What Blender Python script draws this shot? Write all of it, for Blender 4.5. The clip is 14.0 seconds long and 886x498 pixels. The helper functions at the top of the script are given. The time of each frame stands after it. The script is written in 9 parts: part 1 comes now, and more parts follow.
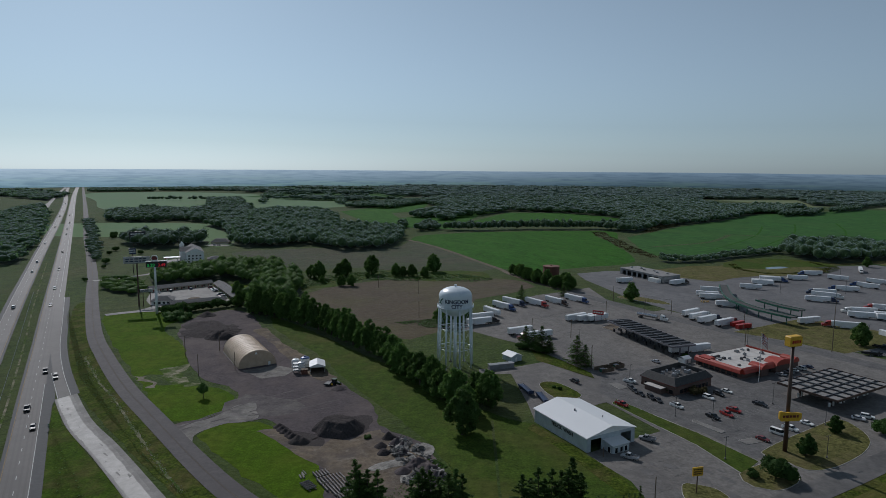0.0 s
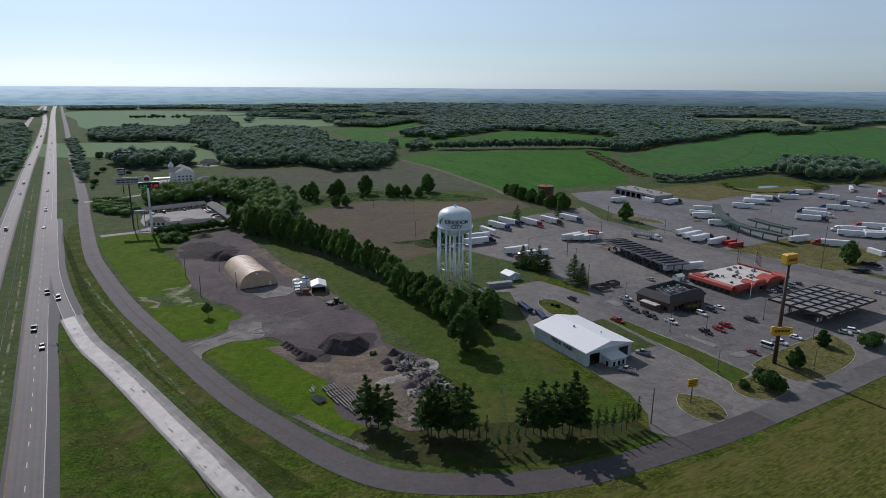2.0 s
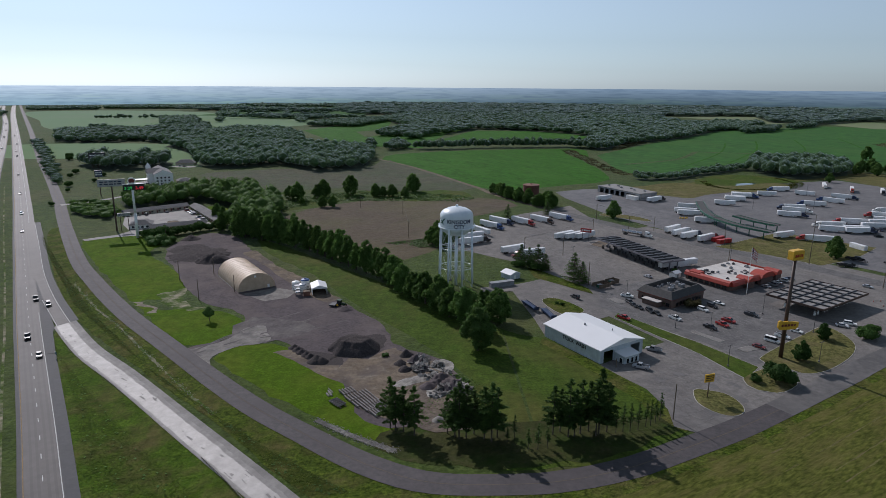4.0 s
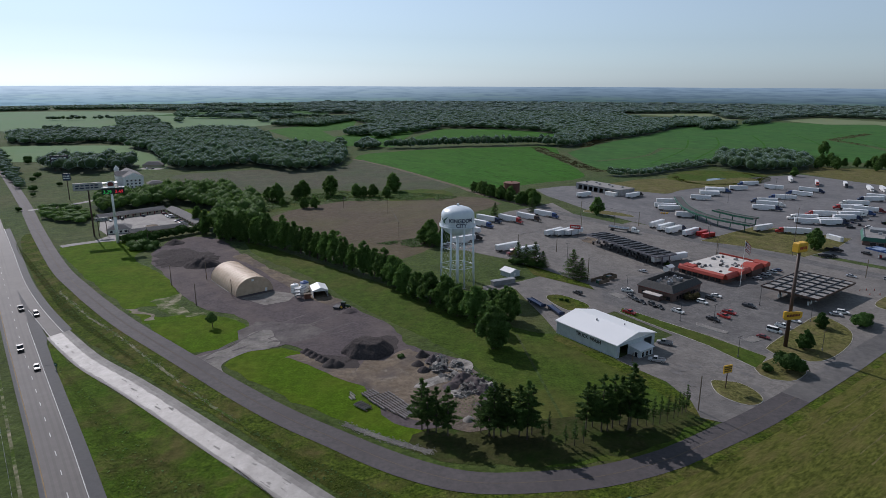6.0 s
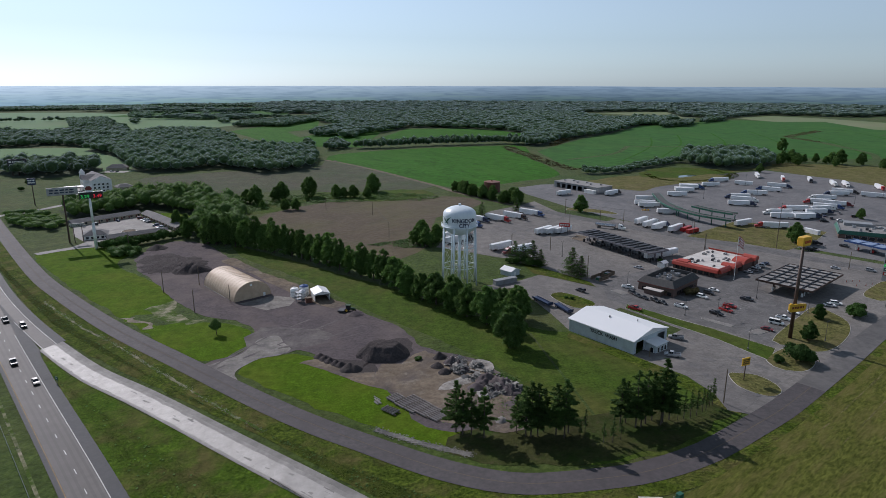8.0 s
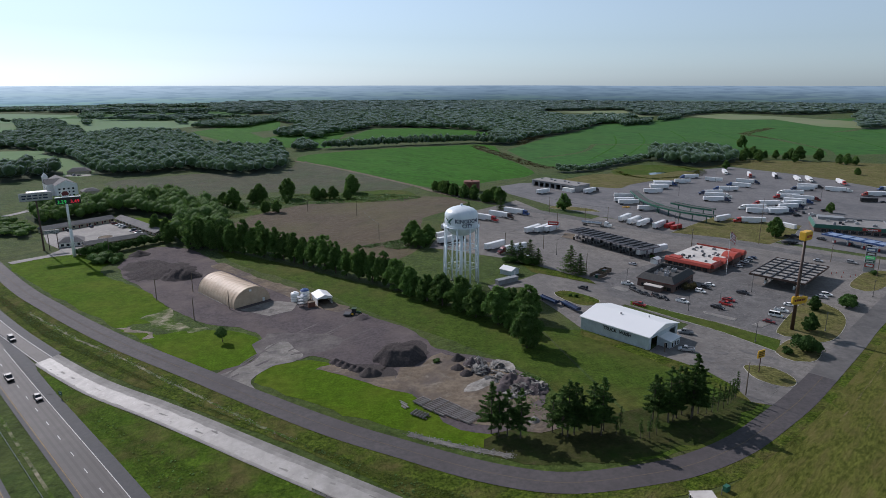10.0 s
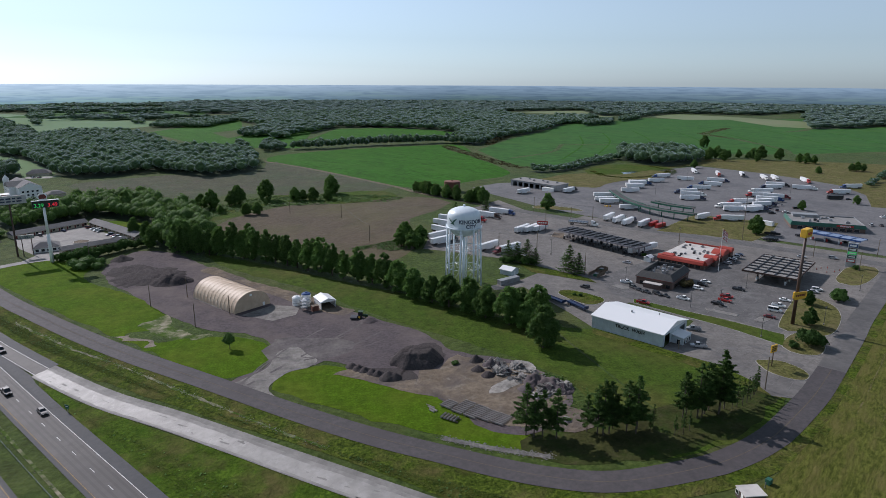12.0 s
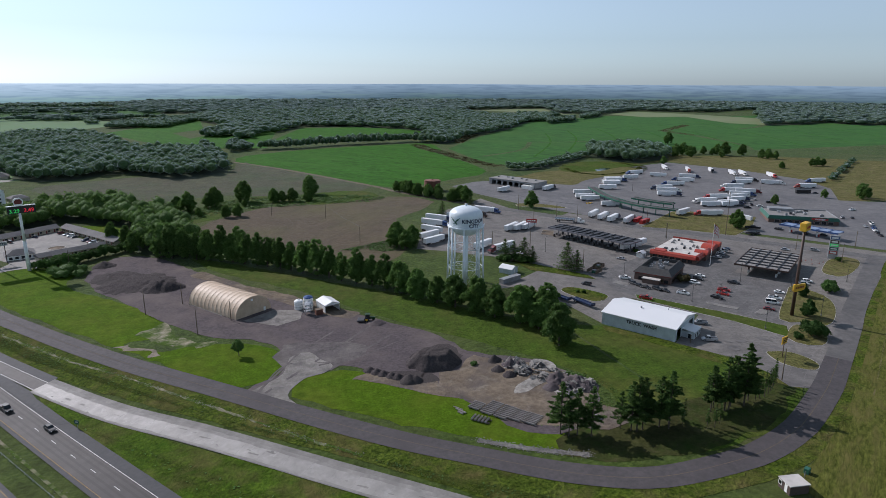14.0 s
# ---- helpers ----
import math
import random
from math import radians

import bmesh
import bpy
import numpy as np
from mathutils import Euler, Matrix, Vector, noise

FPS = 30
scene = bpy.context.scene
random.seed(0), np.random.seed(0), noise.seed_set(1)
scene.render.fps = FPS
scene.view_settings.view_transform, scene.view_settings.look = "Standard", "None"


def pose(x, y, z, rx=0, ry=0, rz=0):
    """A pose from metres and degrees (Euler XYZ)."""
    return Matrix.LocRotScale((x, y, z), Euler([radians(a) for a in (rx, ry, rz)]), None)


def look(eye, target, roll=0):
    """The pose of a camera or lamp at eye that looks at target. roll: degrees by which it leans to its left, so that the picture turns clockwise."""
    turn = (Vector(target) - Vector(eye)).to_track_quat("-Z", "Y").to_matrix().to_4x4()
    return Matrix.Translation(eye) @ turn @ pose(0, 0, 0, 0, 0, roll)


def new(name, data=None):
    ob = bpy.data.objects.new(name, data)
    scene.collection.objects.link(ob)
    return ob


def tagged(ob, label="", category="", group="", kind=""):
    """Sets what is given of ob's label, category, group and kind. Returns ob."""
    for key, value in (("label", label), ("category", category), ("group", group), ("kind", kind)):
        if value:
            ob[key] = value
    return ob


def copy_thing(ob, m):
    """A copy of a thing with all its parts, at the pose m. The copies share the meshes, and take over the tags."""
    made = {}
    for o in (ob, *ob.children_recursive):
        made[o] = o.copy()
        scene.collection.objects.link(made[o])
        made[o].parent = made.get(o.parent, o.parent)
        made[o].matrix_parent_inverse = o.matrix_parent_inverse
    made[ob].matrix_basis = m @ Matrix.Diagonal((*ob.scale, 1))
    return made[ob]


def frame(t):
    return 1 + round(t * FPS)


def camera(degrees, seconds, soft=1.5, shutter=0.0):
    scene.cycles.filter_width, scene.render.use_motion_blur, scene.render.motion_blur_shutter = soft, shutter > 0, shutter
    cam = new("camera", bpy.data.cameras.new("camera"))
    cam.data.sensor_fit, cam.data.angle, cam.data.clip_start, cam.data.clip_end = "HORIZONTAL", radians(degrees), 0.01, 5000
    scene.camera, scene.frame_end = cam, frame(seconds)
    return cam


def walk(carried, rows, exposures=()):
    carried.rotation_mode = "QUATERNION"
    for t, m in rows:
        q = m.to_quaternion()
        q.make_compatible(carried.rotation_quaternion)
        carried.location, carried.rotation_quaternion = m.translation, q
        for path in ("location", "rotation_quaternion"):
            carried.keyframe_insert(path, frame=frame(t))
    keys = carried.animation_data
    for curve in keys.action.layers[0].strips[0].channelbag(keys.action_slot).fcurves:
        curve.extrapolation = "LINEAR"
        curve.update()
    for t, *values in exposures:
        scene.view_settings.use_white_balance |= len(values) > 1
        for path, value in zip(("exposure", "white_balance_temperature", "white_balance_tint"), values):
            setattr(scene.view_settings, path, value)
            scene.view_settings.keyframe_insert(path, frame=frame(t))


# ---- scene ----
cam = camera(69.9, 14.0, soft=0.55)
PATH = [
    (0, (4.017, -294.302, 97.583), (3.949, -292.319, 97.328), 0.4),
    (0.5, (3.537, -294.692, 97.581), (3.477, -292.736, 97.171), 0.4),
    (1, (2.636, -294.886, 97.639), (2.583, -292.946, 97.157), 0.4),
    (1.5, (1.084, -294.925, 97.727), (1.041, -292.988, 97.228), 0.4),
    (2, (-1.14, -294.916, 97.769), (-1.169, -292.98, 97.267), 0.4),
    (2.5, (-4.086, -294.852, 97.791), (-4.097, -292.916, 97.288), 0.4),
    (3, (-7.847, -294.665, 97.798), (-7.834, -292.73, 97.295), 0.4),
    (5.5, (-30.99, -292.956, 97.95), (-30.832, -291.027, 97.444), 0.3),
    (6, (-35.98, -292.364, 97.948), (-35.789, -290.439, 97.441), 0.2),
    (6.5, (-41.068, -291.479, 97.94), (-40.845, -289.558, 97.433), 0.2),
    (7, (-46.141, -290.466, 97.915), (-45.886, -288.548, 97.407), 0.2),
    (7.5, (-51.196, -289.336, 97.91), (-50.908, -287.423, 97.402), 0.2),
    (8, (-56.275, -288.131, 97.921), (-55.955, -286.224, 97.413), 0.1),
    (10.5, (-81.758, -281.005, 98.29), (-81.275, -279.133, 97.78), 0.1),
    (11, (-86.818, -279.28, 98.314), (-86.303, -277.416, 97.804), 0.2),
    (11.5, (-91.812, -277.429, 98.323), (-91.265, -275.574, 97.813), 0.2),
    (12, (-96.716, -275.435, 98.312), (-96.137, -273.59, 97.802), 0.3),
    (12.5, (-101.532, -273.344, 98.304), (-100.921, -271.509, 97.793), 0.2),
    (13, (-106.208, -271.201, 98.311), (-105.567, -269.377, 97.799), 0.2),
    (13.5, (-110.813, -268.962, 98.319), (-110.142, -267.149, 97.806), 0.2),
    (14, (-115.413, -266.629, 98.316), (-114.711, -264.828, 97.802), 0.2),
]
walk(cam, [(t, look(eye, target, roll)) for t, eye, target, roll in PATH],
     exposures=[(0, -0.84, 6080, 11), (0.6, -0.66, 6280, 15.5), (1.2, -0.41, 6210, 16.5), (3, -0.32, 6180, 16.5), (6, -0.24, 6180, 16.5), (14, 0.03, 6150, 16.5)])

# ---- world and sun ----
SUN_TURN, SUN_RISE = radians(-30), radians(36)
world = bpy.data.worlds.new("world")
scene.world = world
world.use_nodes = True
wn = world.node_tree
sky = wn.nodes.new("ShaderNodeTexSky")
sky.sky_type, sky.sun_disc = "NISHITA", False
sky.sun_elevation, sky.sun_rotation = SUN_RISE, SUN_TURN
sky.air_density, sky.dust_density, sky.ozone_density, sky.altitude = 1.0, 0.5, 3.5, 100
pale = wn.nodes.new("ShaderNodeHueSaturation")
pale.inputs["Saturation"].default_value = 0.35
hazy = wn.nodes.new("ShaderNodeMix")
hazy.data_type, hazy.blend_type = "RGBA", "MULTIPLY"
hazy.inputs[0].default_value = 1.0
hazy.inputs[7].default_value = (0.84, 1.02, 1.12, 1)
wn.links.new(sky.outputs["Color"], pale.inputs["Color"])
wn.links.new(pale.outputs["Color"], hazy.inputs[6])
wn.links.new(hazy.outputs[2], wn.nodes["Background"].inputs["Color"])
wn.nodes["Background"].inputs["Strength"].default_value = 0.097
sun = new("sun", bpy.data.lights.new("sun", "SUN"))
sun.data.energy, sun.data.angle, sun.data.color = 4.1, radians(0.6), (1.0, 0.95, 0.905)
sun_way = Vector((math.sin(SUN_TURN) * math.cos(SUN_RISE), math.cos(SUN_TURN) * math.cos(SUN_RISE), math.sin(SUN_RISE)))
sun.matrix_world = look(sun_way * 400, (0, 0, 0))


# ---- materials ----
def material(name, colors, scale=1.0, rough=0.85, metal=0.0, bump=0.0, space="world", stretch=(1, 1, 1), big=0.08, gloss=0.5,
             through_light=0.0, island=0.0, turn=0.0, patchy=0.0, haze_sheen=0.0):
    """colors: two to four colours mixed by a fine and a broad noise; scale: fine grains per metre; big: broad patches per metre."""
    m = bpy.data.materials.new(name)
    m.use_nodes = True
    nt = m.node_tree
    bsdf = nt.nodes["Principled BSDF"]
    if space == "world":
        pos = nt.nodes.new("ShaderNodeNewGeometry").outputs["Position"]
    else:
        pos = nt.nodes.new("ShaderNodeTexCoord").outputs["Object"]
    mp = nt.nodes.new("ShaderNodeMapping")
    mp.inputs["Scale"].default_value = stretch
    if turn:
        rot = nt.nodes.new("ShaderNodeMapping")
        rot.inputs["Rotation"].default_value = (0, 0, radians(-turn))
        nt.links.new(pos, rot.inputs["Vector"])
        pos = rot.outputs["Vector"]
    nt.links.new(pos, mp.inputs["Vector"])

    def grain(s, detail, rough_=0.6, src=mp.outputs["Vector"]):
        n = nt.nodes.new("ShaderNodeTexNoise")
        n.inputs["Scale"].default_value, n.inputs["Detail"].default_value, n.inputs["Roughness"].default_value = s, detail, rough_
        nt.links.new(src, n.inputs["Vector"])
        return n.outputs["Fac"]

    def ramp(src, lo, hi):
        r = nt.nodes.new("ShaderNodeMapRange")
        r.inputs["From Min"].default_value, r.inputs["From Max"].default_value = lo, hi
        nt.links.new(src, r.inputs["Value"])
        return r.outputs["Result"]

    def mix(f, a, b):
        x = nt.nodes.new("ShaderNodeMix")
        x.data_type = "RGBA"
        for sock, v in ((x.inputs[0], f), (x.inputs[6], a), (x.inputs[7], b)):
            if isinstance(v, (tuple, float)):
                sock.default_value = (*v, 1) if isinstance(v, tuple) else v
            else:
                nt.links.new(v, sock)
        return x.outputs[2]

    fine = grain(scale, 5)
    col = mix(ramp(fine, 0.37, 0.63), colors[0], colors[1])
    if len(colors) > 2:
        col = mix(ramp(grain(big, 4), 0.45, 0.68), col, colors[2])
    if len(colors) > 3:
        col = mix(ramp(grain(big * 3.1, 6, 0.7), 0.55, 0.75), col, colors[3])
    if patchy:
        v = nt.nodes.new("ShaderNodeMapRange")
        v.inputs["From Min"].default_value, v.inputs["From Max"].default_value = 0.3, 0.7
        v.inputs["To Min"].default_value, v.inputs["To Max"].default_value = 1 - 1.35 * patchy, 1 + 1.35 * patchy
        nt.links.new(grain(scale * 0.22, 6, 0.7), v.inputs["Value"])
        hs = nt.nodes.new("ShaderNodeHueSaturation")
        nt.links.new(v.outputs["Result"], hs.inputs["Value"])
        nt.links.new(col, hs.inputs["Color"])
        col = hs.outputs["Color"]
    if island:
        g = nt.nodes.new("ShaderNodeNewGeometry")
        o = nt.nodes.new("ShaderNodeObjectInfo")
        add = nt.nodes.new("ShaderNodeMath")
        add.operation = "MULTIPLY_ADD"
        nt.links.new(g.outputs["Random Per Island"], add.inputs[0])
        add.inputs[1].default_value = 0.6
        nt.links.new(o.outputs["Random"], add.inputs[2])
        hsv = nt.nodes.new("ShaderNodeHueSaturation")
        nt.links.new(ramp(add.outputs[0], 0.0, 1.6), hsv.inputs["Value"])
        r = hsv.inputs["Value"].links[0].from_node
        r.inputs["To Min"].default_value, r.inputs["To Max"].default_value = 1 - island, 1 + island
        nt.links.new(col, hsv.inputs["Color"])
        col = hsv.outputs["Color"]
    nt.links.new(col, bsdf.inputs["Base Color"])
    bsdf.inputs["Roughness"].default_value = rough
    bsdf.inputs["Metallic"].default_value = metal
    bsdf.inputs["Specular IOR Level"].default_value = gloss
    # Bluish grazing sheen imitates aerial haze over far fields and woods.
    if haze_sheen:
        bsdf.inputs["Sheen Weight"].default_value, bsdf.inputs["Sheen Roughness"].default_value = haze_sheen, 0.35
        bsdf.inputs["Sheen Tint"].default_value = (0.74, 0.90, 1.0, 1)
    if bump:
        b = nt.nodes.new("ShaderNodeBump")
        b.inputs["Strength"].default_value, b.inputs["Distance"].default_value = bump, 1.0 / scale
        nt.links.new(fine, b.inputs["Height"])
        nt.links.new(b.outputs["Normal"], bsdf.inputs["Normal"])
    if through_light:
        t = nt.nodes.new("ShaderNodeBsdfTranslucent")
        nt.links.new(col, t.inputs["Color"])
        s = nt.nodes.new("ShaderNodeMixShader")
        s.inputs[0].default_value = through_light
        nt.links.new(bsdf.outputs[0], s.inputs[1])
        nt.links.new(t.outputs[0], s.inputs[2])
        nt.links.new(s.outputs[0], nt.nodes["Material Output"].inputs["Surface"])
    return m


def paint(name, color, rough=0.4, metal=0.0, dirt=0.12):
    d = tuple(c * (1 - dirt) for c in color)
    e = tuple(c * (1 - 2 * dirt) * k for c, k in zip(color, (1, 0.97, 0.9)))
    return material(name, [color, d, e], 1.5, rough, metal, 0.0, "object", big=0.35)


def glow(name, color, strength):
    m = bpy.data.materials.new(name)
    m.use_nodes = True
    b = m.node_tree.nodes["Principled BSDF"]
    b.inputs["Base Color"].default_value = (*color, 1)
    b.inputs["Emission Color"].default_value = (*color, 1)
    b.inputs["Emission Strength"].default_value = strength
    return m


M = {}
M["ground"] = material("meadow", [(0.032, 0.052, 0.010), (0.064, 0.092, 0.020), (0.072, 0.080, 0.026), (0.032, 0.060, 0.011)], 0.7, 0.95, bump=0.4, big=0.012, gloss=0.08, patchy=0.25, haze_sheen=0.05)
M["lawn"] = material("lawn_grass", [(0.044, 0.086, 0.004), (0.072, 0.128, 0.007), (0.081, 0.111, 0.011), (0.037, 0.072, 0.005)], 1.4, 0.95, bump=0.3, big=0.03, gloss=0.04, patchy=0.2)
M["meadow_grass"] = material("meadow_grass", [(0.032, 0.059, 0.007), (0.059, 0.095, 0.011), (0.070, 0.078, 0.018), (0.034, 0.075, 0.006)], 1.2, 0.95, bump=0.35, big=0.03, gloss=0.08, patchy=0.26)
M["verge"] = material("verge_grass", [(0.026, 0.046, 0.005), (0.082, 0.112, 0.014), (0.100, 0.090, 0.030), (0.036, 0.062, 0.006)], 1.0, 0.95, bump=0.8, big=0.08, gloss=0.05, patchy=0.3)
M["rough_grass"] = material("rough_bank_grass", [(0.034, 0.066, 0.006), (0.068, 0.112, 0.010), (0.086, 0.080, 0.026), (0.034, 0.078, 0.005)], 1.1, 0.95, bump=0.7, big=0.07, gloss=0.05, patchy=0.3)
M["mown"] = material("mown_hay_grass", [(0.044, 0.053, 0.008), (0.106, 0.116, 0.023), (0.106, 0.097, 0.029), (0.065, 0.078, 0.013)], 1.3, 0.95, bump=0.5, stretch=(0.3, 1.0, 1), turn=33, big=0.25, gloss=0.08, patchy=0.12)
M["crop"] = material("bean_crop", [(0.017, 0.068, 0.003), (0.037, 0.134, 0.010), (0.037, 0.111, 0.010), (0.021, 0.072, 0.006)], 0.3, 0.95, bump=0.3, stretch=(0.3, 1.2, 1), turn=118, big=0.03, gloss=0.08, patchy=0.15)
# Copy of the bean crop with a little blue added for distance haze.
M["crop_far"] = material("bean_crop_far", [(0.020, 0.069, 0.008), (0.040, 0.127, 0.017), (0.040, 0.104, 0.015), (0.025, 0.076, 0.011)], 0.12, 0.95, stretch=(0.4, 1.1, 1), turn=118, big=0.012, gloss=0.08, patchy=0.15, haze_sheen=0.03)
M["pale_field"] = material("pale_hay_field", [(0.143, 0.161, 0.054), (0.119, 0.149, 0.048), (0.167, 0.167, 0.071)], 0.06, 0.95, big=0.006, gloss=0.08, haze_sheen=0.12)
M["pasture"] = material("pasture", [(0.089, 0.160, 0.041), (0.104, 0.171, 0.049), (0.112, 0.160, 0.055)], 0.05, 0.95, big=0.006, gloss=0.08, haze_sheen=0.16)
M["fallow"] = material("fallow_soil", [(0.082, 0.062, 0.041), (0.104, 0.080, 0.053), (0.096, 0.084, 0.040), (0.064, 0.062, 0.030)], 0.35, 0.95, bump=0.2, stretch=(0.8, 1.0, 1), turn=35, big=0.016, gloss=0.08, patchy=0.12, haze_sheen=0.06)
M["stubble"] = material("olive_stubble", [(0.056, 0.055, 0.026), (0.074, 0.070, 0.036), (0.045, 0.064, 0.019), (0.080, 0.060, 0.040)], 0.3, 0.95, bump=0.2, big=0.012, gloss=0.08, patchy=0.2, haze_sheen=0.08)
# Needle litter tone, darkened further to make up for pine shade.
M["litter"] = material("shaded_needle_litter", [(0.030, 0.035, 0.010), (0.047, 0.049, 0.016), (0.025, 0.045, 0.007), (0.056, 0.047, 0.025)], 0.8, 0.95, bump=0.3, big=0.09, gloss=0.08, patchy=0.25)
M["dry_grass"] = material("dry_mown_grass", [(0.055, 0.057, 0.017), (0.144, 0.137, 0.048), (0.138, 0.116, 0.055), (0.067, 0.080, 0.019)], 0.9, 0.95, bump=0.4, big=0.12, gloss=0.08, patchy=0.2)
M["chalk"] = material("crushed_concrete_dust", [(0.224, 0.212, 0.192), (0.296, 0.280, 0.256), (0.160, 0.144, 0.124), (0.096, 0.080, 0.064)], 0.9, 0.95, bump=0.4, big=0.13, gloss=0.08, patchy=0.4)
M["seam"] = material("dark_lot_seam", [(0.150, 0.141, 0.131), (0.180, 0.168, 0.155)], 0.8, 0.9)
M["stain"] = material("oil_stained_asphalt", [(0.082, 0.076, 0.071), (0.116, 0.107, 0.100), (0.095, 0.088, 0.083)], 0.5, 0.7, big=0.1, patchy=0.25)
M["weed"] = material("mixed_weeds", [(0.055, 0.085, 0.014), (0.11, 0.13, 0.03)], 0.4, 0.95, through_light=0.3, island=0.5, gloss=0.08)
M["brush"] = material("brown_brush", [(0.075, 0.062, 0.03), (0.10, 0.09, 0.04)], 0.5, 0.9, through_light=0.2, island=0.4, gloss=0.1)
# Dark floor green, with the shade of the trees put into the colour.
M["forest_floor"] = material("forest_floor", [(0.024, 0.036, 0.012), (0.036, 0.050, 0.017), (0.042, 0.054, 0.019)], 0.3, 0.95, gloss=0.08, haze_sheen=0.05)
M["millings"] = material("asphalt_millings", [(0.074, 0.062, 0.065), (0.107, 0.091, 0.093), (0.132, 0.110, 0.102), (0.071, 0.060, 0.065)], 0.8, 0.95, bump=0.22, big=0.035, gloss=0.08, patchy=0.08)
M["tan_dirt"] = material("tan_dirt", [(0.133, 0.105, 0.077), (0.182, 0.147, 0.110), (0.103, 0.087, 0.077), (0.222, 0.196, 0.163)], 0.6, 0.95, bump=0.4, big=0.08, gloss=0.08, patchy=0.18)
M["gravel"] = material("pale_gravel", [(0.185, 0.173, 0.155), (0.233, 0.217, 0.197), (0.136, 0.125, 0.120), (0.269, 0.255, 0.235)], 1.0, 0.95, bump=0.4, big=0.12, gloss=0.08, patchy=0.2)
M["bare_tan"] = material("bare_tan_ground", [(0.20, 0.17, 0.132), (0.26, 0.225, 0.18), (0.15, 0.13, 0.105), (0.09, 0.105, 0.03)], 0.8, 0.95, bump=0.4, big=0.12, gloss=0.08, patchy=0.25)
M["gravel_grass"] = material("washed_gravel_in_grass", [(0.042, 0.08, 0.01), (0.062, 0.10, 0.014), (0.25, 0.215, 0.165), (0.30, 0.265, 0.215)], 1.0, 0.95, bump=0.4, big=0.11, gloss=0.08, patchy=0.25)
M["pile"] = material("crushed_asphalt", [(0.045, 0.040, 0.040), (0.076, 0.064, 0.063), (0.060, 0.053, 0.050)], 1.4, 0.95, bump=0.4, gloss=0.08)
M["asphalt"] = material("road_asphalt", [(0.060, 0.055, 0.056), (0.080, 0.071, 0.071), (0.067, 0.059, 0.060)], 0.7, 0.8, gloss=0.22, bump=0.1, big=0.05, patchy=0.1)
M["lot"] = material("worn_lot_asphalt", [(0.134, 0.124, 0.114), (0.188, 0.175, 0.160), (0.125, 0.117, 0.111), (0.211, 0.195, 0.176)], 0.9, 0.85, gloss=0.22, bump=0.2, big=0.02, patchy=0.16)
M["far_lot"] = material("blue_grey_lot_asphalt", [(0.116, 0.113, 0.114), (0.160, 0.155, 0.154), (0.106, 0.104, 0.107), (0.172, 0.166, 0.162)], 0.6, 0.8, gloss=0.28, bump=0.1, big=0.02, patchy=0.14)
M["car_park"] = material("dark_car_park_asphalt", [(0.094, 0.091, 0.089), (0.140, 0.134, 0.130), (0.112, 0.107, 0.104), (0.152, 0.146, 0.138)], 0.9, 0.88, gloss=0.25, bump=0.2, big=0.03, patchy=0.2)
M["highway"] = material("highway_concrete", [(0.063, 0.056, 0.051), (0.076, 0.068, 0.064), (0.056, 0.050, 0.048)], 0.35, 0.68, gloss=0.26, bump=0.05, big=0.04, patchy=0.1)
M["wheel_track"] = material("worn_wheel_track", [(0.049, 0.043, 0.040), (0.059, 0.053, 0.049), (0.044, 0.039, 0.036)], 0.35, 0.68, gloss=0.26, big=0.04, patchy=0.1)
M["shoulder"] = material("dark_shoulder_asphalt", [(0.046, 0.047, 0.050), (0.058, 0.058, 0.061), (0.052, 0.052, 0.052)], 0.6, 0.8, gloss=0.35, bump=0.1)
M["ramp"] = material("pale_ramp_concrete", [(0.217, 0.205, 0.185), (0.272, 0.255, 0.235), (0.175, 0.164, 0.148), (0.302, 0.288, 0.268)], 0.3, 0.6, gloss=0.5, bump=0.05, big=0.10, patchy=0.15)
M["concrete"] = material("concrete", [(0.156, 0.148, 0.134), (0.195, 0.182, 0.166), (0.126, 0.118, 0.108)], 0.7, 0.8, bump=0.1, big=0.1, patchy=0.15)
M["concrete_pale"] = material("grey_worn_concrete", [(0.188, 0.177, 0.162), (0.229, 0.218, 0.199), (0.162, 0.151, 0.137)], 0.5, 0.75, bump=0.05, big=0.1, patchy=0.2, gloss=0.35)
M["kerb"] = material("kerb_concrete", [(0.42, 0.40, 0.36), (0.36, 0.34, 0.31)], 2.0, 0.85)
M["line_white"] = material("road_paint_white", [(0.62, 0.62, 0.60), (0.45, 0.45, 0.43)], 1.5, 0.9, gloss=0.1)
M["line_yellow"] = material("faded_yellow_paint", [(0.13, 0.108, 0.08), (0.105, 0.09, 0.075)], 0.8, 0.95, gloss=0.05)
M["line_amber"] = material("yellow_edge_paint", [(0.30, 0.21, 0.10), (0.20, 0.15, 0.09)], 0.8, 0.95, gloss=0.05)
M["bay_line"] = material("worn_bay_paint", [(0.34, 0.33, 0.32), (0.20, 0.19, 0.185)], 1.2, 0.95, gloss=0.1)
M["worn_millings"] = material("worn_millings", [(0.096, 0.086, 0.086), (0.126, 0.112, 0.108), (0.138, 0.124, 0.115)], 0.9, 0.95, bump=0.3, gloss=0.08, patchy=0.25)
M["canopy_blue"] = paint("pale_blue_canopy_top", (0.22, 0.29, 0.42), 0.6)
M["leaf"] = material("broad_leaves", [(0.066, 0.135, 0.027), (0.132, 0.228, 0.055), (0.093, 0.176, 0.041)], 1.1, 0.75, through_light=0.46, island=0.35, gloss=0.25, bump=0.7)
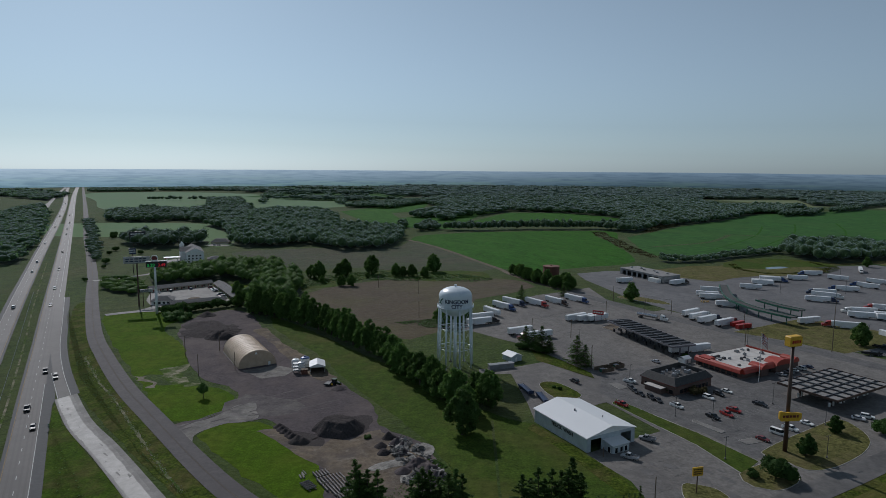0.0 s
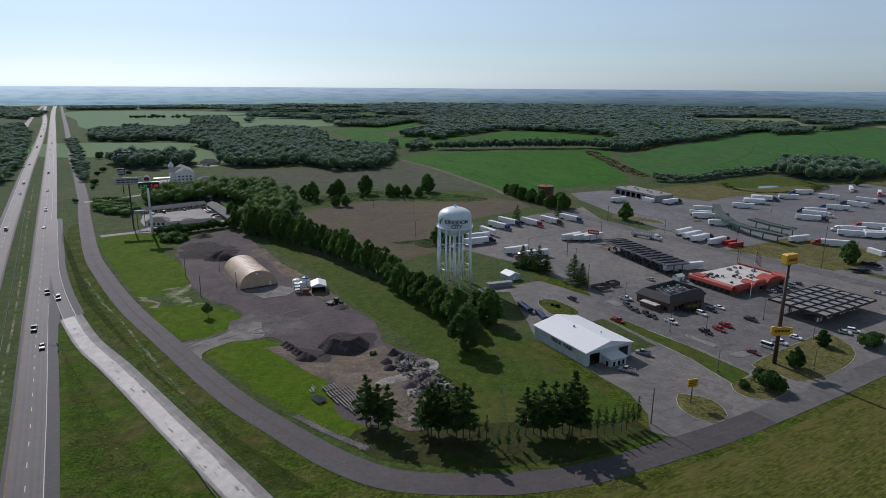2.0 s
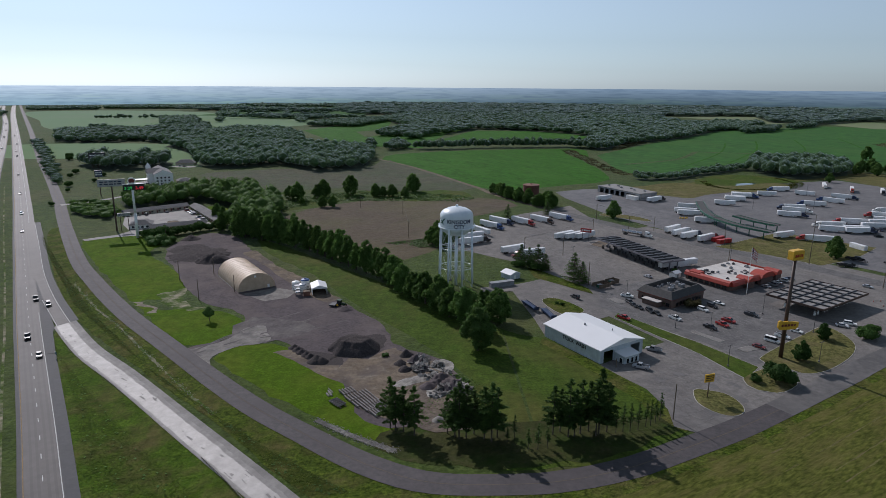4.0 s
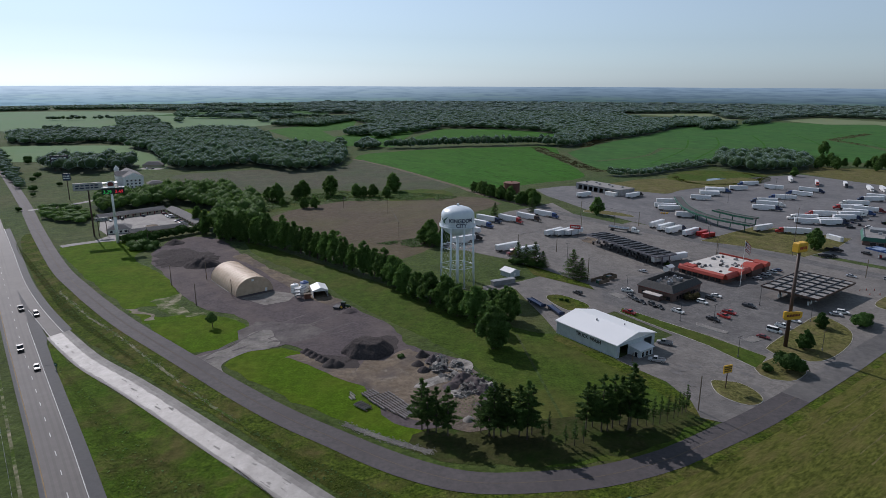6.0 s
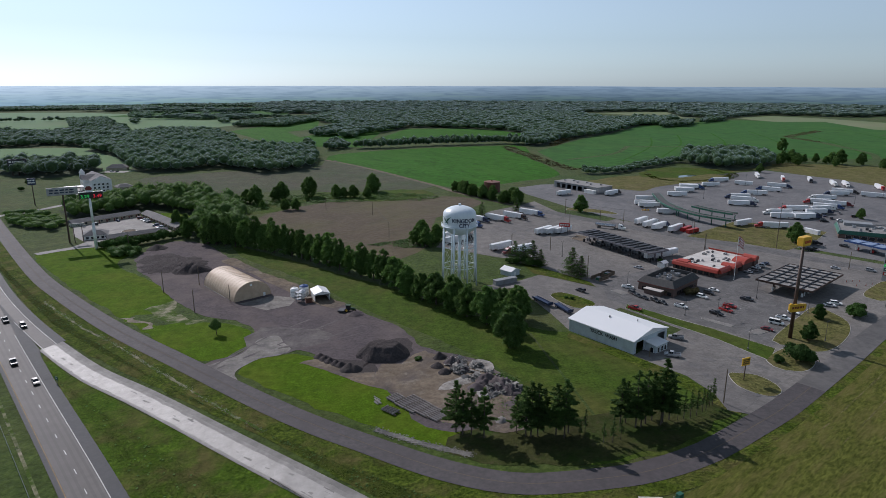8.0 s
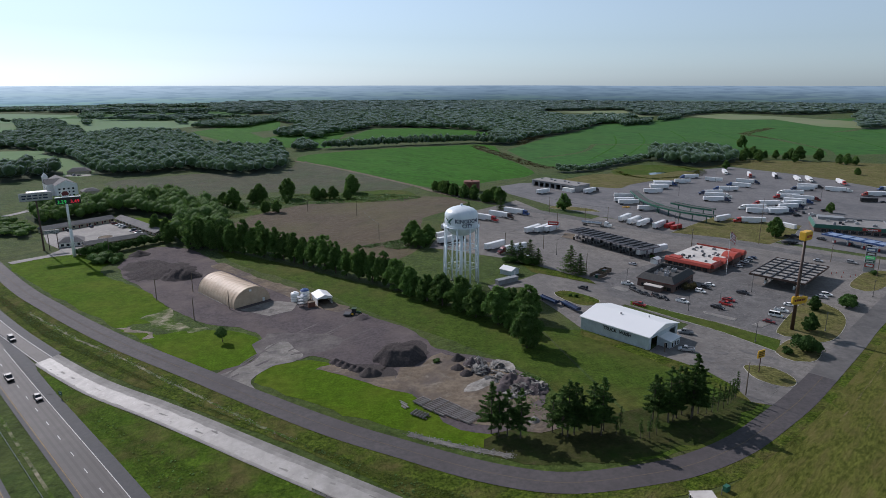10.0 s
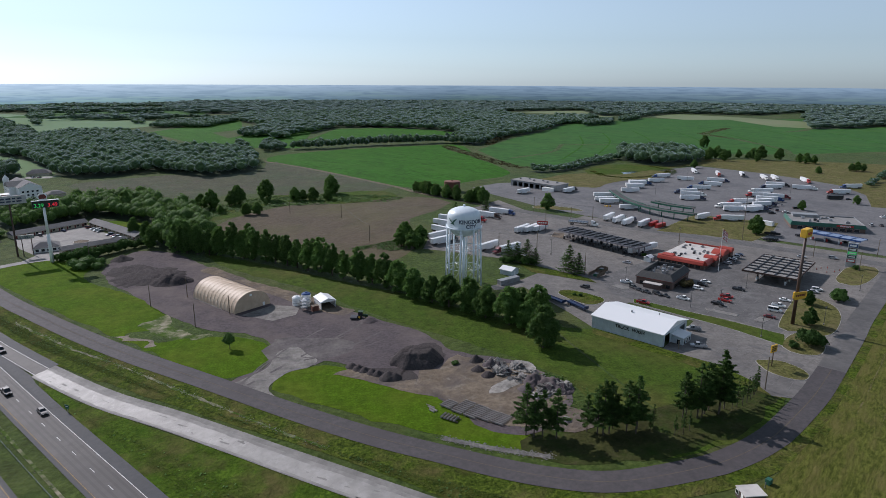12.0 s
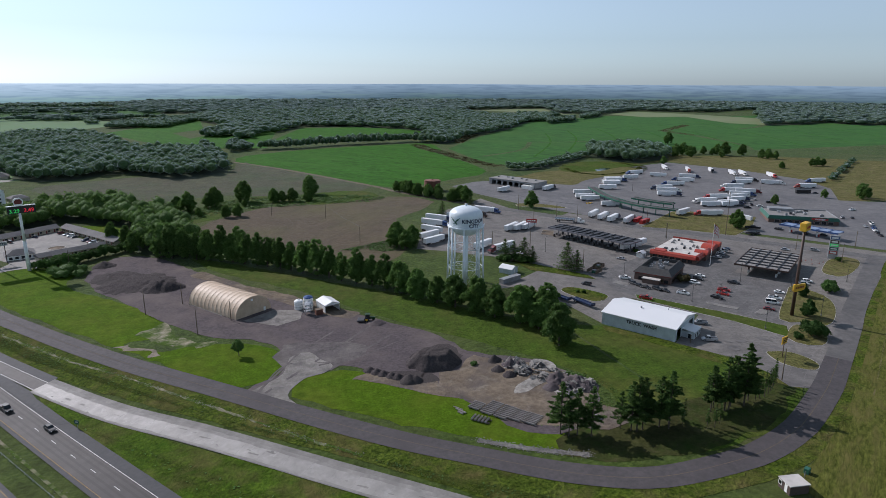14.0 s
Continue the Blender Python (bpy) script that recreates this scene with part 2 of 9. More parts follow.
M["leaf_light"] = material("light_leaves", [(0.075, 0.149, 0.030), (0.098, 0.178, 0.040)], 0.6, 0.75, through_light=0.3, island=0.3, gloss=0.3)
M["needle"] = material("pine_needles", [(0.041, 0.088, 0.019), (0.082, 0.143, 0.032)], 0.8, 0.75, through_light=0.32, island=0.45, gloss=0.2)
# Leaf greens lightened and shifted to blue-green, with distance haze in the colour.
M["leaf_wood_haze"] = material("hazed_woodland_leaves", [(0.064, 0.120, 0.050), (0.118, 0.192, 0.088), (0.088, 0.154, 0.068)], 0.5, 0.8, through_light=0.5, island=0.2, big=0.01, gloss=0.15, haze_sheen=1.0, bump=0.7)
# Paler, bluer copy for woods farther off, with more haze painted in.
M["leaf_far_haze"] = material("hazier_woodland_leaves", [(0.088, 0.142, 0.088), (0.126, 0.184, 0.118), (0.108, 0.164, 0.104)], 0.25, 0.85, through_light=0.5, island=0.12, big=0.006, gloss=0.1, haze_sheen=1.0, bump=0.6)
M["shrub_leaf"] = material("dark_shrub_leaves", [(0.036, 0.082, 0.017), (0.062, 0.120, 0.029), (0.048, 0.098, 0.022)], 0.6, 0.8, through_light=0.3, island=0.4, gloss=0.15)
M["bark"] = material("bark", [(0.06, 0.045, 0.035), (0.10, 0.08, 0.06)], 3.0, 0.9, bump=0.5, space="object")
M["white"] = paint("white_paint", (0.80, 0.80, 0.78), 0.45, dirt=0.05)
M["trailer_white"] = paint("trailer_white", (0.74, 0.75, 0.76), 0.35, dirt=0.06)
M["tower"] = material("tower_enamel", [(0.72, 0.77, 0.80), (0.68, 0.735, 0.77), (0.62, 0.68, 0.72)], 0.4, 0.35, space="object", stretch=(1.5, 1.5, 0.25), big=0.25)
M["black"] = paint("black_paint", (0.015, 0.015, 0.017), 0.4)
M["dark"] = paint("dark_grey_paint", (0.05, 0.05, 0.055), 0.5)
M["grey"] = paint("grey_paint", (0.26, 0.27, 0.28), 0.5)
M["silver"] = paint("silver_paint", (0.45, 0.46, 0.48), 0.3, 0.4)
M["steel"] = material("galvanised_steel", [(0.34, 0.35, 0.36), (0.25, 0.255, 0.26)], 2.0, 0.5, 0.6, space="object")
M["old_steel"] = material("weathered_beam_steel", [(0.25, 0.235, 0.22), (0.15, 0.13, 0.115)], 2.0, 0.8, 0.1, space="object")
M["slate"] = paint("slate_grey_paint", (0.17, 0.165, 0.185), 0.5)
M["red"] = paint("red_paint", (0.42, 0.03, 0.025), 0.4)
M["orange_red"] = material("orange_red_tile", [(0.354, 0.040, 0.021), (0.306, 0.032, 0.018), (0.381, 0.054, 0.030)], 1.5, 0.5, space="object")
M["dark_red"] = paint("dark_red_paint", (0.16, 0.02, 0.02), 0.4)
M["blue"] = paint("blue_paint", (0.03, 0.075, 0.22), 0.35)
M["navy"] = paint("navy_paint", (0.015, 0.03, 0.08), 0.35)
M["green"] = paint("green_paint", (0.02, 0.11, 0.07), 0.5)
M["yellow"] = paint("yellow_paint", (0.70, 0.40, 0.03), 0.45)
M["brown"] = paint("brown_paint", (0.07, 0.038, 0.026), 0.55)
M["beige"] = paint("beige_paint", (0.50, 0.44, 0.34), 0.6)
M["rubber"] = paint("tyre_rubber", (0.02, 0.02, 0.02), 0.85)
M["brick"] = material("brown_brick", [(0.140, 0.088, 0.070), (0.108, 0.068, 0.055), (0.158, 0.104, 0.085)], 3.0, 0.9, bump=0.3, space="object", stretch=(1, 1, 4))
M["dark_brick"] = material("dark_brown_brick", [(0.085, 0.058, 0.048), (0.065, 0.045, 0.038), (0.10, 0.07, 0.058)], 3.0, 0.9, bump=0.3, space="object", stretch=(1, 1, 4))
M["dark_green"] = paint("dark_green_paint", (0.018, 0.055, 0.018), 0.4)
M["roof_dark"] = material("dark_roof", [(0.05, 0.05, 0.05), (0.07, 0.068, 0.065)], 1.0, 0.9, space="object")
M["roof_grey"] = material("grey_shingles", [(0.12, 0.115, 0.115), (0.15, 0.145, 0.14), (0.10, 0.098, 0.10)], 1.2, 0.9, bump=0.3, space="object", stretch=(1, 1, 3))
M["roof_white"] = material("white_roof_sheet", [(0.68, 0.69, 0.69), (0.70, 0.705, 0.705), (0.67, 0.68, 0.68)], 0.3, 0.5, space="object", big=0.15)
M["membrane"] = material("pale_roof_membrane", [(0.50, 0.47, 0.43), (0.56, 0.53, 0.49), (0.40, 0.37, 0.34)], 0.6, 0.7, space="object", big=0.3)
M["deck"] = material("grey_canopy_deck", [(0.21, 0.20, 0.19), (0.27, 0.26, 0.245), (0.16, 0.15, 0.14)], 0.6, 0.7, space="object", stretch=(1, 4, 1), big=0.3)
M["tarp"] = material("beige_arch_tarp", [(0.516, 0.382, 0.264), (0.455, 0.339, 0.232), (0.578, 0.444, 0.317)], 0.4, 0.6, space="object", stretch=(1, 0.3, 1), big=0.3)
M["pale_wall"] = material("pale_blue_metal_wall", [(0.50, 0.55, 0.57), (0.45, 0.50, 0.52), (0.40, 0.44, 0.46)], 1.0, 0.5, space="object", big=0.4)
M["wood"] = material("weathered_wood", [(0.16, 0.12, 0.085), (0.11, 0.085, 0.06)], 2.0, 0.9, space="object", stretch=(1, 1, 0.2))
M["rust"] = material("rusty_steel", [(0.14, 0.055, 0.035), (0.20, 0.08, 0.05), (0.10, 0.04, 0.03)], 0.6, 0.8, space="object", stretch=(1, 1, 0.3))
M["rubble"] = material("concrete_rubble", [(0.135, 0.127, 0.116), (0.199, 0.188, 0.172), (0.104, 0.096, 0.088)], 1.0, 0.95, bump=0.4, island=0.65)
M["glass"] = paint("dark_glass", (0.02, 0.025, 0.03), 0.08)
M["chrome"] = material("chrome", [(0.6, 0.6, 0.6), (0.5, 0.5, 0.5)], 2.0, 0.25, 1.0, space="object")
M["water"] = material("pond_water", [(0.02, 0.03, 0.025), (0.03, 0.04, 0.03)], 0.3, 0.08, bump=0.0)
M["red_light"] = glow("red_price_digits", (0.9, 0.03, 0.05), 0.28)
M["green_light"] = glow("green_price_digits", (0.05, 0.75, 0.15), 0.17)
M["lens_red"] = paint("red_lens", (0.35, 0.02, 0.02), 0.2)
M["lens_clear"] = paint("clear_lens", (0.7, 0.7, 0.7), 0.15)


# ---- shape helpers ----
def thing(name, label, category, group="", at=(0, 0, 0), turn=0.0, kind=""):
    ob = new(name)
    ob.matrix_world = pose(at[0], at[1], at[2], 0, 0, turn)
    return tagged(ob, label, category, group, kind)


def to_mesh(name, bm, mat, smooth=False):
    me = bpy.data.meshes.new(name)
    bm.normal_update()
    bm.to_mesh(me)
    bm.free()
    me.materials.append(mat)
    if smooth:
        for p in me.polygons:
            p.use_smooth = True
    return me


def part(name, bm, mat, parent, label="", smooth=False):
    ob = new(name, to_mesh(name, bm, mat, smooth))
    ob.parent = parent
    return tagged(ob, label)


def shared(name, me, parent, m):
    """Another part on an existing mesh."""
    ob = new(name, me)
    ob.parent = parent
    ob.matrix_basis = m
    return ob


def box(bm, x0, y0, z0, x1, y1, z1, bevel=0.0):
    r = bmesh.ops.create_cube(bm, size=1.0, matrix=Matrix.LocRotScale(((x0 + x1) / 2, (y0 + y1) / 2, (z0 + z1) / 2), None, (x1 - x0, y1 - y0, z1 - z0)))
    if bevel:
        bmesh.ops.bevel(bm, geom=list({e for v in r["verts"] for e in v.link_edges}), offset=bevel, segments=1, affect="EDGES")
    return bm


def tube(bm, p, q, r0, r1=None, n=8, caps=True):
    p, q = Vector(p), Vector(q)
    d = q - p
    m = Matrix.Translation((p + q) / 2) @ d.to_track_quat("Z", "Y").to_matrix().to_4x4()
    bmesh.ops.create_cone(bm, cap_ends=caps, segments=n, radius1=r0, radius2=r0 if r1 is None else r1, depth=d.length, matrix=m)
    return bm


def lathe(bm, outline, n=32):
    """outline: (radius, z) from the bottom up."""
    rings = []
    for r, z in outline:
        if r < 1e-4:
            rings.append([bm.verts.new((0, 0, z))])
        else:
            rings.append([bm.verts.new((r * math.cos(2 * math.pi * i / n), r * math.sin(2 * math.pi * i / n), z)) for i in range(n)])
    for a, b in zip(rings, rings[1:]):
        for i in range(n):
            j = (i + 1) % n
            vs = [a[i % len(a)], a[j % len(a)], b[j % len(b)], b[i % len(b)]]
            vs = list(dict.fromkeys(vs))
            if len(vs) > 2:
                bm.faces.new(vs)
    return bm


def prism(bm, outline, axis, a, b):
    """A closed outline in the two other axes, pushed from a to b along the axis 'x', 'y' or 'z'."""
    def put(u, v, w):
        return {"x": (w, u, v), "y": (u, w, v), "z": (u, v, w)}[axis]
    lo = [bm.verts.new(put(u, v, a)) for u, v in outline]
    hi = [bm.verts.new(put(u, v, b)) for u, v in outline]
    n = len(outline)
    faces = [bm.faces.new(lo), bm.faces.new(hi)]
    for i in range(n):
        faces.append(bm.faces.new((lo[i], lo[(i + 1) % n], hi[(i + 1) % n], hi[i])))
    bmesh.ops.recalc_face_normals(bm, faces=faces)
    return bm


def BM():
    return bmesh.new()


# ---- the lie of the land ----
HX = (-400, -180, -100, -50, 20, 50, 90, 150, 400)
HZ = (-1.5, -2.2, -0.8, 0.0, 4.0, 4.2, 2.8, 2.5, 2.5)


def gz(x, y):
    if x <= HX[0]:
        z = HZ[0]
    elif x >= HX[-1]:
        z = HZ[-1]
    else:
        i = next(k for k in range(len(HX) - 1) if x <= HX[k + 1])
        u = (x - HX[i]) / (HX[i + 1] - HX[i])
        z = HZ[i] + (HZ[i + 1] - HZ[i]) * u * u * (3 - 2 * u)
    return z * (1 - min(1.0, max(0.0, (y - 250) / 500))) - cutting(x, y)


def cutting(x, y):
    """How far the highway lies below the land east of it."""
    u = min(1.0, max(0.0, ((x + 49) * -0.811 + (y + 131) * -0.587 - 14) / 36))
    v = min(1.0, max(0.0, (y - 30) / 150))
    return 3.0 * u * u * (3 - 2 * u) * (1 - v * v * (3 - 2 * v))


def spline(pts, step, closed=False):
    """Points at about even steps along a smooth line through pts."""
    out, n = [], len(pts)
    for i in range(n if closed else n - 1):
        if closed:
            p = [Vector(pts[(i + k) % n]) for k in (-1, 0, 1, 2)]
        else:
            p = [Vector(pts[min(max(i + k, 0), n - 1)]) for k in (-1, 0, 1, 2)]
        m = max(1, int((p[2] - p[1]).length / step))
        for j in range(m):
            u = j / m
            out.append(0.5 * (2 * p[1] + (p[2] - p[0]) * u + (2 * p[0] - 5 * p[1] + 4 * p[2] - p[3]) * u * u + (3 * p[1] - p[0] - 3 * p[2] + p[3]) * u ** 3))
    if not closed:
        out.append(Vector(pts[-1]))
    return out


def patch(name, pts, mat, lift, label, category, smooth=4.0, kerb=0.0, ragged=0.0, kind="structure"):
    """A sheet over the ground inside a closed outline; kerb: height of its own step."""
    line = spline(pts, smooth, True) if smooth else [Vector(p) for p in pts]
    if ragged:
        line = [p + Vector((noise.noise((p.x * 0.13, p.y * 0.13, 1)), noise.noise((p.x * 0.13, p.y * 0.13, 7)))) * ragged for p in line]
    bm = BM()
    f = bm.faces.new([bm.verts.new((p.x, p.y, 0)) for p in line])
    f.normal_update()
    bmesh.ops.triangulate(bm, faces=[f])
    xs, ys = [p.x for p in line], [p.y for p in line]
    for x in range(int(max(min(xs), -420) // 10) * 10, int(min(max(xs), 420)) + 1, 10):
        bmesh.ops.bisect_plane(bm, geom=bm.verts[:] + bm.edges[:] + bm.faces[:], plane_co=(x, 0, 0), plane_no=(1, 0, 0))
    if max(ys) > 250:
        for y in range(250, int(min(max(ys), 760)), 50):
            bmesh.ops.bisect_plane(bm, geom=bm.verts[:] + bm.edges[:] + bm.faces[:], plane_co=(0, y, 0), plane_no=(0, 1, 0))
    if any(cutting(p.x, p.y) > 0.01 and p.x < 40 and p.y < 300 for p in line):
        for ax, lo, hi in ((0, max(min(xs), -420), min(max(xs), 40)), (1, max(min(ys), -300), min(max(ys), 300))):
            n = (1, 0, 0) if ax == 0 else (0, 1, 0)
            for k in range(int(lo // 3), int(hi // 3) + 1):
                bmesh.ops.bisect_plane(bm, geom=bm.verts[:] + bm.edges[:] + bm.faces[:], plane_co=(k * 3 * n[0], k * 3 * n[1], 0), plane_no=n)
    for v in bm.verts:
        v.co.z = gz(v.co.x, v.co.y) + lift
    bmesh.ops.recalc_face_normals(bm, faces=bm.faces[:])
    if bm.faces and sum(fc.normal.z for fc in bm.faces) < 0:
        bmesh.ops.reverse_faces(bm, faces=bm.faces[:])
    ob = new(name, to_mesh(name, bm, mat))
    tagged(ob, label, category, kind=kind)
    if kerb:
        kb = BM()
        n = len(line)
        rows = []
        for i, p in enumerate(line):
            d = (line[(i + 1) % n] - line[i - 1]).normalized()
            s = Vector((d.y, -d.x))
            ring = []
            for off, h in ((0.16, -0.3), (0.16, kerb), (-0.16, kerb), (-0.16, -0.3)):
                q = p + s * off
                ring.append(kb.verts.new((q.x, q.y, gz(q.x, q.y) + h)))
            rows.append(ring)
        for i in range(n):
            a, b = rows[i], rows[(i + 1) % n]
            for k in range(3):
                kb.faces.new((a[k], a[k + 1], b[k + 1], b[k]))
        bmesh.ops.recalc_face_normals(kb, faces=kb.faces[:])
        part("kerb", kb, M["kerb"], ob, "pale concrete kerb")
    return ob


def ribbon(name, pts, left, right, mat, lift, label="", category="", step=6.0, parent=None, kind="structure", ragged=0.0):
    """A band along a line, from left to right of it (metres, left positive)."""
    line = spline(pts, step)
    bm = BM()
    rows = []
    for i, p in enumerate(line):
        d = (line[min(i + 1, len(line) - 1)] - line[max(i - 1, 0)]).normalized()
        s = Vector((-d.y, d.x))
        row = []
        for k in range(4):
            q = p + s * (left + (right - left) * k / 3 + ragged * noise.fractal((p.x * 0.22, p.y * 0.22, k * 3.0), 0.8, 2.0, 4) * (k in (0, 3)))
            row.append(bm.verts.new((q.x, q.y, gz(q.x, q.y) + lift)))
        rows.append(row)
    for a, b in zip(rows, rows[1:]):
        for k in range(3):
            bm.faces.new((a[k], a[k + 1], b[k + 1], b[k]))
    bmesh.ops.recalc_face_normals(bm, faces=bm.faces[:])
    if sum(f.normal.z for f in bm.faces) < 0:
        bmesh.ops.reverse_faces(bm, faces=bm.faces[:])
    ob = new(name, to_mesh(name, bm, mat))
    if parent:
        ob.parent = parent
        return tagged(ob, label)
    return tagged(ob, label, category, kind=kind)


def dashes(parent, pts, offset, length, period, width, mat, lift, limit=260):
    """Painted dashes along a line, each a part of the road."""
    line = spline(pts, 1.0)
    run, k = 0.0, 0
    for a, b in zip(line, line[1:]):
        run += (b - a).length
        if run > k * period:
            k += 1
            if k > limit:
                return
            d = (b - a).normalized()
            s = Vector((-d.y, d.x))
            c = a + s * offset
            bm = BM()
            q = [c + d * u + s * v for u, v in ((0, -width / 2), (length, -width / 2), (length, width / 2), (0, width / 2))]
            bm.faces.new([bm.verts.new((p.x, p.y, gz(p.x, p.y) + lift)) for p in q])
            part("lane_dash", bm, mat, parent)


# ---- ground and distance ----
def build_ground():
    xs = [-4600, -3400, -2400, -1700, -1200, -900, -700, -550] + [x * 0.1 for x in range(-4200, 401, 25)] + list(range(50, 431, 10)) + [520, 650, 800, 1000, 1300, 1800, 2500, 3400, 4600]
    ys = [-4800, -3000, -1800, -1000, -600] + list(range(-400, -300, 25)) + [y * 0.1 for y in range(-3000, 2501, 25)] + list(range(300, 801, 50)) + [950, 1150, 1400, 1750, 2200, 2800, 3600, 4400]
    verts = [(x, y, gz(x, y) - min(0.06, cutting(x, y))) for y in ys for x in xs]
    n = len(xs)
    faces = [(j * n + i, j * n + i + 1, (j + 1) * n + i + 1, (j + 1) * n + i) for j in range(len(ys) - 1) for i in range(n - 1)]
    me = bpy.data.meshes.new("ground")
    me.from_pydata(verts, [], faces)
    me.materials.append(M["ground"])
    tagged(new("ground", me), "rough green and yellowish meadow reaching the horizon", "ground", kind="structure")


build_ground()


def build_backdrop():
    m = bpy.data.materials.new("hazy_distance")
    m.use_nodes = True
    nt = m.node_tree
    b = nt.nodes["Principled BSDF"]
    b.inputs["Base Color"].default_value = (0.02, 0.02, 0.02, 1)
    b.inputs["Roughness"].default_value = 1
    b.inputs["Specular IOR Level"].default_value = 0
    geo = nt.nodes.new("ShaderNodeNewGeometry")
    xyz = nt.nodes.new("ShaderNodeSeparateXYZ")
    nt.links.new(geo.outputs["Position"], xyz.inputs[0])

    def rng(src, lo, hi):
        r = nt.nodes.new("ShaderNodeMapRange")
        r.inputs["From Min"].default_value, r.inputs["From Max"].default_value = lo, hi
        nt.links.new(src, r.inputs["Value"])
        return r.outputs["Result"]

    def mix(f, a, c):
        x = nt.nodes.new("ShaderNodeMix")
        x.data_type = "RGBA"
        for sock, v in ((x.inputs[0], f), (x.inputs[6], a), (x.inputs[7], c)):
            if isinstance(v, tuple):
                sock.default_value = (*v, 1)
            else:
                nt.links.new(v, sock)
        return x.outputs[2]
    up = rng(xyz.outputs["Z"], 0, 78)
    # The low X side is painted brighter, as haze near the sun.
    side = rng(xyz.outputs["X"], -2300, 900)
    wave = nt.nodes.new("ShaderNodeTexNoise")
    mp = nt.nodes.new("ShaderNodeMapping")
    mp.inputs["Scale"].default_value = (0.011, 0.011, 0.14)
    nt.links.new(geo.outputs["Position"], mp.inputs["Vector"])
    nt.links.new(mp.outputs["Vector"], wave.inputs["Vector"])
    wave.inputs["Scale"].default_value, wave.inputs["Detail"].default_value = 1.0, 6
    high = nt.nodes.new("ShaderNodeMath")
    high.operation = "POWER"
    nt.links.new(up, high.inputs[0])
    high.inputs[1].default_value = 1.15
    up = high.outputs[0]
    # Haze is painted into these glow colours, paler and bluer towards the top.
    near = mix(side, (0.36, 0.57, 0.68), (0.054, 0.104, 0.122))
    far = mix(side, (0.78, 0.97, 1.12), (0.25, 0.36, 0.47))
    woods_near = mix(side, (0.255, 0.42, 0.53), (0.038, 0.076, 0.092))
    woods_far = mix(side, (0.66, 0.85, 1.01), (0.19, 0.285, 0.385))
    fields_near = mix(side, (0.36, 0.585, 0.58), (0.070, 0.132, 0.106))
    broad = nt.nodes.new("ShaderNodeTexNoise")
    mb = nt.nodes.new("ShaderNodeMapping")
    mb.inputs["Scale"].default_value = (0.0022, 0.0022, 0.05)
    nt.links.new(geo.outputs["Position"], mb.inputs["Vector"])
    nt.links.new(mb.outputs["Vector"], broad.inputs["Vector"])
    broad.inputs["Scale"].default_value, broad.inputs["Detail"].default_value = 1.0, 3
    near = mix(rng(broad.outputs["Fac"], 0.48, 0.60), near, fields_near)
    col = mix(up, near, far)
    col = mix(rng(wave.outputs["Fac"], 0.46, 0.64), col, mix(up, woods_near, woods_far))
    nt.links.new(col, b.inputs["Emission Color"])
    # The ring glows by itself to carry the painted haze.
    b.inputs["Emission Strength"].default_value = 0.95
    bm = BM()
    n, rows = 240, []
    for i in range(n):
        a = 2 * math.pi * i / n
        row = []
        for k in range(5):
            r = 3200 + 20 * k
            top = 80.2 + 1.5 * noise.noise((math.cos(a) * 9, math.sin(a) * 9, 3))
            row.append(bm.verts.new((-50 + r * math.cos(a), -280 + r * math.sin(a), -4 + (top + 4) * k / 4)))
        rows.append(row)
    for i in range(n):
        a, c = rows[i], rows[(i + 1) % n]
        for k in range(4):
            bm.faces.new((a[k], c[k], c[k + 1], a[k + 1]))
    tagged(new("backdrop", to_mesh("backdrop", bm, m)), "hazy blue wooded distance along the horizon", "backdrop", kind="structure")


build_backdrop()

# ---- fields ----
patch("crop_field", [(-70, 558), (-52, 622), (-11, 645), (50, 672), (132, 695), (226, 707), (236, 680), (210, 560), (198, 505), (181, 363), (131, 326), (50, 284), (19, 344), (-18, 450)], M["crop"], 0.05, "bright green bean field with faint rows", "field", smooth=25)
patch("crop_field", [(-197, 893), (-154, 800), (-96, 737), (-16, 710), (36, 1026), (75, 1111), (50, 1153), (-4, 1069), (-60, 1026), (-92, 980), (-121, 915), (-153, 1054), (-95, 1128), (-97, 1499), (-165, 1493), (-205, 1266), (-270, 1089), (-237, 999)], M["crop"], 0.2, "green crop field between woods", "field", smooth=0)
patch("crop_field", [(-6, 800), (42, 940), (97, 1105), (214, 1098), (285, 1026), (321, 920), (255, 860), (164, 879), (61, 795)], M["crop"], 0.06, "green crop field behind a tree line", "field", smooth=0)
patch("crop_field", [(352, 772), (664, 1142), (858, 1235), (1005, 1322), (1232, 1168), (1800, 1250), (1500, 500), (1000, 420), (640, 437), (533, 475), (407, 499), (245, 404), (210, 418), (234, 610)], M["crop_far"], 0.05, "wide dark green crop field beyond the truck stop", "field", smooth=0)
patch("crop_field", [(-762, 2356), (-559, 2532), (-255, 2277), (-196, 1808), (-288, 1586), (-400, 1510), (-581, 1642)], M["crop_far"], 0.13, "wide far green crop field", "field", smooth=0)
patch("hay_field", [(794, 1775), (1086, 1803), (1005, 1430), (908, 1407), (861, 1625)], M["pale_field"], 0.08, "pale yellowish hay field", "field", smooth=0)
patch("hay_field", [(1070, 1410), (1266, 1504), (1318, 1341), (1344, 1060), (1138, 869), (1102, 941), (1205, 1212), (1076, 1220)], M["pale_field"], 0.1, "pale yellow hay field by the far woods", "field", smooth=0)
patch("crop_field", [(-631, 1882), (-409, 1757), (-193, 1901), (-266, 2323), (-779, 2508)], M["crop_far"], 0.2, "long light green crop field in the distance", "field", smooth=0)
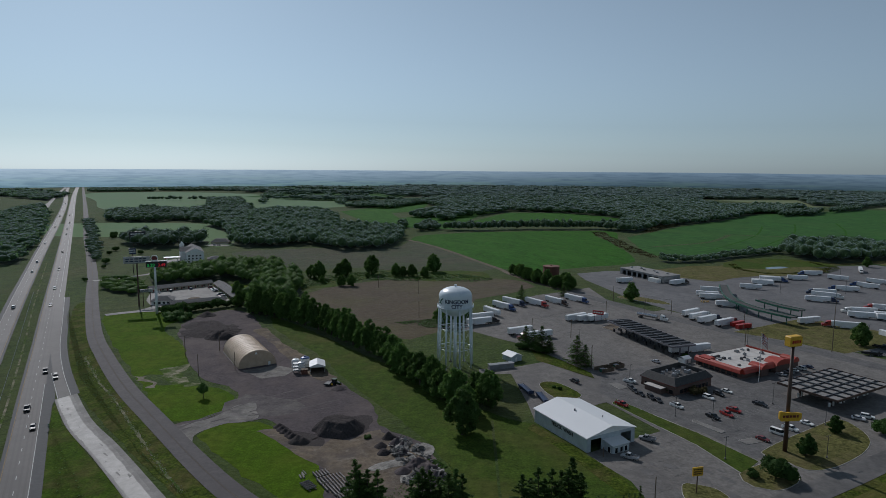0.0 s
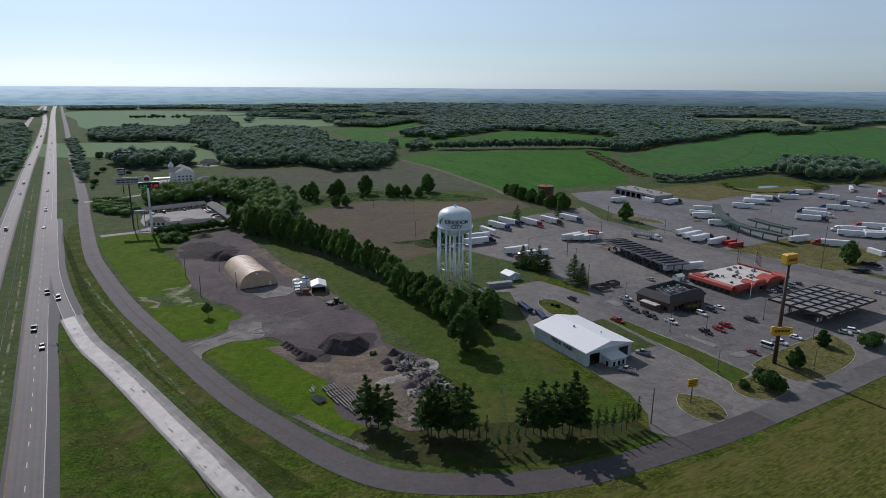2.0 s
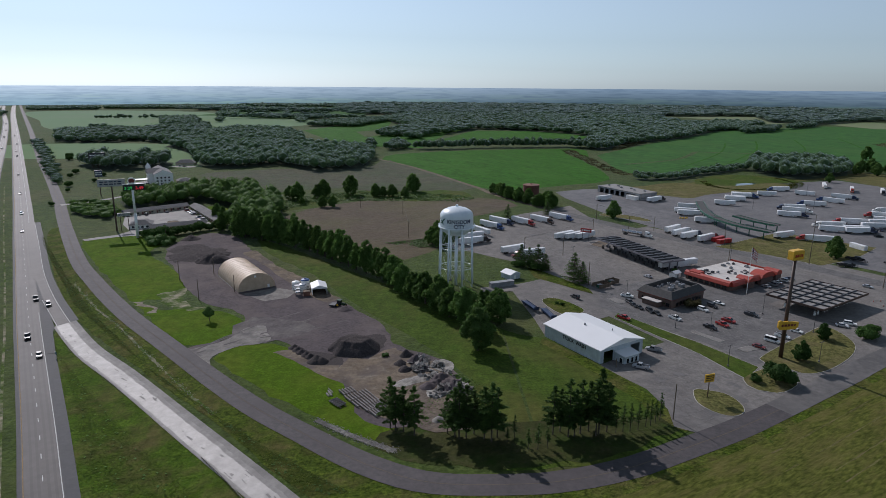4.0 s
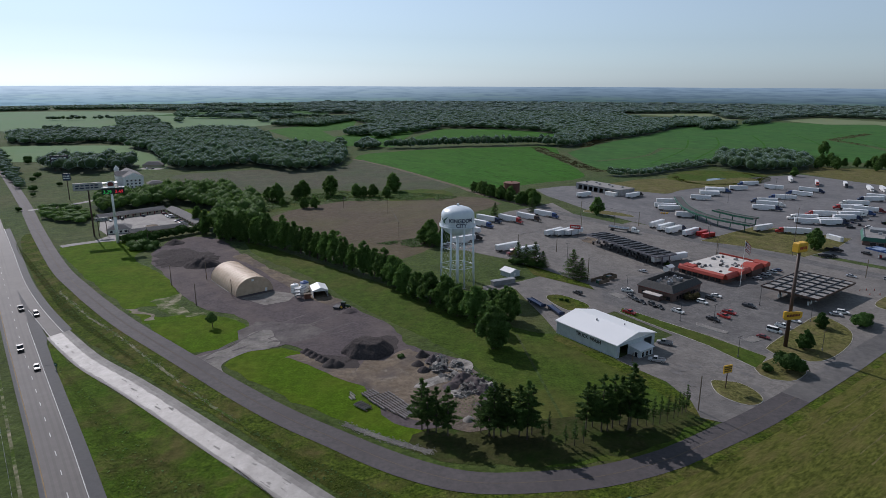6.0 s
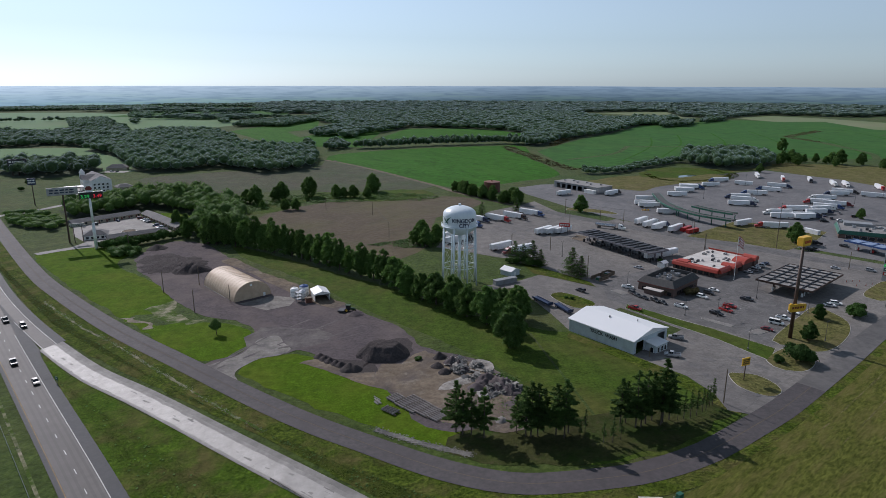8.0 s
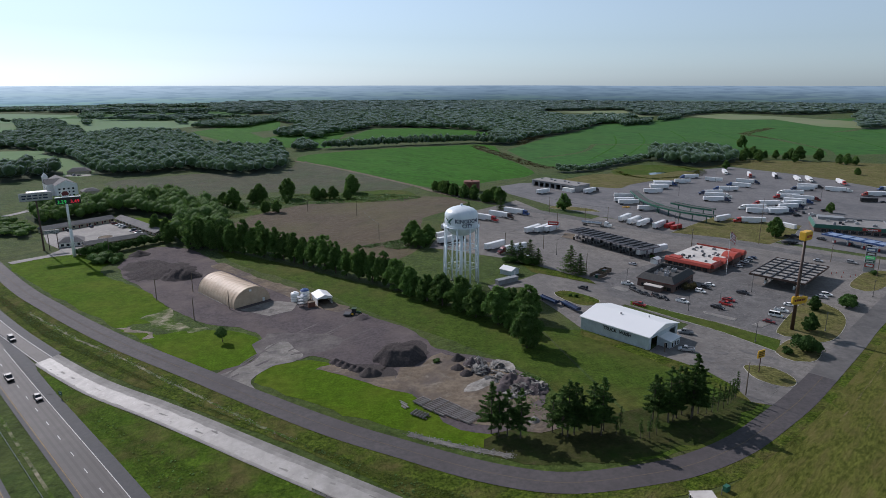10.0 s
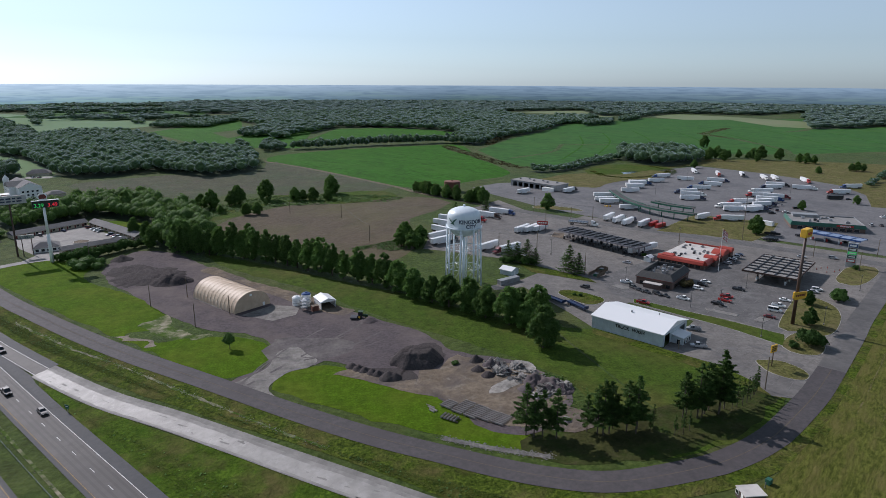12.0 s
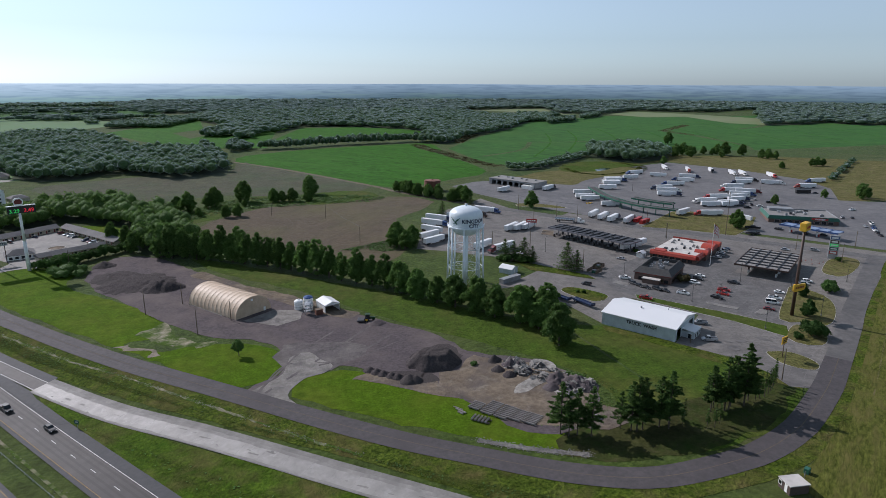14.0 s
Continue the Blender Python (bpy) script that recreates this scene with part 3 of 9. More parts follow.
patch("fallow_field", [(-125, 144), (-110, 211), (-58, 251), (10, 251), (33, 239), (55, 225), (61, 205), (37, 172), (13, 154), (2, 100), (-12, 66), (-27, 54), (-45, 64), (-70, 94), (-95, 120), (-116, 132)], M["fallow"], 0.06, "brown fallow field with thin weeds", "field", smooth=12, ragged=4)
patch("fallow_field", [(-258, 426), (-181, 465), (-84, 470), (-66, 557), (-18, 442), (35, 296), (23, 281), (-19, 267), (-92, 318), (-162, 300), (-221, 354)], M["stubble"], 0.05, "dull brown-green fallow field before the woods", "field", smooth=20, ragged=6)
patch("grass_strip", [(-153, 262), (-120, 248), (-106, 280), (-77, 301), (-44, 294), (-7, 288), (24, 269), (20, 238), (-21, 237), (-52, 260), (-82, 259), (-105, 221), (-123, 207), (-133, 194)], M["meadow_grass"], 0.09, "green weedy strip between the fallow fields", "field", smooth=8, ragged=5)
patch("pasture", [(-700, 700), (-560, 770), (-350, 735), (-280, 560), (-300, 470), (-420, 560), (-560, 560)], M["pasture"], 0.05, "pale green pasture", "field", smooth=30)
patch("pasture", [(-1300, 1900), (-900, 2000), (-350, 1550), (-300, 1250), (-500, 1120), (-760, 1060), (-1000, 1400)], M["pasture"], 0.05, "wide pale green pasture", "field", smooth=60)
patch("pasture", [(-900, 3300), (-300, 3400), (-260, 2500), (-600, 2150), (-1100, 2600)], M["crop_far"], 0.05, "distant green field", "field", smooth=60)
patch("mown_field", [(14.1, -171.8), (27.2, -167.2), (41.5, -160.7), (62.8, -149.7), (108.6, -122.0), (146.3, -98.4), (201.6, -64.5), (262, -27), (420, -170), (300, -330), (60, -330), (0, -250)], M["mown"], 0.1, "mown hay field with pale stripes", "field", smooth=0)
patch("lawn", [(301, 337), (341, 344), (431, 369), (440, 288), (445, 206), (415, 150), (375, 95), (560, 60), (700, 256), (637, 332), (493, 421), (272, 348), (182, 311), (203, 290)], M["dry_grass"], 0.04, "yellowish mown grass behind the truck lot", "lawn", smooth=0)
patch("lawn", [(-235, 113), (-207, 128), (-180, 108), (-181, 82), (-145, 33), (-132, -4), (-149, -7), (-134, -21), (-122, -20), (-99, -30), (-91.5, -43.6), (-94, -55), (-107, -63), (-125, -45), (-162, 5), (-204, 61)], M["lawn"], 0.06, "bright green lawn beside the gravel yard", "lawn", ragged=2)
patch("lawn", [(-93, -76), (-88, -65.5), (-74, -63), (-62, -73), (-50, -86), (-36, -101), (-28, -119), (-24, -130), (-22, -142), (-39, -129), (-59, -111), (-77, -94)], M["lawn"], 0.06, "bright green lawn within the road bend", "lawn", ragged=2)
patch("lawn", [(-122, 112), (-86, 73), (-59, 39), (-30, 4), (-9, -31), (3, -48), (22, -66), (31, -70), (46, -95), (56, -113), (57, -128), (59, -136), (38, -150), (6, -154), (-21, -144), (-26, -134), (-8, -129), (1, -111), (-6, -88), (-24, -56), (-46, -20), (-76, 32), (-109, 76)], M["meadow_grass"], 0.05, "green grass between gravel yard and truck wash", "lawn", ragged=1.5)
patch("verge", [(-268, 146), (-190, 36), (-150, -16), (-98, -78), (-52, -125), (-22, -150), (-6, -163), (-40, -161), (-81, -119), (-138, -60), (-186, -3), (-262, 118)], M["verge"], 0.03, "rough weedy verge between ramp and road", "verge", ragged=1)
patch("verge", [(-173, -36), (-151, -62.5), (-111.2, -103.6), (-78, -138.6), (-29, -189), (-70, -210), (-97, -162), (-143, -87)], M["rough_grass"], 0.04, "green verge between highway and ramp", "verge", ragged=1)

# Needle litter sheet; part of its darkness is painted pine shade.
patch("pine_litter", [(-14, -127), (10, -131), (25, -130), (40, -130), (56, -128), (58, -135), (40, -146), (20, -152), (0, -153), (-16, -148), (-29, -139), (-27, -131)], M["litter"], 0.075, "dull brown-green needle litter, darkened for shade under the pines", "ground", ragged=3)

FRONT_BEND = [(-13, -157), (8, -160), (20, -159), (33, -155.5), (44, -151), (66, -139.5), (86, -127.3), (125, -103), (145, -90), (185, -66), (240, -33)]
for k in range(14):
    off = -12 - 5.6 * k - 0.9 * (k % 3)
    ribbon("hay_swath", FRONT_BEND[5 if k < 4 else 6:], off, off - 0.4, M["dry_grass"], 0.115 + 0.004 * (k % 2), "pale line of cut hay across the field", "hay", step=3, ragged=0.5)
# ---- yards and lots ----
patch("gravel_yard", [(-170, 119), (-161, 134), (-141, 121), (-121, 85), (-99, 50), (-78, 23), (-62, -3), (-47, -24), (-34, -44), (-27, -66), (-16, -78), (-7, -90), (-2, -107), (-8, -122), (-20, -129), (-30, -127), (-36, -119), (-42, -102), (-51, -88), (-61, -73), (-72, -60), (-82, -59), (-91, -65), (-98, -77), (-102, -75), (-106, -66), (-96, -58), (-91, -48), (-93, -34), (-102, -23), (-115, -15), (-127, -1), (-137, 16), (-150, 41), (-167, 70), (-175, 99)], M["millings"], 0.1, "dark purplish gravel yard of asphalt millings", "yard", ragged=2.0)
patch("dirt_patch", [(-72, -70), (-56, -72), (-40, -80), (-28, -72), (-18, -82), (-8, -92), (-4, -107), (-9, -120), (-20, -127), (-34, -117), (-42, -101), (-55, -86)], M["tan_dirt"], 0.14, "tan bare dirt round the rubble heaps", "yard", ragged=4)
patch("dirt_patch", [(-118, 82), (-99, 52), (-79, 24), (-62, 0), (-54, -12), (-60, -16), (-70, -6), (-88, 22), (-108, 54), (-124, 78)], M["tan_dirt"], 0.15, "tan dirt track along the yard edge", "yard", ragged=2)
patch("gravel_drive", [(-107.3, -67.6), (-104.3, -67.1), (-98.2, -62.1), (-94.6, -58.1), (-91.7, -52.1), (-88.8, -44.7), (-83.6, -42.4), (-79.4, -50.5), (-76.8, -58.4), (-80.3, -62.2), (-85.9, -64.5), (-91.0, -68.4), (-93.2, -72.3), (-94.1, -77.1), (-93.2, -80.9), (-95.1, -80.4), (-102.0, -74.0)], M["gravel"], 0.125, "pale gravel entrance worn by trucks", "drive", smooth=1.5, ragged=1.2)
patch("gravel_drive", [(-95, -52), (-93, -40), (-84, -32), (-70, -38), (-60, -48), (-66, -56), (-74, -59.5), (-84, -60)], M["worn_millings"], 0.115, "paler worn gravel fan inside the yard", "drive", ragged=4)


def yard_tracks():
    """Tyre tracks fanning out from the entrance over the yard."""
    rng = random.Random(77)
    ends = [(-60, -38), (-52, -36), (-48, -44), (-56, -30), (-70, -24), (-84, -6), (-66, -50), (-60, -46), (-78, -18), (-74, -34), (-64, -42)]
    for k in range(5):
        e = ends[k % len(ends)]
        x0, y0 = -101 + rng.uniform(-4, 3), -70 + rng.uniform(-3, 3)
        mid = (-88 + rng.uniform(-4, 3), -53 + rng.uniform(-5, 4))
        ex, ey = e[0] + rng.uniform(-4, 4), e[1] + rng.uniform(-4, 4)
        via = ((mid[0] + ex) / 2 + (ey - mid[1]) * -0.14 + rng.uniform(-2, 2), (mid[1] + ey) / 2 - (ex - mid[0]) * 0.14 + rng.uniform(-2, 2))
        w = rng.uniform(0.2, 0.6)
        ribbon("wheel_rut", [(x0, y0), mid, via, (ex, ey)], w, -w, M["worn_millings"], 0.124 + 0.002 * (k % 6), "pale tyre track across the yard", "track", step=2.5)


yard_tracks()
patch("chalk_patch", [(-11.0, -84.5), (-6.5, -88.1), (-4.8, -92.2), (-7.3, -94.9), (-12.0, -92.2), (-13.4, -88.3)], M["chalk"], 0.2, "whitish crushed concrete dust on the dirt", "yard", smooth=2, ragged=3)
patch("chalk_patch", [(-13.4, -106.4), (-7.5, -108.6), (-8.8, -112.4), (-13.9, -113.0), (-15.5, -109.5)], M["chalk"], 0.2, "whitish concrete dust below the rubble", "yard", smooth=2, ragged=3)
patch("chalk_patch", [(-17.2, -96.0), (-12.1, -96.3), (-14.5, -101.2), (-18.3, -101.4), (-24.4, -103.5), (-27.8, -103.0), (-24.8, -99.5)], M["chalk"], 0.21, "pale concrete dust between the heaps", "yard", smooth=2, ragged=2)
patch("chalk_patch", [(-30, -92), (-22, -98), (-16, -106), (-22, -110), (-30, -103), (-34, -96)], M["tan_dirt"], 0.18, "trodden tan dirt between heaps and beams", "yard", smooth=3, ragged=4)
patch("spilled_millings", [(-50, -66), (-44, -58.5), (-36, -57), (-30, -62), (-31, -70), (-38, -77), (-46, -78), (-55, -82), (-51, -84.5), (-46, -82), (-40, -80), (-34, -77), (-29, -71)][:9], M["pile"], 0.19, "dark millings spread round the heap", "yard", smooth=3, ragged=3)
patch("dirt_patch", [(-25, -121), (-14, -119), (-3, -124), (2, -131), (-6, -135), (-16, -131)], M["tan_dirt"], 0.16, "bare tan dirt between the pines", "yard", smooth=3, ragged=4)
patch("spilled_millings", [(-60, -77), (-50, -84), (-45, -84), (-46, -77), (-52, -73), (-60, -71)], M["pile"], 0.19, "dark millings spread beside the small heaps", "yard", smooth=3, ragged=2)
ribbon("road_verge", FRONT_BEND, -4.3, -9.5, M["verge"], 0.09, "rough weedy ditch beside the mown field", "verge")
patch("gravel_patch", [(-154.0, -6.0), (-147.6, -7.4), (-138.9, -17.2), (-132.8, -23.1), (-135.4, -24.9), (-143.3, -18.4), (-149.1, -11.7)], M["bare_tan"], 0.08, "pale bare ground worn into the lawn", "yard", smooth=1.5, ragged=6)
patch("gravel_patch", [(-145.3, -0.2), (-138.6, 4.4), (-134.9, 10.0), (-129.8, -5.4), (-123.8, -15.3), (-112.4, -22.3), (-128.0, -20.1), (-136.5, -9.7)], M["gravel_grass"], 0.075, "thin bare gravel washed over grass", "yard", smooth=3, ragged=5)
patch("truck_lot", [(0, 72), (25, 128), (57, 169), (104, 210), (108, 165), (127, 122), (158, 76), (188, 34), (212, 0), (235, -36), (205, -60), (175, -77), (145, -88), (125, -101), (85, -125), (62, -139), (55, -135), (57, -125), (55, -112), (49, -102), (45, -94), (76, -72), (62, -46), (31, -68), (30, -50), (26, -13), (11, -13), (11.5, -6.6), (30, -2), (45, 7), (46, 15), (39, 27), (35, 37), (23, 48), (13, 59)], M["lot"], 0.1, "worn grey truck stop parking lot", "parking lot", smooth=0)
patch("car_park", [(67.5, -12.5), (89.5, 3.7), (110, 12), (131, -11), (160, 4), (172, -8), (140, -28), (150, -51), (152, -64), (136, -67), (113, -86), (101, -92), (92, -73), (83, -64), (69, -47), (61.5, -34.7)], M["car_park"], 0.13, "dark grey car park round the restaurants", "parking lot", smooth=0)
patch("worn_strip", [(44.5, -94.5), (50, -103.5), (57, -122.5), (58, -137), (52, -128), (44, -106), (28, -74), (30, -70)], M["verge"], 0.08, "worn weedy strip beside the drive", "ground", smooth=4, ragged=1.5)
patch("truck_lot", [(106, 279), (138, 298), (179, 299), (236, 336), (288, 317), (334, 335), (423, 359), (451, 281), (456, 197), (430, 145), (382, 100), (420, 75), (330, -10), (262, -30), (234, 13), (203, 58), (152, 116), (126, 170), (116, 213), (108, 244)], M["far_lot"], 0.1, "wide grey truck parking lot full of trailers", "parking lot", smooth=0)
patch("lot_grass", [(163, 76), (225, 115), (238, 97), (262, 73), (232, 48), (203, 34), (186, 56)], M["dry_grass"], 0.22, "dry yellowish lawn beside the street", "lawn", smooth=0, kerb=0.2)
patch("lot_grass", [(105, -87), (135, -64), (149, -56), (150, -71), (141, -84), (124, -96.5), (114, -99), (110, -93)], M["dry_grass"], 0.22, "kerbed grass corner round the sign pole", "lawn", smooth=3, kerb=0.2)
patch("lot_grass", [(91, -103), (106, -94), (109, -104), (103, -110.5), (97, -113), (92, -111)], M["dry_grass"], 0.22, "kerbed grass corner with dense shrubs", "lawn", smooth=3, kerb=0.2)
patch("lot_grass", [(67, -42), (76, -54), (89, -72), (101, -94), (92, -103), (85, -82.5), (74, -64), (64, -47)], M["meadow_grass"], 0.22, "narrow green grass strip between drive and car park", "lawn", smooth=0, kerb=0.2)
patch("lot_grass", [(185.3, -42.2), (195.7, -35.2), (208.7, -28.2), (221.3, -27.2), (223.6, -32.1), (216.0, -40.5), (193.3, -51.8), (183.5, -52.8), (181.5, -47.7)], M["dry_grass"], 0.22, "kerbed grass corner at the fuel station", "lawn", smooth=3, kerb=0.2)
patch("lot_grass", [(38.2, -24.6), (43.2, -23.1), (48.8, -29.2), (53.1, -39.2), (48.6, -44.3), (42.7, -44.1), (39.2, -37.0), (37.4, -29.3)], M["verge"], 0.22, "small kerbed planting island", "lawn", smooth=2, kerb=0.2)
patch("lot_grass", [(39, 27), (47, 17), (63, -9), (63, -17), (56, -10), (40, 8)], M["verge"], 0.2, "grass strip with shrubs beside the lot", "lawn", smooth=0)
patch("lot_grass", [(70.5, -111.8), (68.2, -120), (71, -126), (75.4, -128), (80.3, -125), (81.7, -119.4), (79.7, -113.5), (74, -111.4)], M["dry_grass"], 0.24, "oval kerbed grass island with a yellow sign", "island", smooth=1.5, kerb=0.22)
patch("lot_grass", [(118, 172), (133, 160), (150, 150), (146, 165), (128, 180)], M["dry_grass"], 0.2, "small kerbed grass island at the lot entrance", "island", smooth=4, kerb=0.2)

for line, w in (([(212, 681), (203, 620), (206, 559), (203, 500), (205, 439), (213, 397)], 9), ([(283, 699), (320, 760), (378, 841)], 8),
                ([(402, 667), (440, 652), (485, 644), (560, 640)], 4), ([(723, 580), (760, 690), (780, 791), (860, 850), (955, 923)], 7), ([(640, 437), (690, 500), (723, 580)], 5),
                ([(984, 794), (1060, 820), (1145, 876)], 8), ([(240, 500), (330, 560), (402, 667)], 4)):
    ribbon("waterway", line, w, -w, M["ground"], 0.09, "rough grassy waterway through the crop", "field", step=12)
for x0, y0, x1, y1 in ((300, 470, 520, 820), (380, 515, 600, 870), (470, 520, 690, 900), (560, 490, 800, 940), (660, 470, 900, 960), (780, 470, 1050, 1000), (900, 480, 1180, 1010), (1050, 520, 1330, 1060)):
    ribbon("tramline", [(x0, y0), ((x0 + x1) / 2 + 18, (y0 + y1) / 2), (x1, y1)], 1.6, -1.6, M["crop"], 0.075, "darker row through the crop", "field", step=20)

patch("lot_grass", [(180, 292), (189, 271.5), (204, 257), (219, 247), (241, 265), (270, 279), (300, 284), (336, 302.6), (352, 325), (345, 340), (334, 338), (288, 320), (236, 339)], M["dry_grass"], 0.19, "dry mown grass between pond and truck lot", "lawn", smooth=3)
patch("parking_island", [(91.8, -59.5), (90.8, -61.8), (97.6, -72), (99.8, -70.5)], M["concrete"], 0.3, "thin kerbed concrete island in the car park", "island", smooth=0, kerb=0.26)
patch("parking_island", [(101, -78), (103, -81), (109.5, -78.3), (106.9, -75.4)], M["concrete"], 0.3, "kerbed concrete corner in the car park", "island", smooth=0, kerb=0.26)
patch("parking_island", [(68, -22.6), (71.4, -29.4), (75.8, -26.6), (71.8, -20.8)], M["concrete"], 0.3, "kerbed concrete corner beside the restaurant", "island", smooth=0, kerb=0.26)

patch("planter", [(87, 79.7), (92, 72.5), (99.5, 84.5), (94.4, 89.8)], M["tan_dirt"], 0.3, "bare kerbed planter on the truck lot", "planter", smooth=0, kerb=0.28)

# ---- roads ----
EAST = [(-1960, 2880), (-1353, 1870), (-697, 803), (-362, 257), (-261, 91), (-196, -15.5), (-168, -60.7), (-132, -118.6), (-111, -153), (-60, -236), (20, -366), (260, -756)]
WEST = [(-2020, 2900), (-1420, 1930), (-1047, 1341), (-715.5, 801), (-499, 440), (-338, 174.5), (-266, 55), (-232, 0), (-196, -58), (-140, -149), (0, -376), (240, -766)]
FRONT = [(-2150, 3221), (-1244, 1745), (-835, 1079), (-608, 707), (-503, 535), (-417, 398), (-332, 260), (-276, 165), (-218, 70), (-186, 25), (-149, -23), (-118, -59), (-73, -109), (-49, -131), (-29, -148), (-13, -157), (8, -160), (20, -159), (33, -155.5), (44, -151), (66, -139.5), (86, -127.3), (125, -103), (145, -90), (185, -66), (240, -33)]
STREET = [(84, 192), (104, 160), (127, 124), (160, 78), (190, 37), (213, 3), (240, -38), (300, -130), (420, -320)]
RAMP = [(-300, 165), (-258, 97), (-226, 45), (-198, 4), (-172.5, -30)]
RAMP_PALE = [(-172.5, -30), (-147, -61), (-121, -87.5), (-76.5, -134.5), (-57, -155), (10, -225), (120, -330)]
hw = ribbon("highway", EAST, 4.2, -4.9, M["highway"], 0.16, "grey concrete highway carriageway with worn wheel tracks", "road")
ribbon("shoulder", EAST[:6], 7.4, 4.2, M["highway"], 0.13, "grey concrete shoulder", parent=hw)
ribbon("shoulder", EAST[5:], 7.6, 4.2, M["shoulder"], 0.13, "dark asphalt shoulder", parent=hw)
ribbon("shoulder", EAST, -4.9, -6.0, M["shoulder"], 0.13, "narrow gravel inner shoulder", parent=hw)
ribbon("edge_line", EAST, -4.5, -4.72, M["line_amber"], 0.18, "yellow edge line", parent=hw)
ribbon("edge_line", EAST[:5], 4.05, 3.85, M["line_white"], 0.18, "white edge line", parent=hw)
ribbon("edge_line", EAST[5:], 4.05, 3.85, M["line_white"], 0.18, "white edge line", parent=hw)
hw2 = ribbon("highway", WEST, 4.3, -4.3, M["highway"], 0.16, "grey concrete highway carriageway going the other way", "road")
ribbon("shoulder", WEST, -4.3, -6.6, M["shoulder"], 0.13, "dark asphalt shoulder", parent=hw2)
ribbon("shoulder", WEST, 5.4, 4.3, M["shoulder"], 0.13, "narrow gravel inner shoulder", parent=hw2)
ribbon("edge_line", WEST, 4.05, 3.85, M["line_amber"], 0.18, "yellow edge line", parent=hw2)
ribbon("edge_line", WEST, -3.85, -4.05, M["line_white"], 0.18, "white edge line", parent=hw2)
rp = ribbon("ramp", RAMP, 2.8, -2.8, M["highway"], 0.19, "grey concrete exit ramp", "road")
ribbon("shoulder", RAMP, 6.0, 2.8, M["shoulder"], 0.17, "dark asphalt shoulder", parent=rp)
ribbon("edge_line", RAMP, 2.6, 2.4, M["line_white"], 0.21, "white edge line", parent=rp)
ribbon("edge_line", RAMP[3:], -2.4, -2.6, M["line_white"], 0.21, "white edge line", parent=rp)
rq = ribbon("ramp", RAMP_PALE, 5.0, -4.0, M["concrete"], 0.18, "grey concrete ramp with cracked joints and patches", "road", step=4)
ribbon("worn_lane", RAMP_PALE, 3.2, -3.7, M["concrete_pale"], 0.19, "greyish worn concrete band", parent=rq, step=1.6, ragged=0.3)
ribbon("bright_lane", RAMP_PALE, 1.9, -3.0, M["ramp"], 0.2, "pale worn concrete lane", parent=rq, step=1.4, ragged=0.3)
patch("gore", [(-222.2, 35.4), (-197.5, -0.0), (-175.3, -32.0), (-172.2, -38.9), (-159.2, -60.5), (-162.4, -60.4), (-187.7, -20.4), (-204.1, 6.1)], M["shoulder"], 0.2, "dark asphalt gore between highway and ramp", "road", smooth=0)
fr = ribbon("frontage_road", FRONT, 4.3, -4.3, M["asphalt"], 0.14, "dark two-lane road bending round the yard", "road", step=4)
ribbon("centre_line", FRONT, 0.12, -0.12, M["line_yellow"], 0.16, "faded yellow centre line", parent=fr, step=4)
ribbon("road_surface", [(92, -123.6), (125, -103), (145, -90), (185, -66), (240, -33)], 4.3, -4.3, M["stain"], 0.165, "paler worn stretch of road", parent=fr)
ribbon("street_edge", [(127, 124), (160, 78), (190, 37), (213, 3), (240, -38)], 16, -10.5, M["lot"], 0.11, "worn paved edge of the street", "pavement")
st = ribbon("street", STREET, 5.5, -5.5, M["car_park"], 0.15, "grey street past the fuel stations", "road")
ribbon("gravel_lane", [(-72, 556), (-40, 500), (-18, 447), (12, 360), (36, 296), (45, 262), (60, 228), (84, 192)], 2.5, -2.5, M["tan_dirt"], 0.1, "tan gravel farm lane along the crop", "road")
ribbon("drive", [(-236, 113), (-222, 124), (-208, 129), (-195, 126)], 3.2, -3.2, M["concrete"], 0.16, "pale concrete motel drive", "drive")
ribbon("drive", [(-316, 234), (-300, 250), (-285, 275), (-278, 305)], 3.0, -3.0, M["concrete"], 0.16, "pale concrete hotel drive", "drive")
ribbon("overpass_road", [(-1200, 860), (-960, 955), (-930, 1067), (-1066, 1304), (-1404, 1860), (-1900, 2700)], 5, -5, M["concrete"], 0.3, "pale road curving beyond the highway", "road", step=20)
dashes(hw, EAST[2:-1], -0.2, 3.05, 12.19, 0.22, M["line_white"], 0.18, 110)
dashes(hw2, WEST[3:-1], 0.0, 3.05, 12.19, 0.22, M["line_white"], 0.18, 90)


# ---- trees and woods ----
def rand_unit(n, rng):
    v = rng.normal(size=(n, 3))
    return v / np.linalg.norm(v, axis=1, keepdims=True)


def quads_on(points, normals, size, rng, flat=0.5, slim=1.0):
    """One small bent leaf clump for each point."""
    n = len(points)
    nm = normals * flat + rand_unit(n, rng) * (1 - flat) + 1e-4
    nm /= np.linalg.norm(nm, axis=1, keepdims=True)
    t = np.cross(nm, rand_unit(n, rng))
    t /= np.linalg.norm(t, axis=1, keepdims=True) + 1e-9
    b = np.cross(nm, t)
    s = size * rng.uniform(0.55, 1.25, (n, 1))
    w = s * rng.uniform(0.6, 1.0, (n, 1)) * slim
    v = np.stack([points - t * s, points - b * w * 0.8 + nm * s * 0.25, points + t * s, points + b * w + nm * s * 0.2], 1).reshape(-1, 3)
    f = np.arange(4 * n).reshape(-1, 4)
    return v, f


ICO = BM()
bmesh.ops.create_icosphere(ICO, subdivisions=1, radius=1.0)
ICO_V = np.array([v.co[:] for v in ICO.verts])
ICO_F = np.array([[v.index for v in f.verts] for f in ICO.faces])
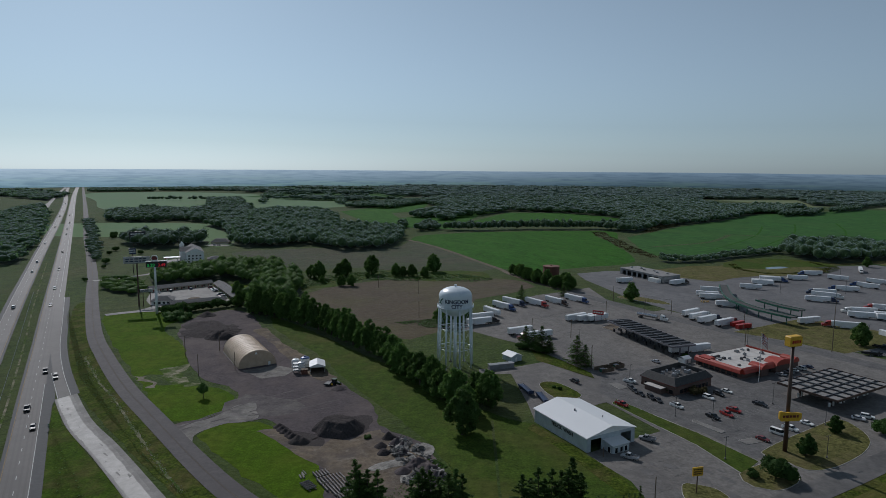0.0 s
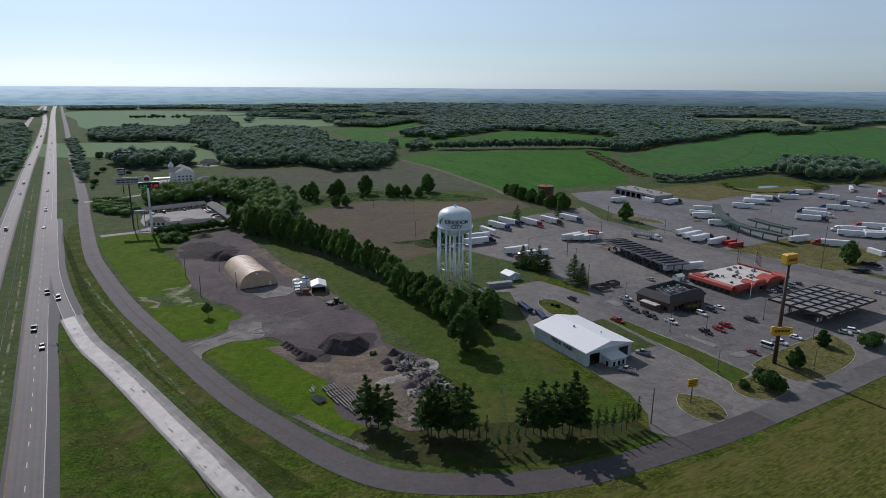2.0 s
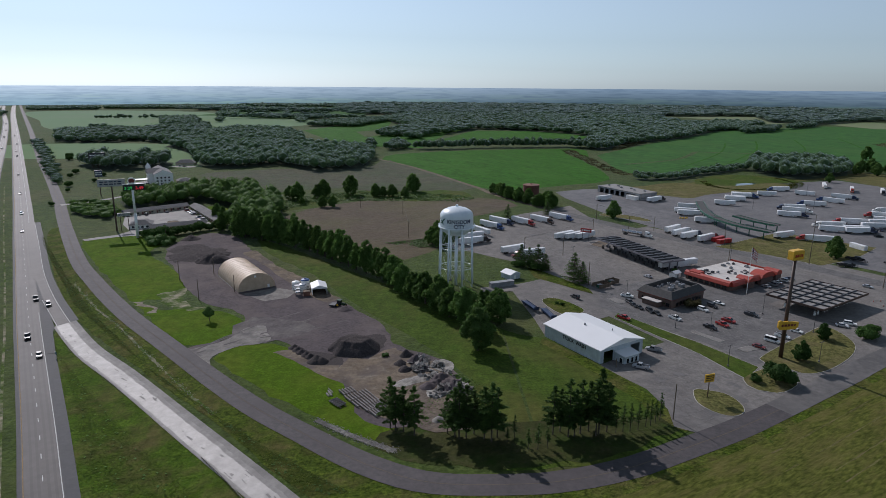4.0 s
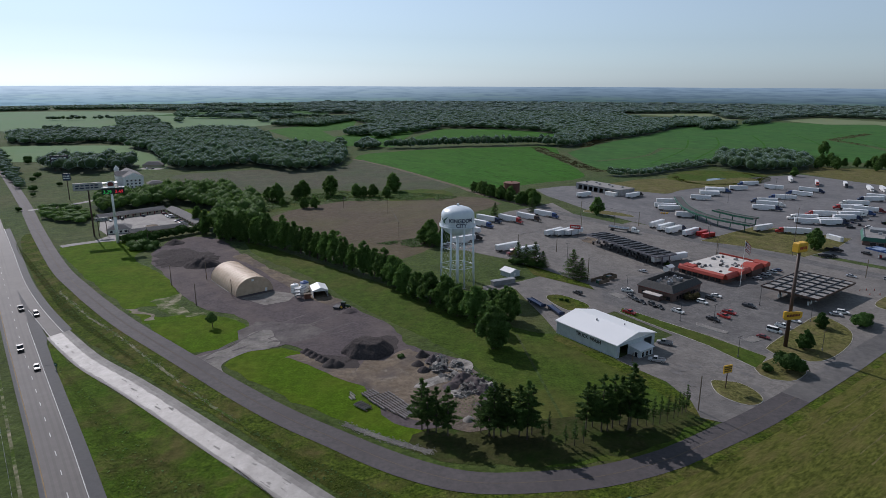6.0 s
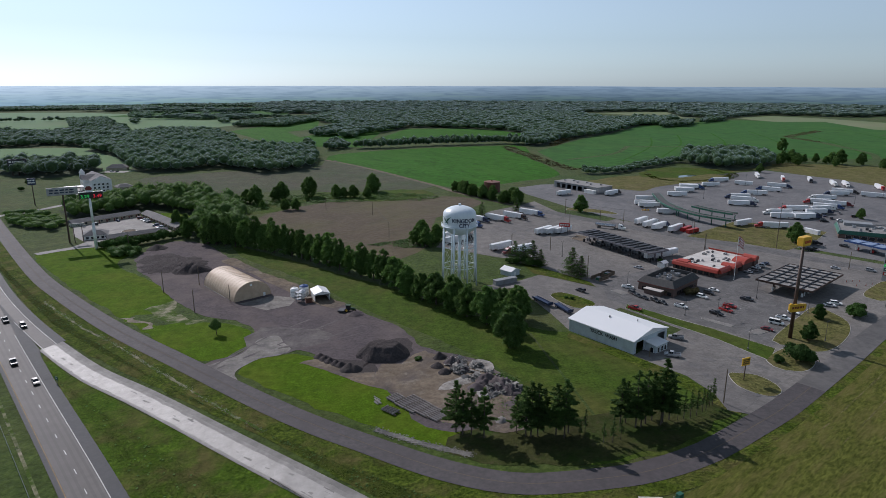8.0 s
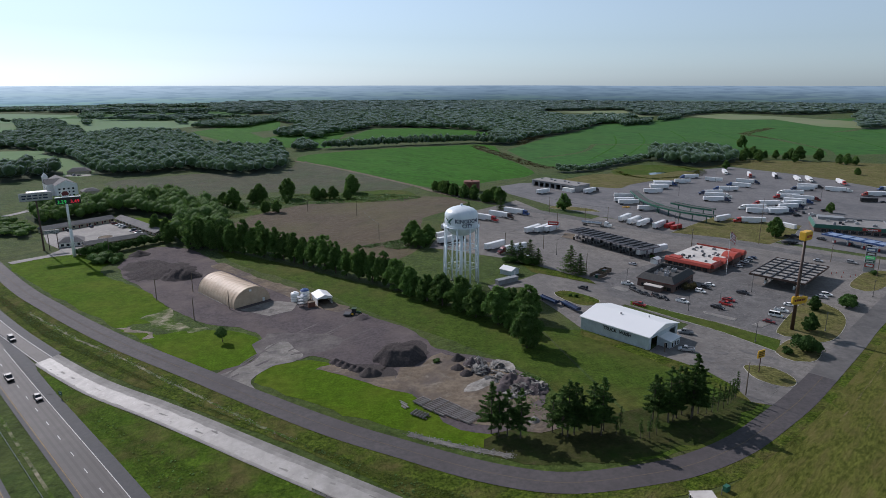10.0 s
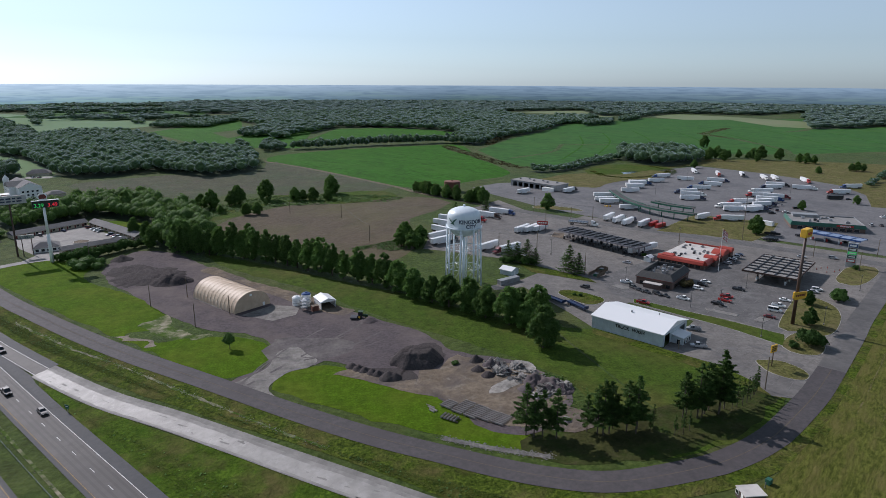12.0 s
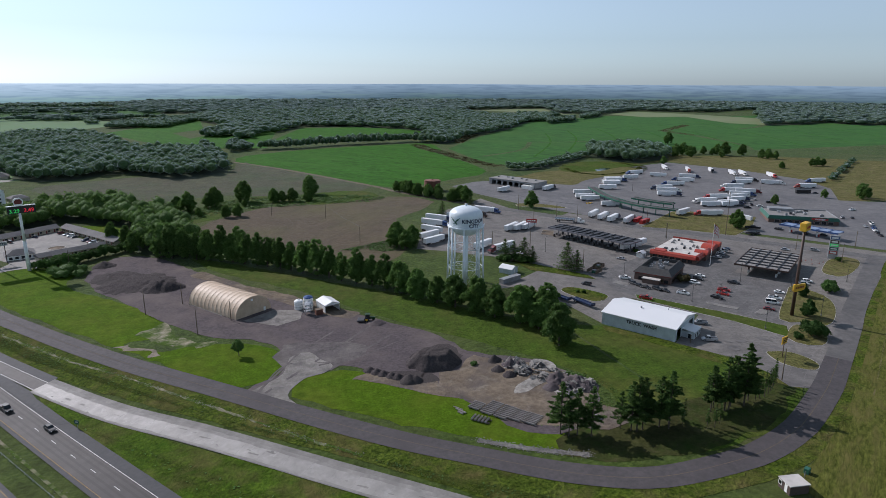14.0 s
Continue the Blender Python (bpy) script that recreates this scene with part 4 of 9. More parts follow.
ICO.free()


def crown_arrays(rng, lobes, leaves, size, core=0.8, flat=0.5, cores=99, rough=0.23, scatter=0.45):
    """lobes: rows of centre and radii. Returns vertices, triangles of the cores, quads of the leaves and soft normals of both."""
    tv, tf, qv, qf, tn, qn = [], [], [], [], [], []
    mid = lobes[0]
    nt = nq = 0
    for i, c in enumerate(lobes):
        r = c[3:6]
        v = ICO_V * rng.uniform(0.95 - rough, 0.95 + rough, (len(ICO_V), 1)) * r * core + c[:3]
        if i < cores:
            tv.append(v)
            tn.append((v - c[:3]) / r)
            tf.append(ICO_F + nt)
            nt += len(v)
        k = max(3, int(leaves * (r[0] * r[2]) / max(1e-6, sum(l[3] * l[5] for l in lobes))))
        d = rand_unit(k, rng)
        d[:, 2] = np.abs(d[:, 2]) * 1.1 - 0.35
        p = d * r * rng.uniform(0.78, 1.12, (k, 1)) + c[:3]
        v, f = quads_on(p, d, size, rng, flat)
        qv.append(v)
        out = (p - mid[:3]) / mid[3:6]
        n = d * 0.55 + 0.55 * out / (np.linalg.norm(out, axis=1, keepdims=True) + 1e-6) + rand_unit(k, rng) * scatter
        qn.append(np.repeat(n, 4, axis=0))
        qf.append(f + nq)
        nq += len(v)
    soft = np.concatenate(tn + qn)
    return np.concatenate(tv), np.concatenate(tf), np.concatenate(qv), np.concatenate(qf), soft / np.linalg.norm(soft, axis=1, keepdims=True)


def mesh_of(name, tv, tf, qv, qf, mat, smooth=False, soft=None):
    me = bpy.data.meshes.new(name)
    nv = len(tv)
    verts = np.concatenate([tv, qv])
    me.vertices.add(len(verts))
    me.vertices.foreach_set("co", verts.astype(np.float32).ravel())
    loops = np.concatenate([tf.ravel(), (qf + nv).ravel()]).astype(np.int32)
    me.loops.add(len(loops))
    me.loops.foreach_set("vertex_index", loops)
    starts = np.concatenate([np.arange(len(tf)) * 3, len(tf) * 3 + np.arange(len(qf)) * 4]).astype(np.int32)
    me.polygons.add(len(starts))
    me.polygons.foreach_set("loop_start", starts)
    me.polygons.foreach_set("use_smooth", np.concatenate([np.full(len(tf), smooth), np.zeros(len(qf), dtype=bool)]))
    me.update(calc_edges=True)
    me.validate()
    if soft is not None:
        me.attributes.new("custom_normal", "FLOAT_VECTOR", "POINT").data.foreach_set("vector", soft.astype(np.float32).ravel())
    me.materials.append(mat)
    return me


def leafy(name, arrays, mat):
    return mesh_of(name, *arrays[:4], mat, soft=arrays[4])


def inside(p, poly):
    x, y = p
    hit = False
    for (x0, y0), (x1, y1) in zip(poly, poly[1:] + poly[:1]):
        if (y0 > y) != (y1 > y) and x < (x1 - x0) * (y - y0) / (y1 - y0) + x0:
            hit = not hit
    return hit


def woods(poly, gap, height, leaves, size, mat, label, seed, floor=True, low=0.35):
    """A wood filled with uneven crowns, one object."""
    rng = np.random.default_rng(seed)
    xs, ys = [p[0] for p in poly], [p[1] for p in poly]
    A, B, C, D, E, F = [], [], [], [], [], []
    nt = nq = 0
    y = min(ys)
    row = 0
    while y < max(ys):
        x = min(xs) + (gap / 2 if row % 2 else 0)
        while x < max(xs):
            px, py = x + rng.uniform(-0.42, 0.42) * gap, y + rng.uniform(-0.42, 0.42) * gap
            if inside((px, py), poly):
                h = height * (rng.uniform(0.8, 1.06) if rng.random() < 0.85 else rng.uniform(1.05, 1.3))
                r = gap * rng.uniform(0.56, 0.84)
                g = gz(px, py)
                lobes = [np.array([px, py, g + h * 0.58, r, r, h * 0.40])]
                for _ in range(3):
                    a, u = rng.uniform(0, 6.28), rng.uniform(0.35, 0.75)
                    lobes.append(np.array([px + math.cos(a) * r * u, py + math.sin(a) * r * u, g + h * rng.uniform(low, 0.85), r * 0.5, r * 0.5, h * 0.2]))
                a, b, c, d, e = crown_arrays(rng, lobes, int(leaves * 0.78), size * 0.88, 0.9, 0.6, 1, 0.1, 0.25)
                A.append(a), B.append(b + nt), C.append(c), D.append(d + nq), E.append(e[:len(a)]), F.append(e[len(a):])
                nt += len(a)
                nq += len(c)
            x += gap
        y += gap * 0.87
        row += 1
    ob = new("woodland", mesh_of("woodland", np.concatenate(A), np.concatenate(B), np.concatenate(C), np.concatenate(D), mat, True, np.concatenate(E + F)))
    tagged(ob, label, "woods", kind="stuff")
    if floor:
        # Dark sheet under the crowns; its colour carries their shade.
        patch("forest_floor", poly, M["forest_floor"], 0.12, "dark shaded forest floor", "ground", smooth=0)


woods([(-294, 498), (-264, 462), (-235, 468), (-190, 502), (-164, 467), (-132, 437), (-110, 449), (-83, 471), (-82, 561), (-93, 670), (-142, 703), (-178, 698), (-216, 790), (-238, 895), (-311, 1051), (-364, 1067), (-408, 1023), (-435, 932), (-418, 722), (-351, 634), (-295, 517)], 10, 15, 80, 1.0, M["leaf_wood_haze"], "dense dark green deciduous wood", 1)
woods([(-624, 794), (-575, 776), (-534, 791), (-497, 818), (-433, 768), (-378, 696), (-371, 796), (-507, 1205), (-581, 1155), (-597, 1044), (-689, 1086), (-720, 967)], 12, 13, 50, 1.3, M["leaf_wood_haze"], "dark band of deciduous woodland", 2)
woods([(-27, 686), (16, 680), (80, 712), (135, 718), (213, 731), (254, 680), (272, 690), (262, 745), (213, 752), (135, 740), (80, 733), (16, 705), (-27, 706)], 7, 15, 110, 0.95, M["leaf_wood_haze"], "dark tree line across the crop fields", 3, floor=False)
woods([(254, 682), (309, 737), (368, 820), (481, 912), (664, 1150), (852, 1310), (867, 1394), (664, 1375), (508, 1203), (365, 1011), (290, 860), (266, 760)], 14, 14, 50, 1.3, M["leaf_wood_haze"], "broad wood between crop fields", 4)
woods([(-88, 990), (-39, 875), (-2, 935), (55, 1046), (106, 1145), (214, 1102), (285, 1031), (321, 925), (365, 1011), (508, 1203), (664, 1375), (700, 1640), (480, 1800), (-60, 1800), (-120, 1500), (-44, 1169)], 17, 14, 40, 1.5, M["leaf_wood_haze"], "wide deciduous forest reaching far back", 5)
woods([(-260, 1830), (480, 1800), (700, 1640), (780, 1850), (1150, 2100), (900, 3300), (300, 3500), (-250, 3400), (-400, 2500)], 32, 14, 24, 2.5, M["leaf_far_haze"], "distant forest canopy", 6)
woods([(963, 1491), (1037, 1380), (1271, 1545), (1450, 1390), (2400, 1700), (2600, 2600), (1950, 2900), (1149, 2097), (742, 1847), (790, 1800), (1090, 1830)], 32, 14, 24, 2.5, M["leaf_far_haze"], "distant forest beyond the pale fields", 7)
woods([(1123, 854), (1210, 848), (1344, 870), (1344, 788), (1492, 723), (2846, 1582), (2214, 1869), (1517, 1252)], 26, 15, 24, 2.2, M["leaf_far_haze"], "far wood closing the wide crop field", 9)
woods([(367, 447), (366, 384), (390, 366), (460, 398), (511, 477), (492, 530), (417, 518)], 10, 16, 220, 0.75, M["leaf_wood_haze"], "leafy trees behind the pond", 10)
woods([(473, 181), (477, 180), (648, 283), (649, 288)], 6, 5, 90, 0.6, M["leaf_wood_haze"], "low hedge across the mown grass", 22, floor=False)
woods([(210, 356), (247, 361), (294, 394), (370, 446), (366, 462), (290, 410), (247, 377), (206, 370)], 6.5, 8, 110, 0.7, M["leaf_wood_haze"], "dark hedge row along the crop", 11)
woods([(-435, 494), (-394, 446), (-352, 441), (-319, 484), (-330, 520), (-385, 545), (-427, 545)], 11, 17, 200, 0.8, M["leaf_wood_haze"], "big trees round the hotel", 12)
woods([(-258, 222), (-278, 255), (-255, 278), (-226, 306), (-205, 318), (-180, 318), (-158, 262), (-138, 241), (-124, 194), (-117, 150), (-124, 122), (-142, 122), (-153, 138), (-156, 160), (-154, 190), (-162, 218), (-192, 243), (-214, 246), (-246, 207)], 7.5, 14, 210, 0.62, M["leaf"], "thicket of young trees beside the motel", 13)
patch("lawn", [(-194, 232), (-166, 214), (-166, 186), (-178, 192)], M["lawn"], 0.15, "small bright lawn behind the motel", "lawn", smooth=5)
woods([(-308, 235), (-294, 245), (-262, 220), (-247, 180), (-269, 182), (-290, 201)], 7, 5, 160, 0.5, M["leaf"], "low bushy thicket by the drive", 14)
woods([(-957, 1028), (-988, 1155), (-813, 919), (-621, 620), (-517, 450), (-440, 315), (-470, 300), (-560, 400), (-760, 640)], 13, 11, 26, 2.0, M["leaf_wood_haze"], "woods beyond the highway", 15)
woods([(-1272, 1499), (-1114, 1376), (-1300, 1750), (-1420, 1850), (-1672, 2062), (-1700, 1800)], 24, 13, 12, 3.2, M["leaf_wood_haze"], "far woods beyond the highway", 16)
woods([(1950, 2900), (2600, 2600), (2900, 1900), (3300, 1900), (2900, 2700), (1500, 3500), (900, 3250), (1150, 2100)], 48, 14, 16, 3.6, M["leaf_far_haze"], "far forest on the horizon", 8, floor=False)


def tree_belts():
    """Hedges and shelter belts scattered over the far pastures."""
    rng = random.Random(91)
    for k in range(17):
        y = 1500 + 1950 * (k / 17) ** 1.1
        x = rng.uniform(-0.55, -0.10) * y + rng.uniform(-60, 60)
        ln, w, a = rng.uniform(50, 240), rng.uniform(10, 26), rng.uniform(-0.5, 0.3)
        c, d = math.cos(a), math.sin(a)
        quad = [(x + u * c - v * d, y + u * d + v * c) for u, v in ((-ln / 2, -w / 2), (ln / 2, -w / 2), (ln / 2, w / 2), (-ln / 2, w / 2))]
        woods(quad, 10, 12, 18, 1.5, M["leaf_wood_haze"] if y < 1900 else M["leaf_far_haze"], "dark tree belt across the far pastures", 200 + k, floor=False)


def far_fields():
    rng = random.Random(92)
    for k in range(11):
        y = 1750 + 150 * k
        x = rng.uniform(-0.5, -0.08) * y
        w, h = rng.uniform(120, 420), rng.uniform(60, 150)
        m = M[("crop_far", "pale_field", "pasture", "fallow")[k % 4]]
        patch("far_field", [(x - w / 2, y - h / 2), (x + w / 2, y - h / 2 - 20), (x + w / 2 + 30, y + h / 2), (x - w / 2 + 20, y + h / 2 + 15)], m, 0.09 + 0.01 * (k % 3), "distant field between tree belts", "field", smooth=0)



far_fields()
tree_belts()
woods([(-100, 719), (-91, 720), (-100, 799), (-109, 788)], 8, 12, 60, 0.9, M["leaf_wood_haze"], "small clump of trees between fields", 300, floor=False)
woods([(-73, 669), (-36, 688), (-41, 763), (-65, 781)], 8, 12, 60, 0.9, M["leaf_wood_haze"], "small clump of trees between fields", 301, floor=False)
woods([(-624, 1232), (-534, 1244), (-652, 1542), (-721, 1472)], 8, 12, 60, 0.9, M["leaf_wood_haze"], "small clump of trees between fields", 302, floor=False)
woods([(-670, 887), (-650, 889), (-708, 999), (-731, 997)], 8, 12, 60, 0.9, M["leaf_wood_haze"], "small clump of trees between fields", 303, floor=False)
woods([(-104, 946), (-70, 911), (-51, 995), (-97, 1009)], 8, 12, 60, 0.9, M["leaf_wood_haze"], "small clump of trees between fields", 304, floor=False)
woods([(-49, 893), (-20, 872), (-13, 956), (-36, 990)], 8, 12, 60, 0.9, M["leaf_wood_haze"], "small clump of trees between fields", 305, floor=False)
woods([(-728, 2442), (-293, 2440), (-306, 2628), (-782, 2682)], 12, 11, 26, 1.7, M["leaf_wood_haze"], "thin tree belt between far fields", 306, floor=False)
woods([(-619, 1623), (-572, 1661), (-623, 1880), (-673, 1831)], 12, 11, 26, 1.7, M["leaf_wood_haze"], "thin tree belt between far fields", 307, floor=False)
woods([(-336, 1363), (-315, 1357), (-334, 1517), (-357, 1524)], 12, 11, 26, 1.7, M["leaf_wood_haze"], "thin tree belt between far fields", 308, floor=False)
woods([(-284, 1218), (-168, 1201), (-97, 1449), (-50, 1656), (-178, 1472), (-281, 1347)], 8, 12, 60, 0.9, M["leaf_wood_haze"], "small clump of trees between fields", 309, floor=False)
woods([(658, 1050), (768, 1104), (847, 1229), (735, 1184)], 8, 12, 60, 0.9, M["leaf_wood_haze"], "small clump of trees between fields", 310, floor=False)
woods([(836, 1180), (962, 1281), (1034, 1386), (910, 1295)], 8, 12, 60, 0.9, M["leaf_wood_haze"], "small clump of trees between fields", 311, floor=False)
woods([(-542, 1366), (-524, 1360), (-562, 1513), (-582, 1519)], 12, 11, 26, 1.7, M["leaf_wood_haze"], "thin tree belt between far fields", 312, floor=False)
woods([(-1175, 2123), (-705, 2277), (-774, 2531), (-1283, 2347)], 12, 11, 26, 1.7, M["leaf_wood_haze"], "thin tree belt between far fields", 313, floor=False)
woods([(-1367, 1978), (-1170, 2069), (-1275, 2283), (-1485, 2176)], 12, 11, 26, 1.7, M["leaf_wood_haze"], "thin tree belt between far fields", 314, floor=False)
woods([(-470, 1870), (-452, 1865), (-488, 2100), (-509, 2106)], 12, 11, 26, 1.7, M["leaf_wood_haze"], "thin tree belt between far fields", 315, floor=False)
woods([(597, 1132), (712, 1144), (773, 1250), (659, 1257)], 8, 12, 60, 0.9, M["leaf_wood_haze"], "small clump of trees between fields", 316, floor=False)
woods([(-677, 834), (-662, 791), (-575, 654), (-495, 524), (-422, 408), (-381, 347), (-374, 347), (-418, 420), (-448, 470), (-565, 660)], 9, 6, 60, 0.8, M["leaf_wood_haze"], "bushes along the frontage road", 21, floor=False)
woods([(-560, 1560), (-300, 1500), (-260, 1640), (-420, 1700)], 22, 13, 12, 3.0, M["leaf_far_haze"], "tree belt in the pastures", 17, floor=False)
woods([(-900, 2080), (-420, 1950), (-300, 2100), (-800, 2250)], 34, 14, 8, 5.0, M["leaf_far_haze"], "distant tree belt", 18, floor=False)


# ---- weeds, gutters, barriers, ramp details ----
def tufts(poly, count, size, mat, label, seed, lean=0.25, even=0.0):
    """Weed tufts over a patch of ground, one object."""
    rng = np.random.default_rng(seed)
    xs, ys = [p[0] for p in poly], [p[1] for p in poly]
    pts = []
    while len(pts) < count:
        x, y = rng.uniform(min(xs), max(xs)), rng.uniform(min(ys), max(ys))
        if inside((x, y), poly) and noise.noise((x * 0.09, y * 0.09, seed)) > rng.uniform(-0.5, 0.25) - even:
            pts.append((x, y, gz(x, y) + 0.1))
    p = np.array(pts)
    p[:, 2] += size * 0.3
    up = np.tile([0.0, 0.0, 1.0], (count, 1))
    v, f = quads_on(p, up, size, rng, lean)
    me = mesh_of("weed_tufts", np.zeros((0, 3)), np.zeros((0, 3), dtype=int), v, f, mat)
    tagged(new("weed_tufts", me), label, "weeds", kind="stuff")


VERGE_A = [(-272, 130), (-196, 22), (-158, -28), (-106, -92), (-58, -138), (-34, -158), (-46, -158), (-80, -118), (-134, -60), (-182, -4), (-258, 106)]
VERGE_B = [(-172, -42), (-152, -68), (-116, -110), (-84, -144), (-44, -184), (-66, -206), (-95, -160), (-139, -88)]
tufts(VERGE_A, 9000, 0.2, M["weed"], "rough weeds on the verge", 51, 0.9, 0.4)
tufts(VERGE_A, 700, 0.36, M["leaf"], "dark weed clumps on the verge", 52, 0.7)
tufts(VERGE_B, 8000, 0.18, M["weed"], "grass clumps between highway and ramp", 53, 0.92, 0.4)
tufts(VERGE_B, 160, 0.45, M["leaf"], "dark weeds between highway and ramp", 54, 0.7)
tufts([(-36, -118), (-18, -130), (4, -124), (2, -104), (-4, -96), (-22, -126)], 500, 0.3, M["leaf"], "weeds round the rubble", 57, 0.7)
tufts([(-10.1, -97.2), (-4.8, -98.1), (-0.5, -103.3), (-3.6, -105.9), (-9.1, -101.6), (-12.9, -101.9)], 900, 0.35, M["leaf"], "green weeds grown over the rubble", 69, 0.6, 0.3)
tufts([(-145, 244), (-126, 269), (-94, 294), (-46, 302), (-3, 268), (30, 236), (14, 220), (-28, 241), (-80, 249), (-114, 229), (-126, 208)], 5000, 0.9, M["leaf_light"], "tall green scrub across the fallow field", 58, 0.7)
tufts([(-40, 96), (-12, 100), (2, 74), (-18, 78)], 1200, 0.6, M["leaf_light"], "green weeds beside the lot", 65, 0.7)
tufts([(200, 690), (220, 690), (214, 620), (217, 560), (213, 500), (216, 440), (224, 400), (204, 396), (195, 440), (193, 500), (196, 560), (192, 620)], 1100, 1.1, M["brush"], "brown brush along the crop waterway", 66, 0.6)
tufts([(276, 690), (292, 690), (330, 755), (388, 835), (372, 850), (312, 770)], 700, 1.4, M["brush"], "brown brush between the crops", 67, 0.6)
tufts([(765, 690), (790, 790), (866, 845), (960, 916), (950, 932), (850, 860), (772, 800), (750, 690)], 420, 1.3, M["brush"], "scrub along the crop terrace", 68, 0.6)
tufts([(272, 352), (264, 316), (281, 292), (310, 294), (343, 306), (370, 340), (368, 378), (362, 374), (364, 340), (337, 311), (306, 299), (281, 298), (273, 317), (279, 352)], 1500, 0.7, M["verge"], "reeds round the pond", 59, 0.7)


def stones_along(pts, count, size, spread, label, seed):
    rng = np.random.default_rng(seed)
    line = spline(pts, 1.0)
    tv, tf = [], []
    for i in range(count):
        c = line[rng.integers(len(line))]
        x, y = c.x + rng.normal() * spread, c.y + rng.normal() * spread
        s = size * rng.uniform(0.4, 1.2)
        v = ICO_V * rng.uniform(0.7, 1.2, (len(ICO_V), 1)) * np.array([s, s * rng.uniform(0.6, 1), s * 0.5]) + np.array([x, y, gz(x, y) + 0.1])
        tf.append(ICO_F + len(ICO_V) * i)
        tv.append(v)
    me = mesh_of("stones", np.concatenate(tv), np.concatenate(tf), np.zeros((0, 3)), np.zeros((0, 4), dtype=int), M["rubble"])
    tagged(new("stones", me), label, "stones", kind="stuff")


DITCH = [(-196, 24), (-181, 5), (-165, -15.5), (-149, -33.6), (-135.6, -50), (-123, -66), (-106, -86.7), (-93.4, -101.8), (-80.5, -116.5)]
stones_along(DITCH, 600, 0.17, 0.7, "line of pale stones in the verge ditch", 61)
ribbon("stone_ditch", [(-48, -122), (-42, -127), (-36, -132), (-30, -136.5), (-24, -141)], 0.9, -0.9, M["gravel"], 0.09, "pale gravel bed of the lawn ditch", "ditch", step=2)
stones_along([(-48, -122), (-42, -127), (-36, -132), (-30, -136.5), (-24, -141)], 700, 0.24, 0.8, "line of pale stones in the lawn ditch", 62)
stones_along([(-295, 126), (-248, 51), (-194, -36), (-168, -79), (-150, -108)], 260, 0.16, 0.5, "broken stones along the median gutter", 63)
ribbon("gutter", [(-420, 328), (-295, 126), (-248, 51), (-194, -36), (-168, -79), (-120, -157), (-60, -254)], 0.45, -0.45, M["gravel_grass"], 0.08, "narrow weedy median gutter", "gutter")
ribbon("gutter", DITCH, 0.4, -0.4, M["gravel_grass"], 0.07, "half bare ditch bottom in the verge", "ditch", step=2, ragged=0.6)


def cable_barrier():
    t = thing("cable_barrier", "steel cable barrier on posts in the median", "barrier")
    line = spline([(-330, 178), (-261, 66), (-205, -24), (-150, -112), (-100, -192)], 5.0)
    me = None
    for p in line:
        m = pose(p.x, p.y, gz(p.x, p.y), 0, 0, 32)
        if me is None:
            o = part("post", tube(BM(), (0, 0, -0.3), (0, 0, 0.95), 0.07, n=6), M["steel"], t)
            o.matrix_basis, me = m, o.data
        else:
            shared("post", me, t, m)
    for h in (0.5, 0.7, 0.9):
        bm = BM()
        for a, b in zip(line, line[1:]):
            tube(bm, (a.x, a.y, gz(a.x, a.y) + h), (b.x, b.y, gz(b.x, b.y) + h), 0.025, n=4, caps=False)
        part("cable", bm, M["steel"], t)


cable_barrier()


def guardrail(pts):
    t = thing("guardrail", "dark steel guardrail beside the ramp", "guardrail")
    line = spline(pts, 2.0)
    for a, b in zip(line, line[1:]):
        part("post", box(BM(), a.x - 0.09, a.y - 0.09, gz(a.x, a.y) - 0.2, a.x + 0.09, a.y + 0.09, gz(a.x, a.y) + 0.75), M["wood"], t)
        bm = BM()
        d = (b - a).normalized() * 0.05
        vs = []
        for q in (a, b):
            for o, h in ((1, 0.45), (1, 0.75), (-1, 0.75), (-1, 0.45)):
                vs.append(bm.verts.new((q.x - d.y * o, q.y + d.x * o, gz(q.x, q.y) + h)))
        for k in range(4):
            bm.faces.new((vs[k], vs[(k + 1) % 4], vs[4 + (k + 1) % 4], vs[4 + k]))
        part("rail", bm, M["old_steel"], t)


guardrail([(-76.3, -139.8), (-68.2, -149), (-57.5, -161.7), (-40, -181)])


def slab_joints(road, pts, left, right, step, lift, seed):
    """Dark joints and repair patches across a concrete road."""
    rng = random.Random(seed)
    line = spline(pts, 1.0)
    for i in range(2, len(line) - 2, step):
        a = line[i]
        d = (line[i + 1] - line[i - 1]).normalized()
        s = Vector((-d.y, d.x))
        bm = BM()
        q = [a + s * left - d * 0.02, a + s * right - d * 0.02, a + s * right + d * 0.02, a + s * left + d * 0.02]
        bm.faces.new([bm.verts.new((p.x, p.y, gz(p.x, p.y) + lift)) for p in q])
        part("joint", bm, M["concrete"], road)
        for _ in range(2):
            if rng.random() < 0.6:
                u, w, ln = rng.uniform(right, left - 1.2), rng.uniform(0.12, 0.6), rng.uniform(0.8, 4.8)
                c = a + d * rng.uniform(0, step - 1)
                bm = BM()
                q = [c + s * u, c + s * (u + w), c + s * (u + w) + d * ln, c + s * u + d * ln]
                bm.faces.new([bm.verts.new((p.x + rng.uniform(-0.2, 0.2), p.y + rng.uniform(-0.2, 0.2), gz(p.x, p.y) + lift + 0.004)) for p in q])
                part("repair_patch", bm, M["concrete"] if rng.random() < 0.7 else M["ramp"], road)


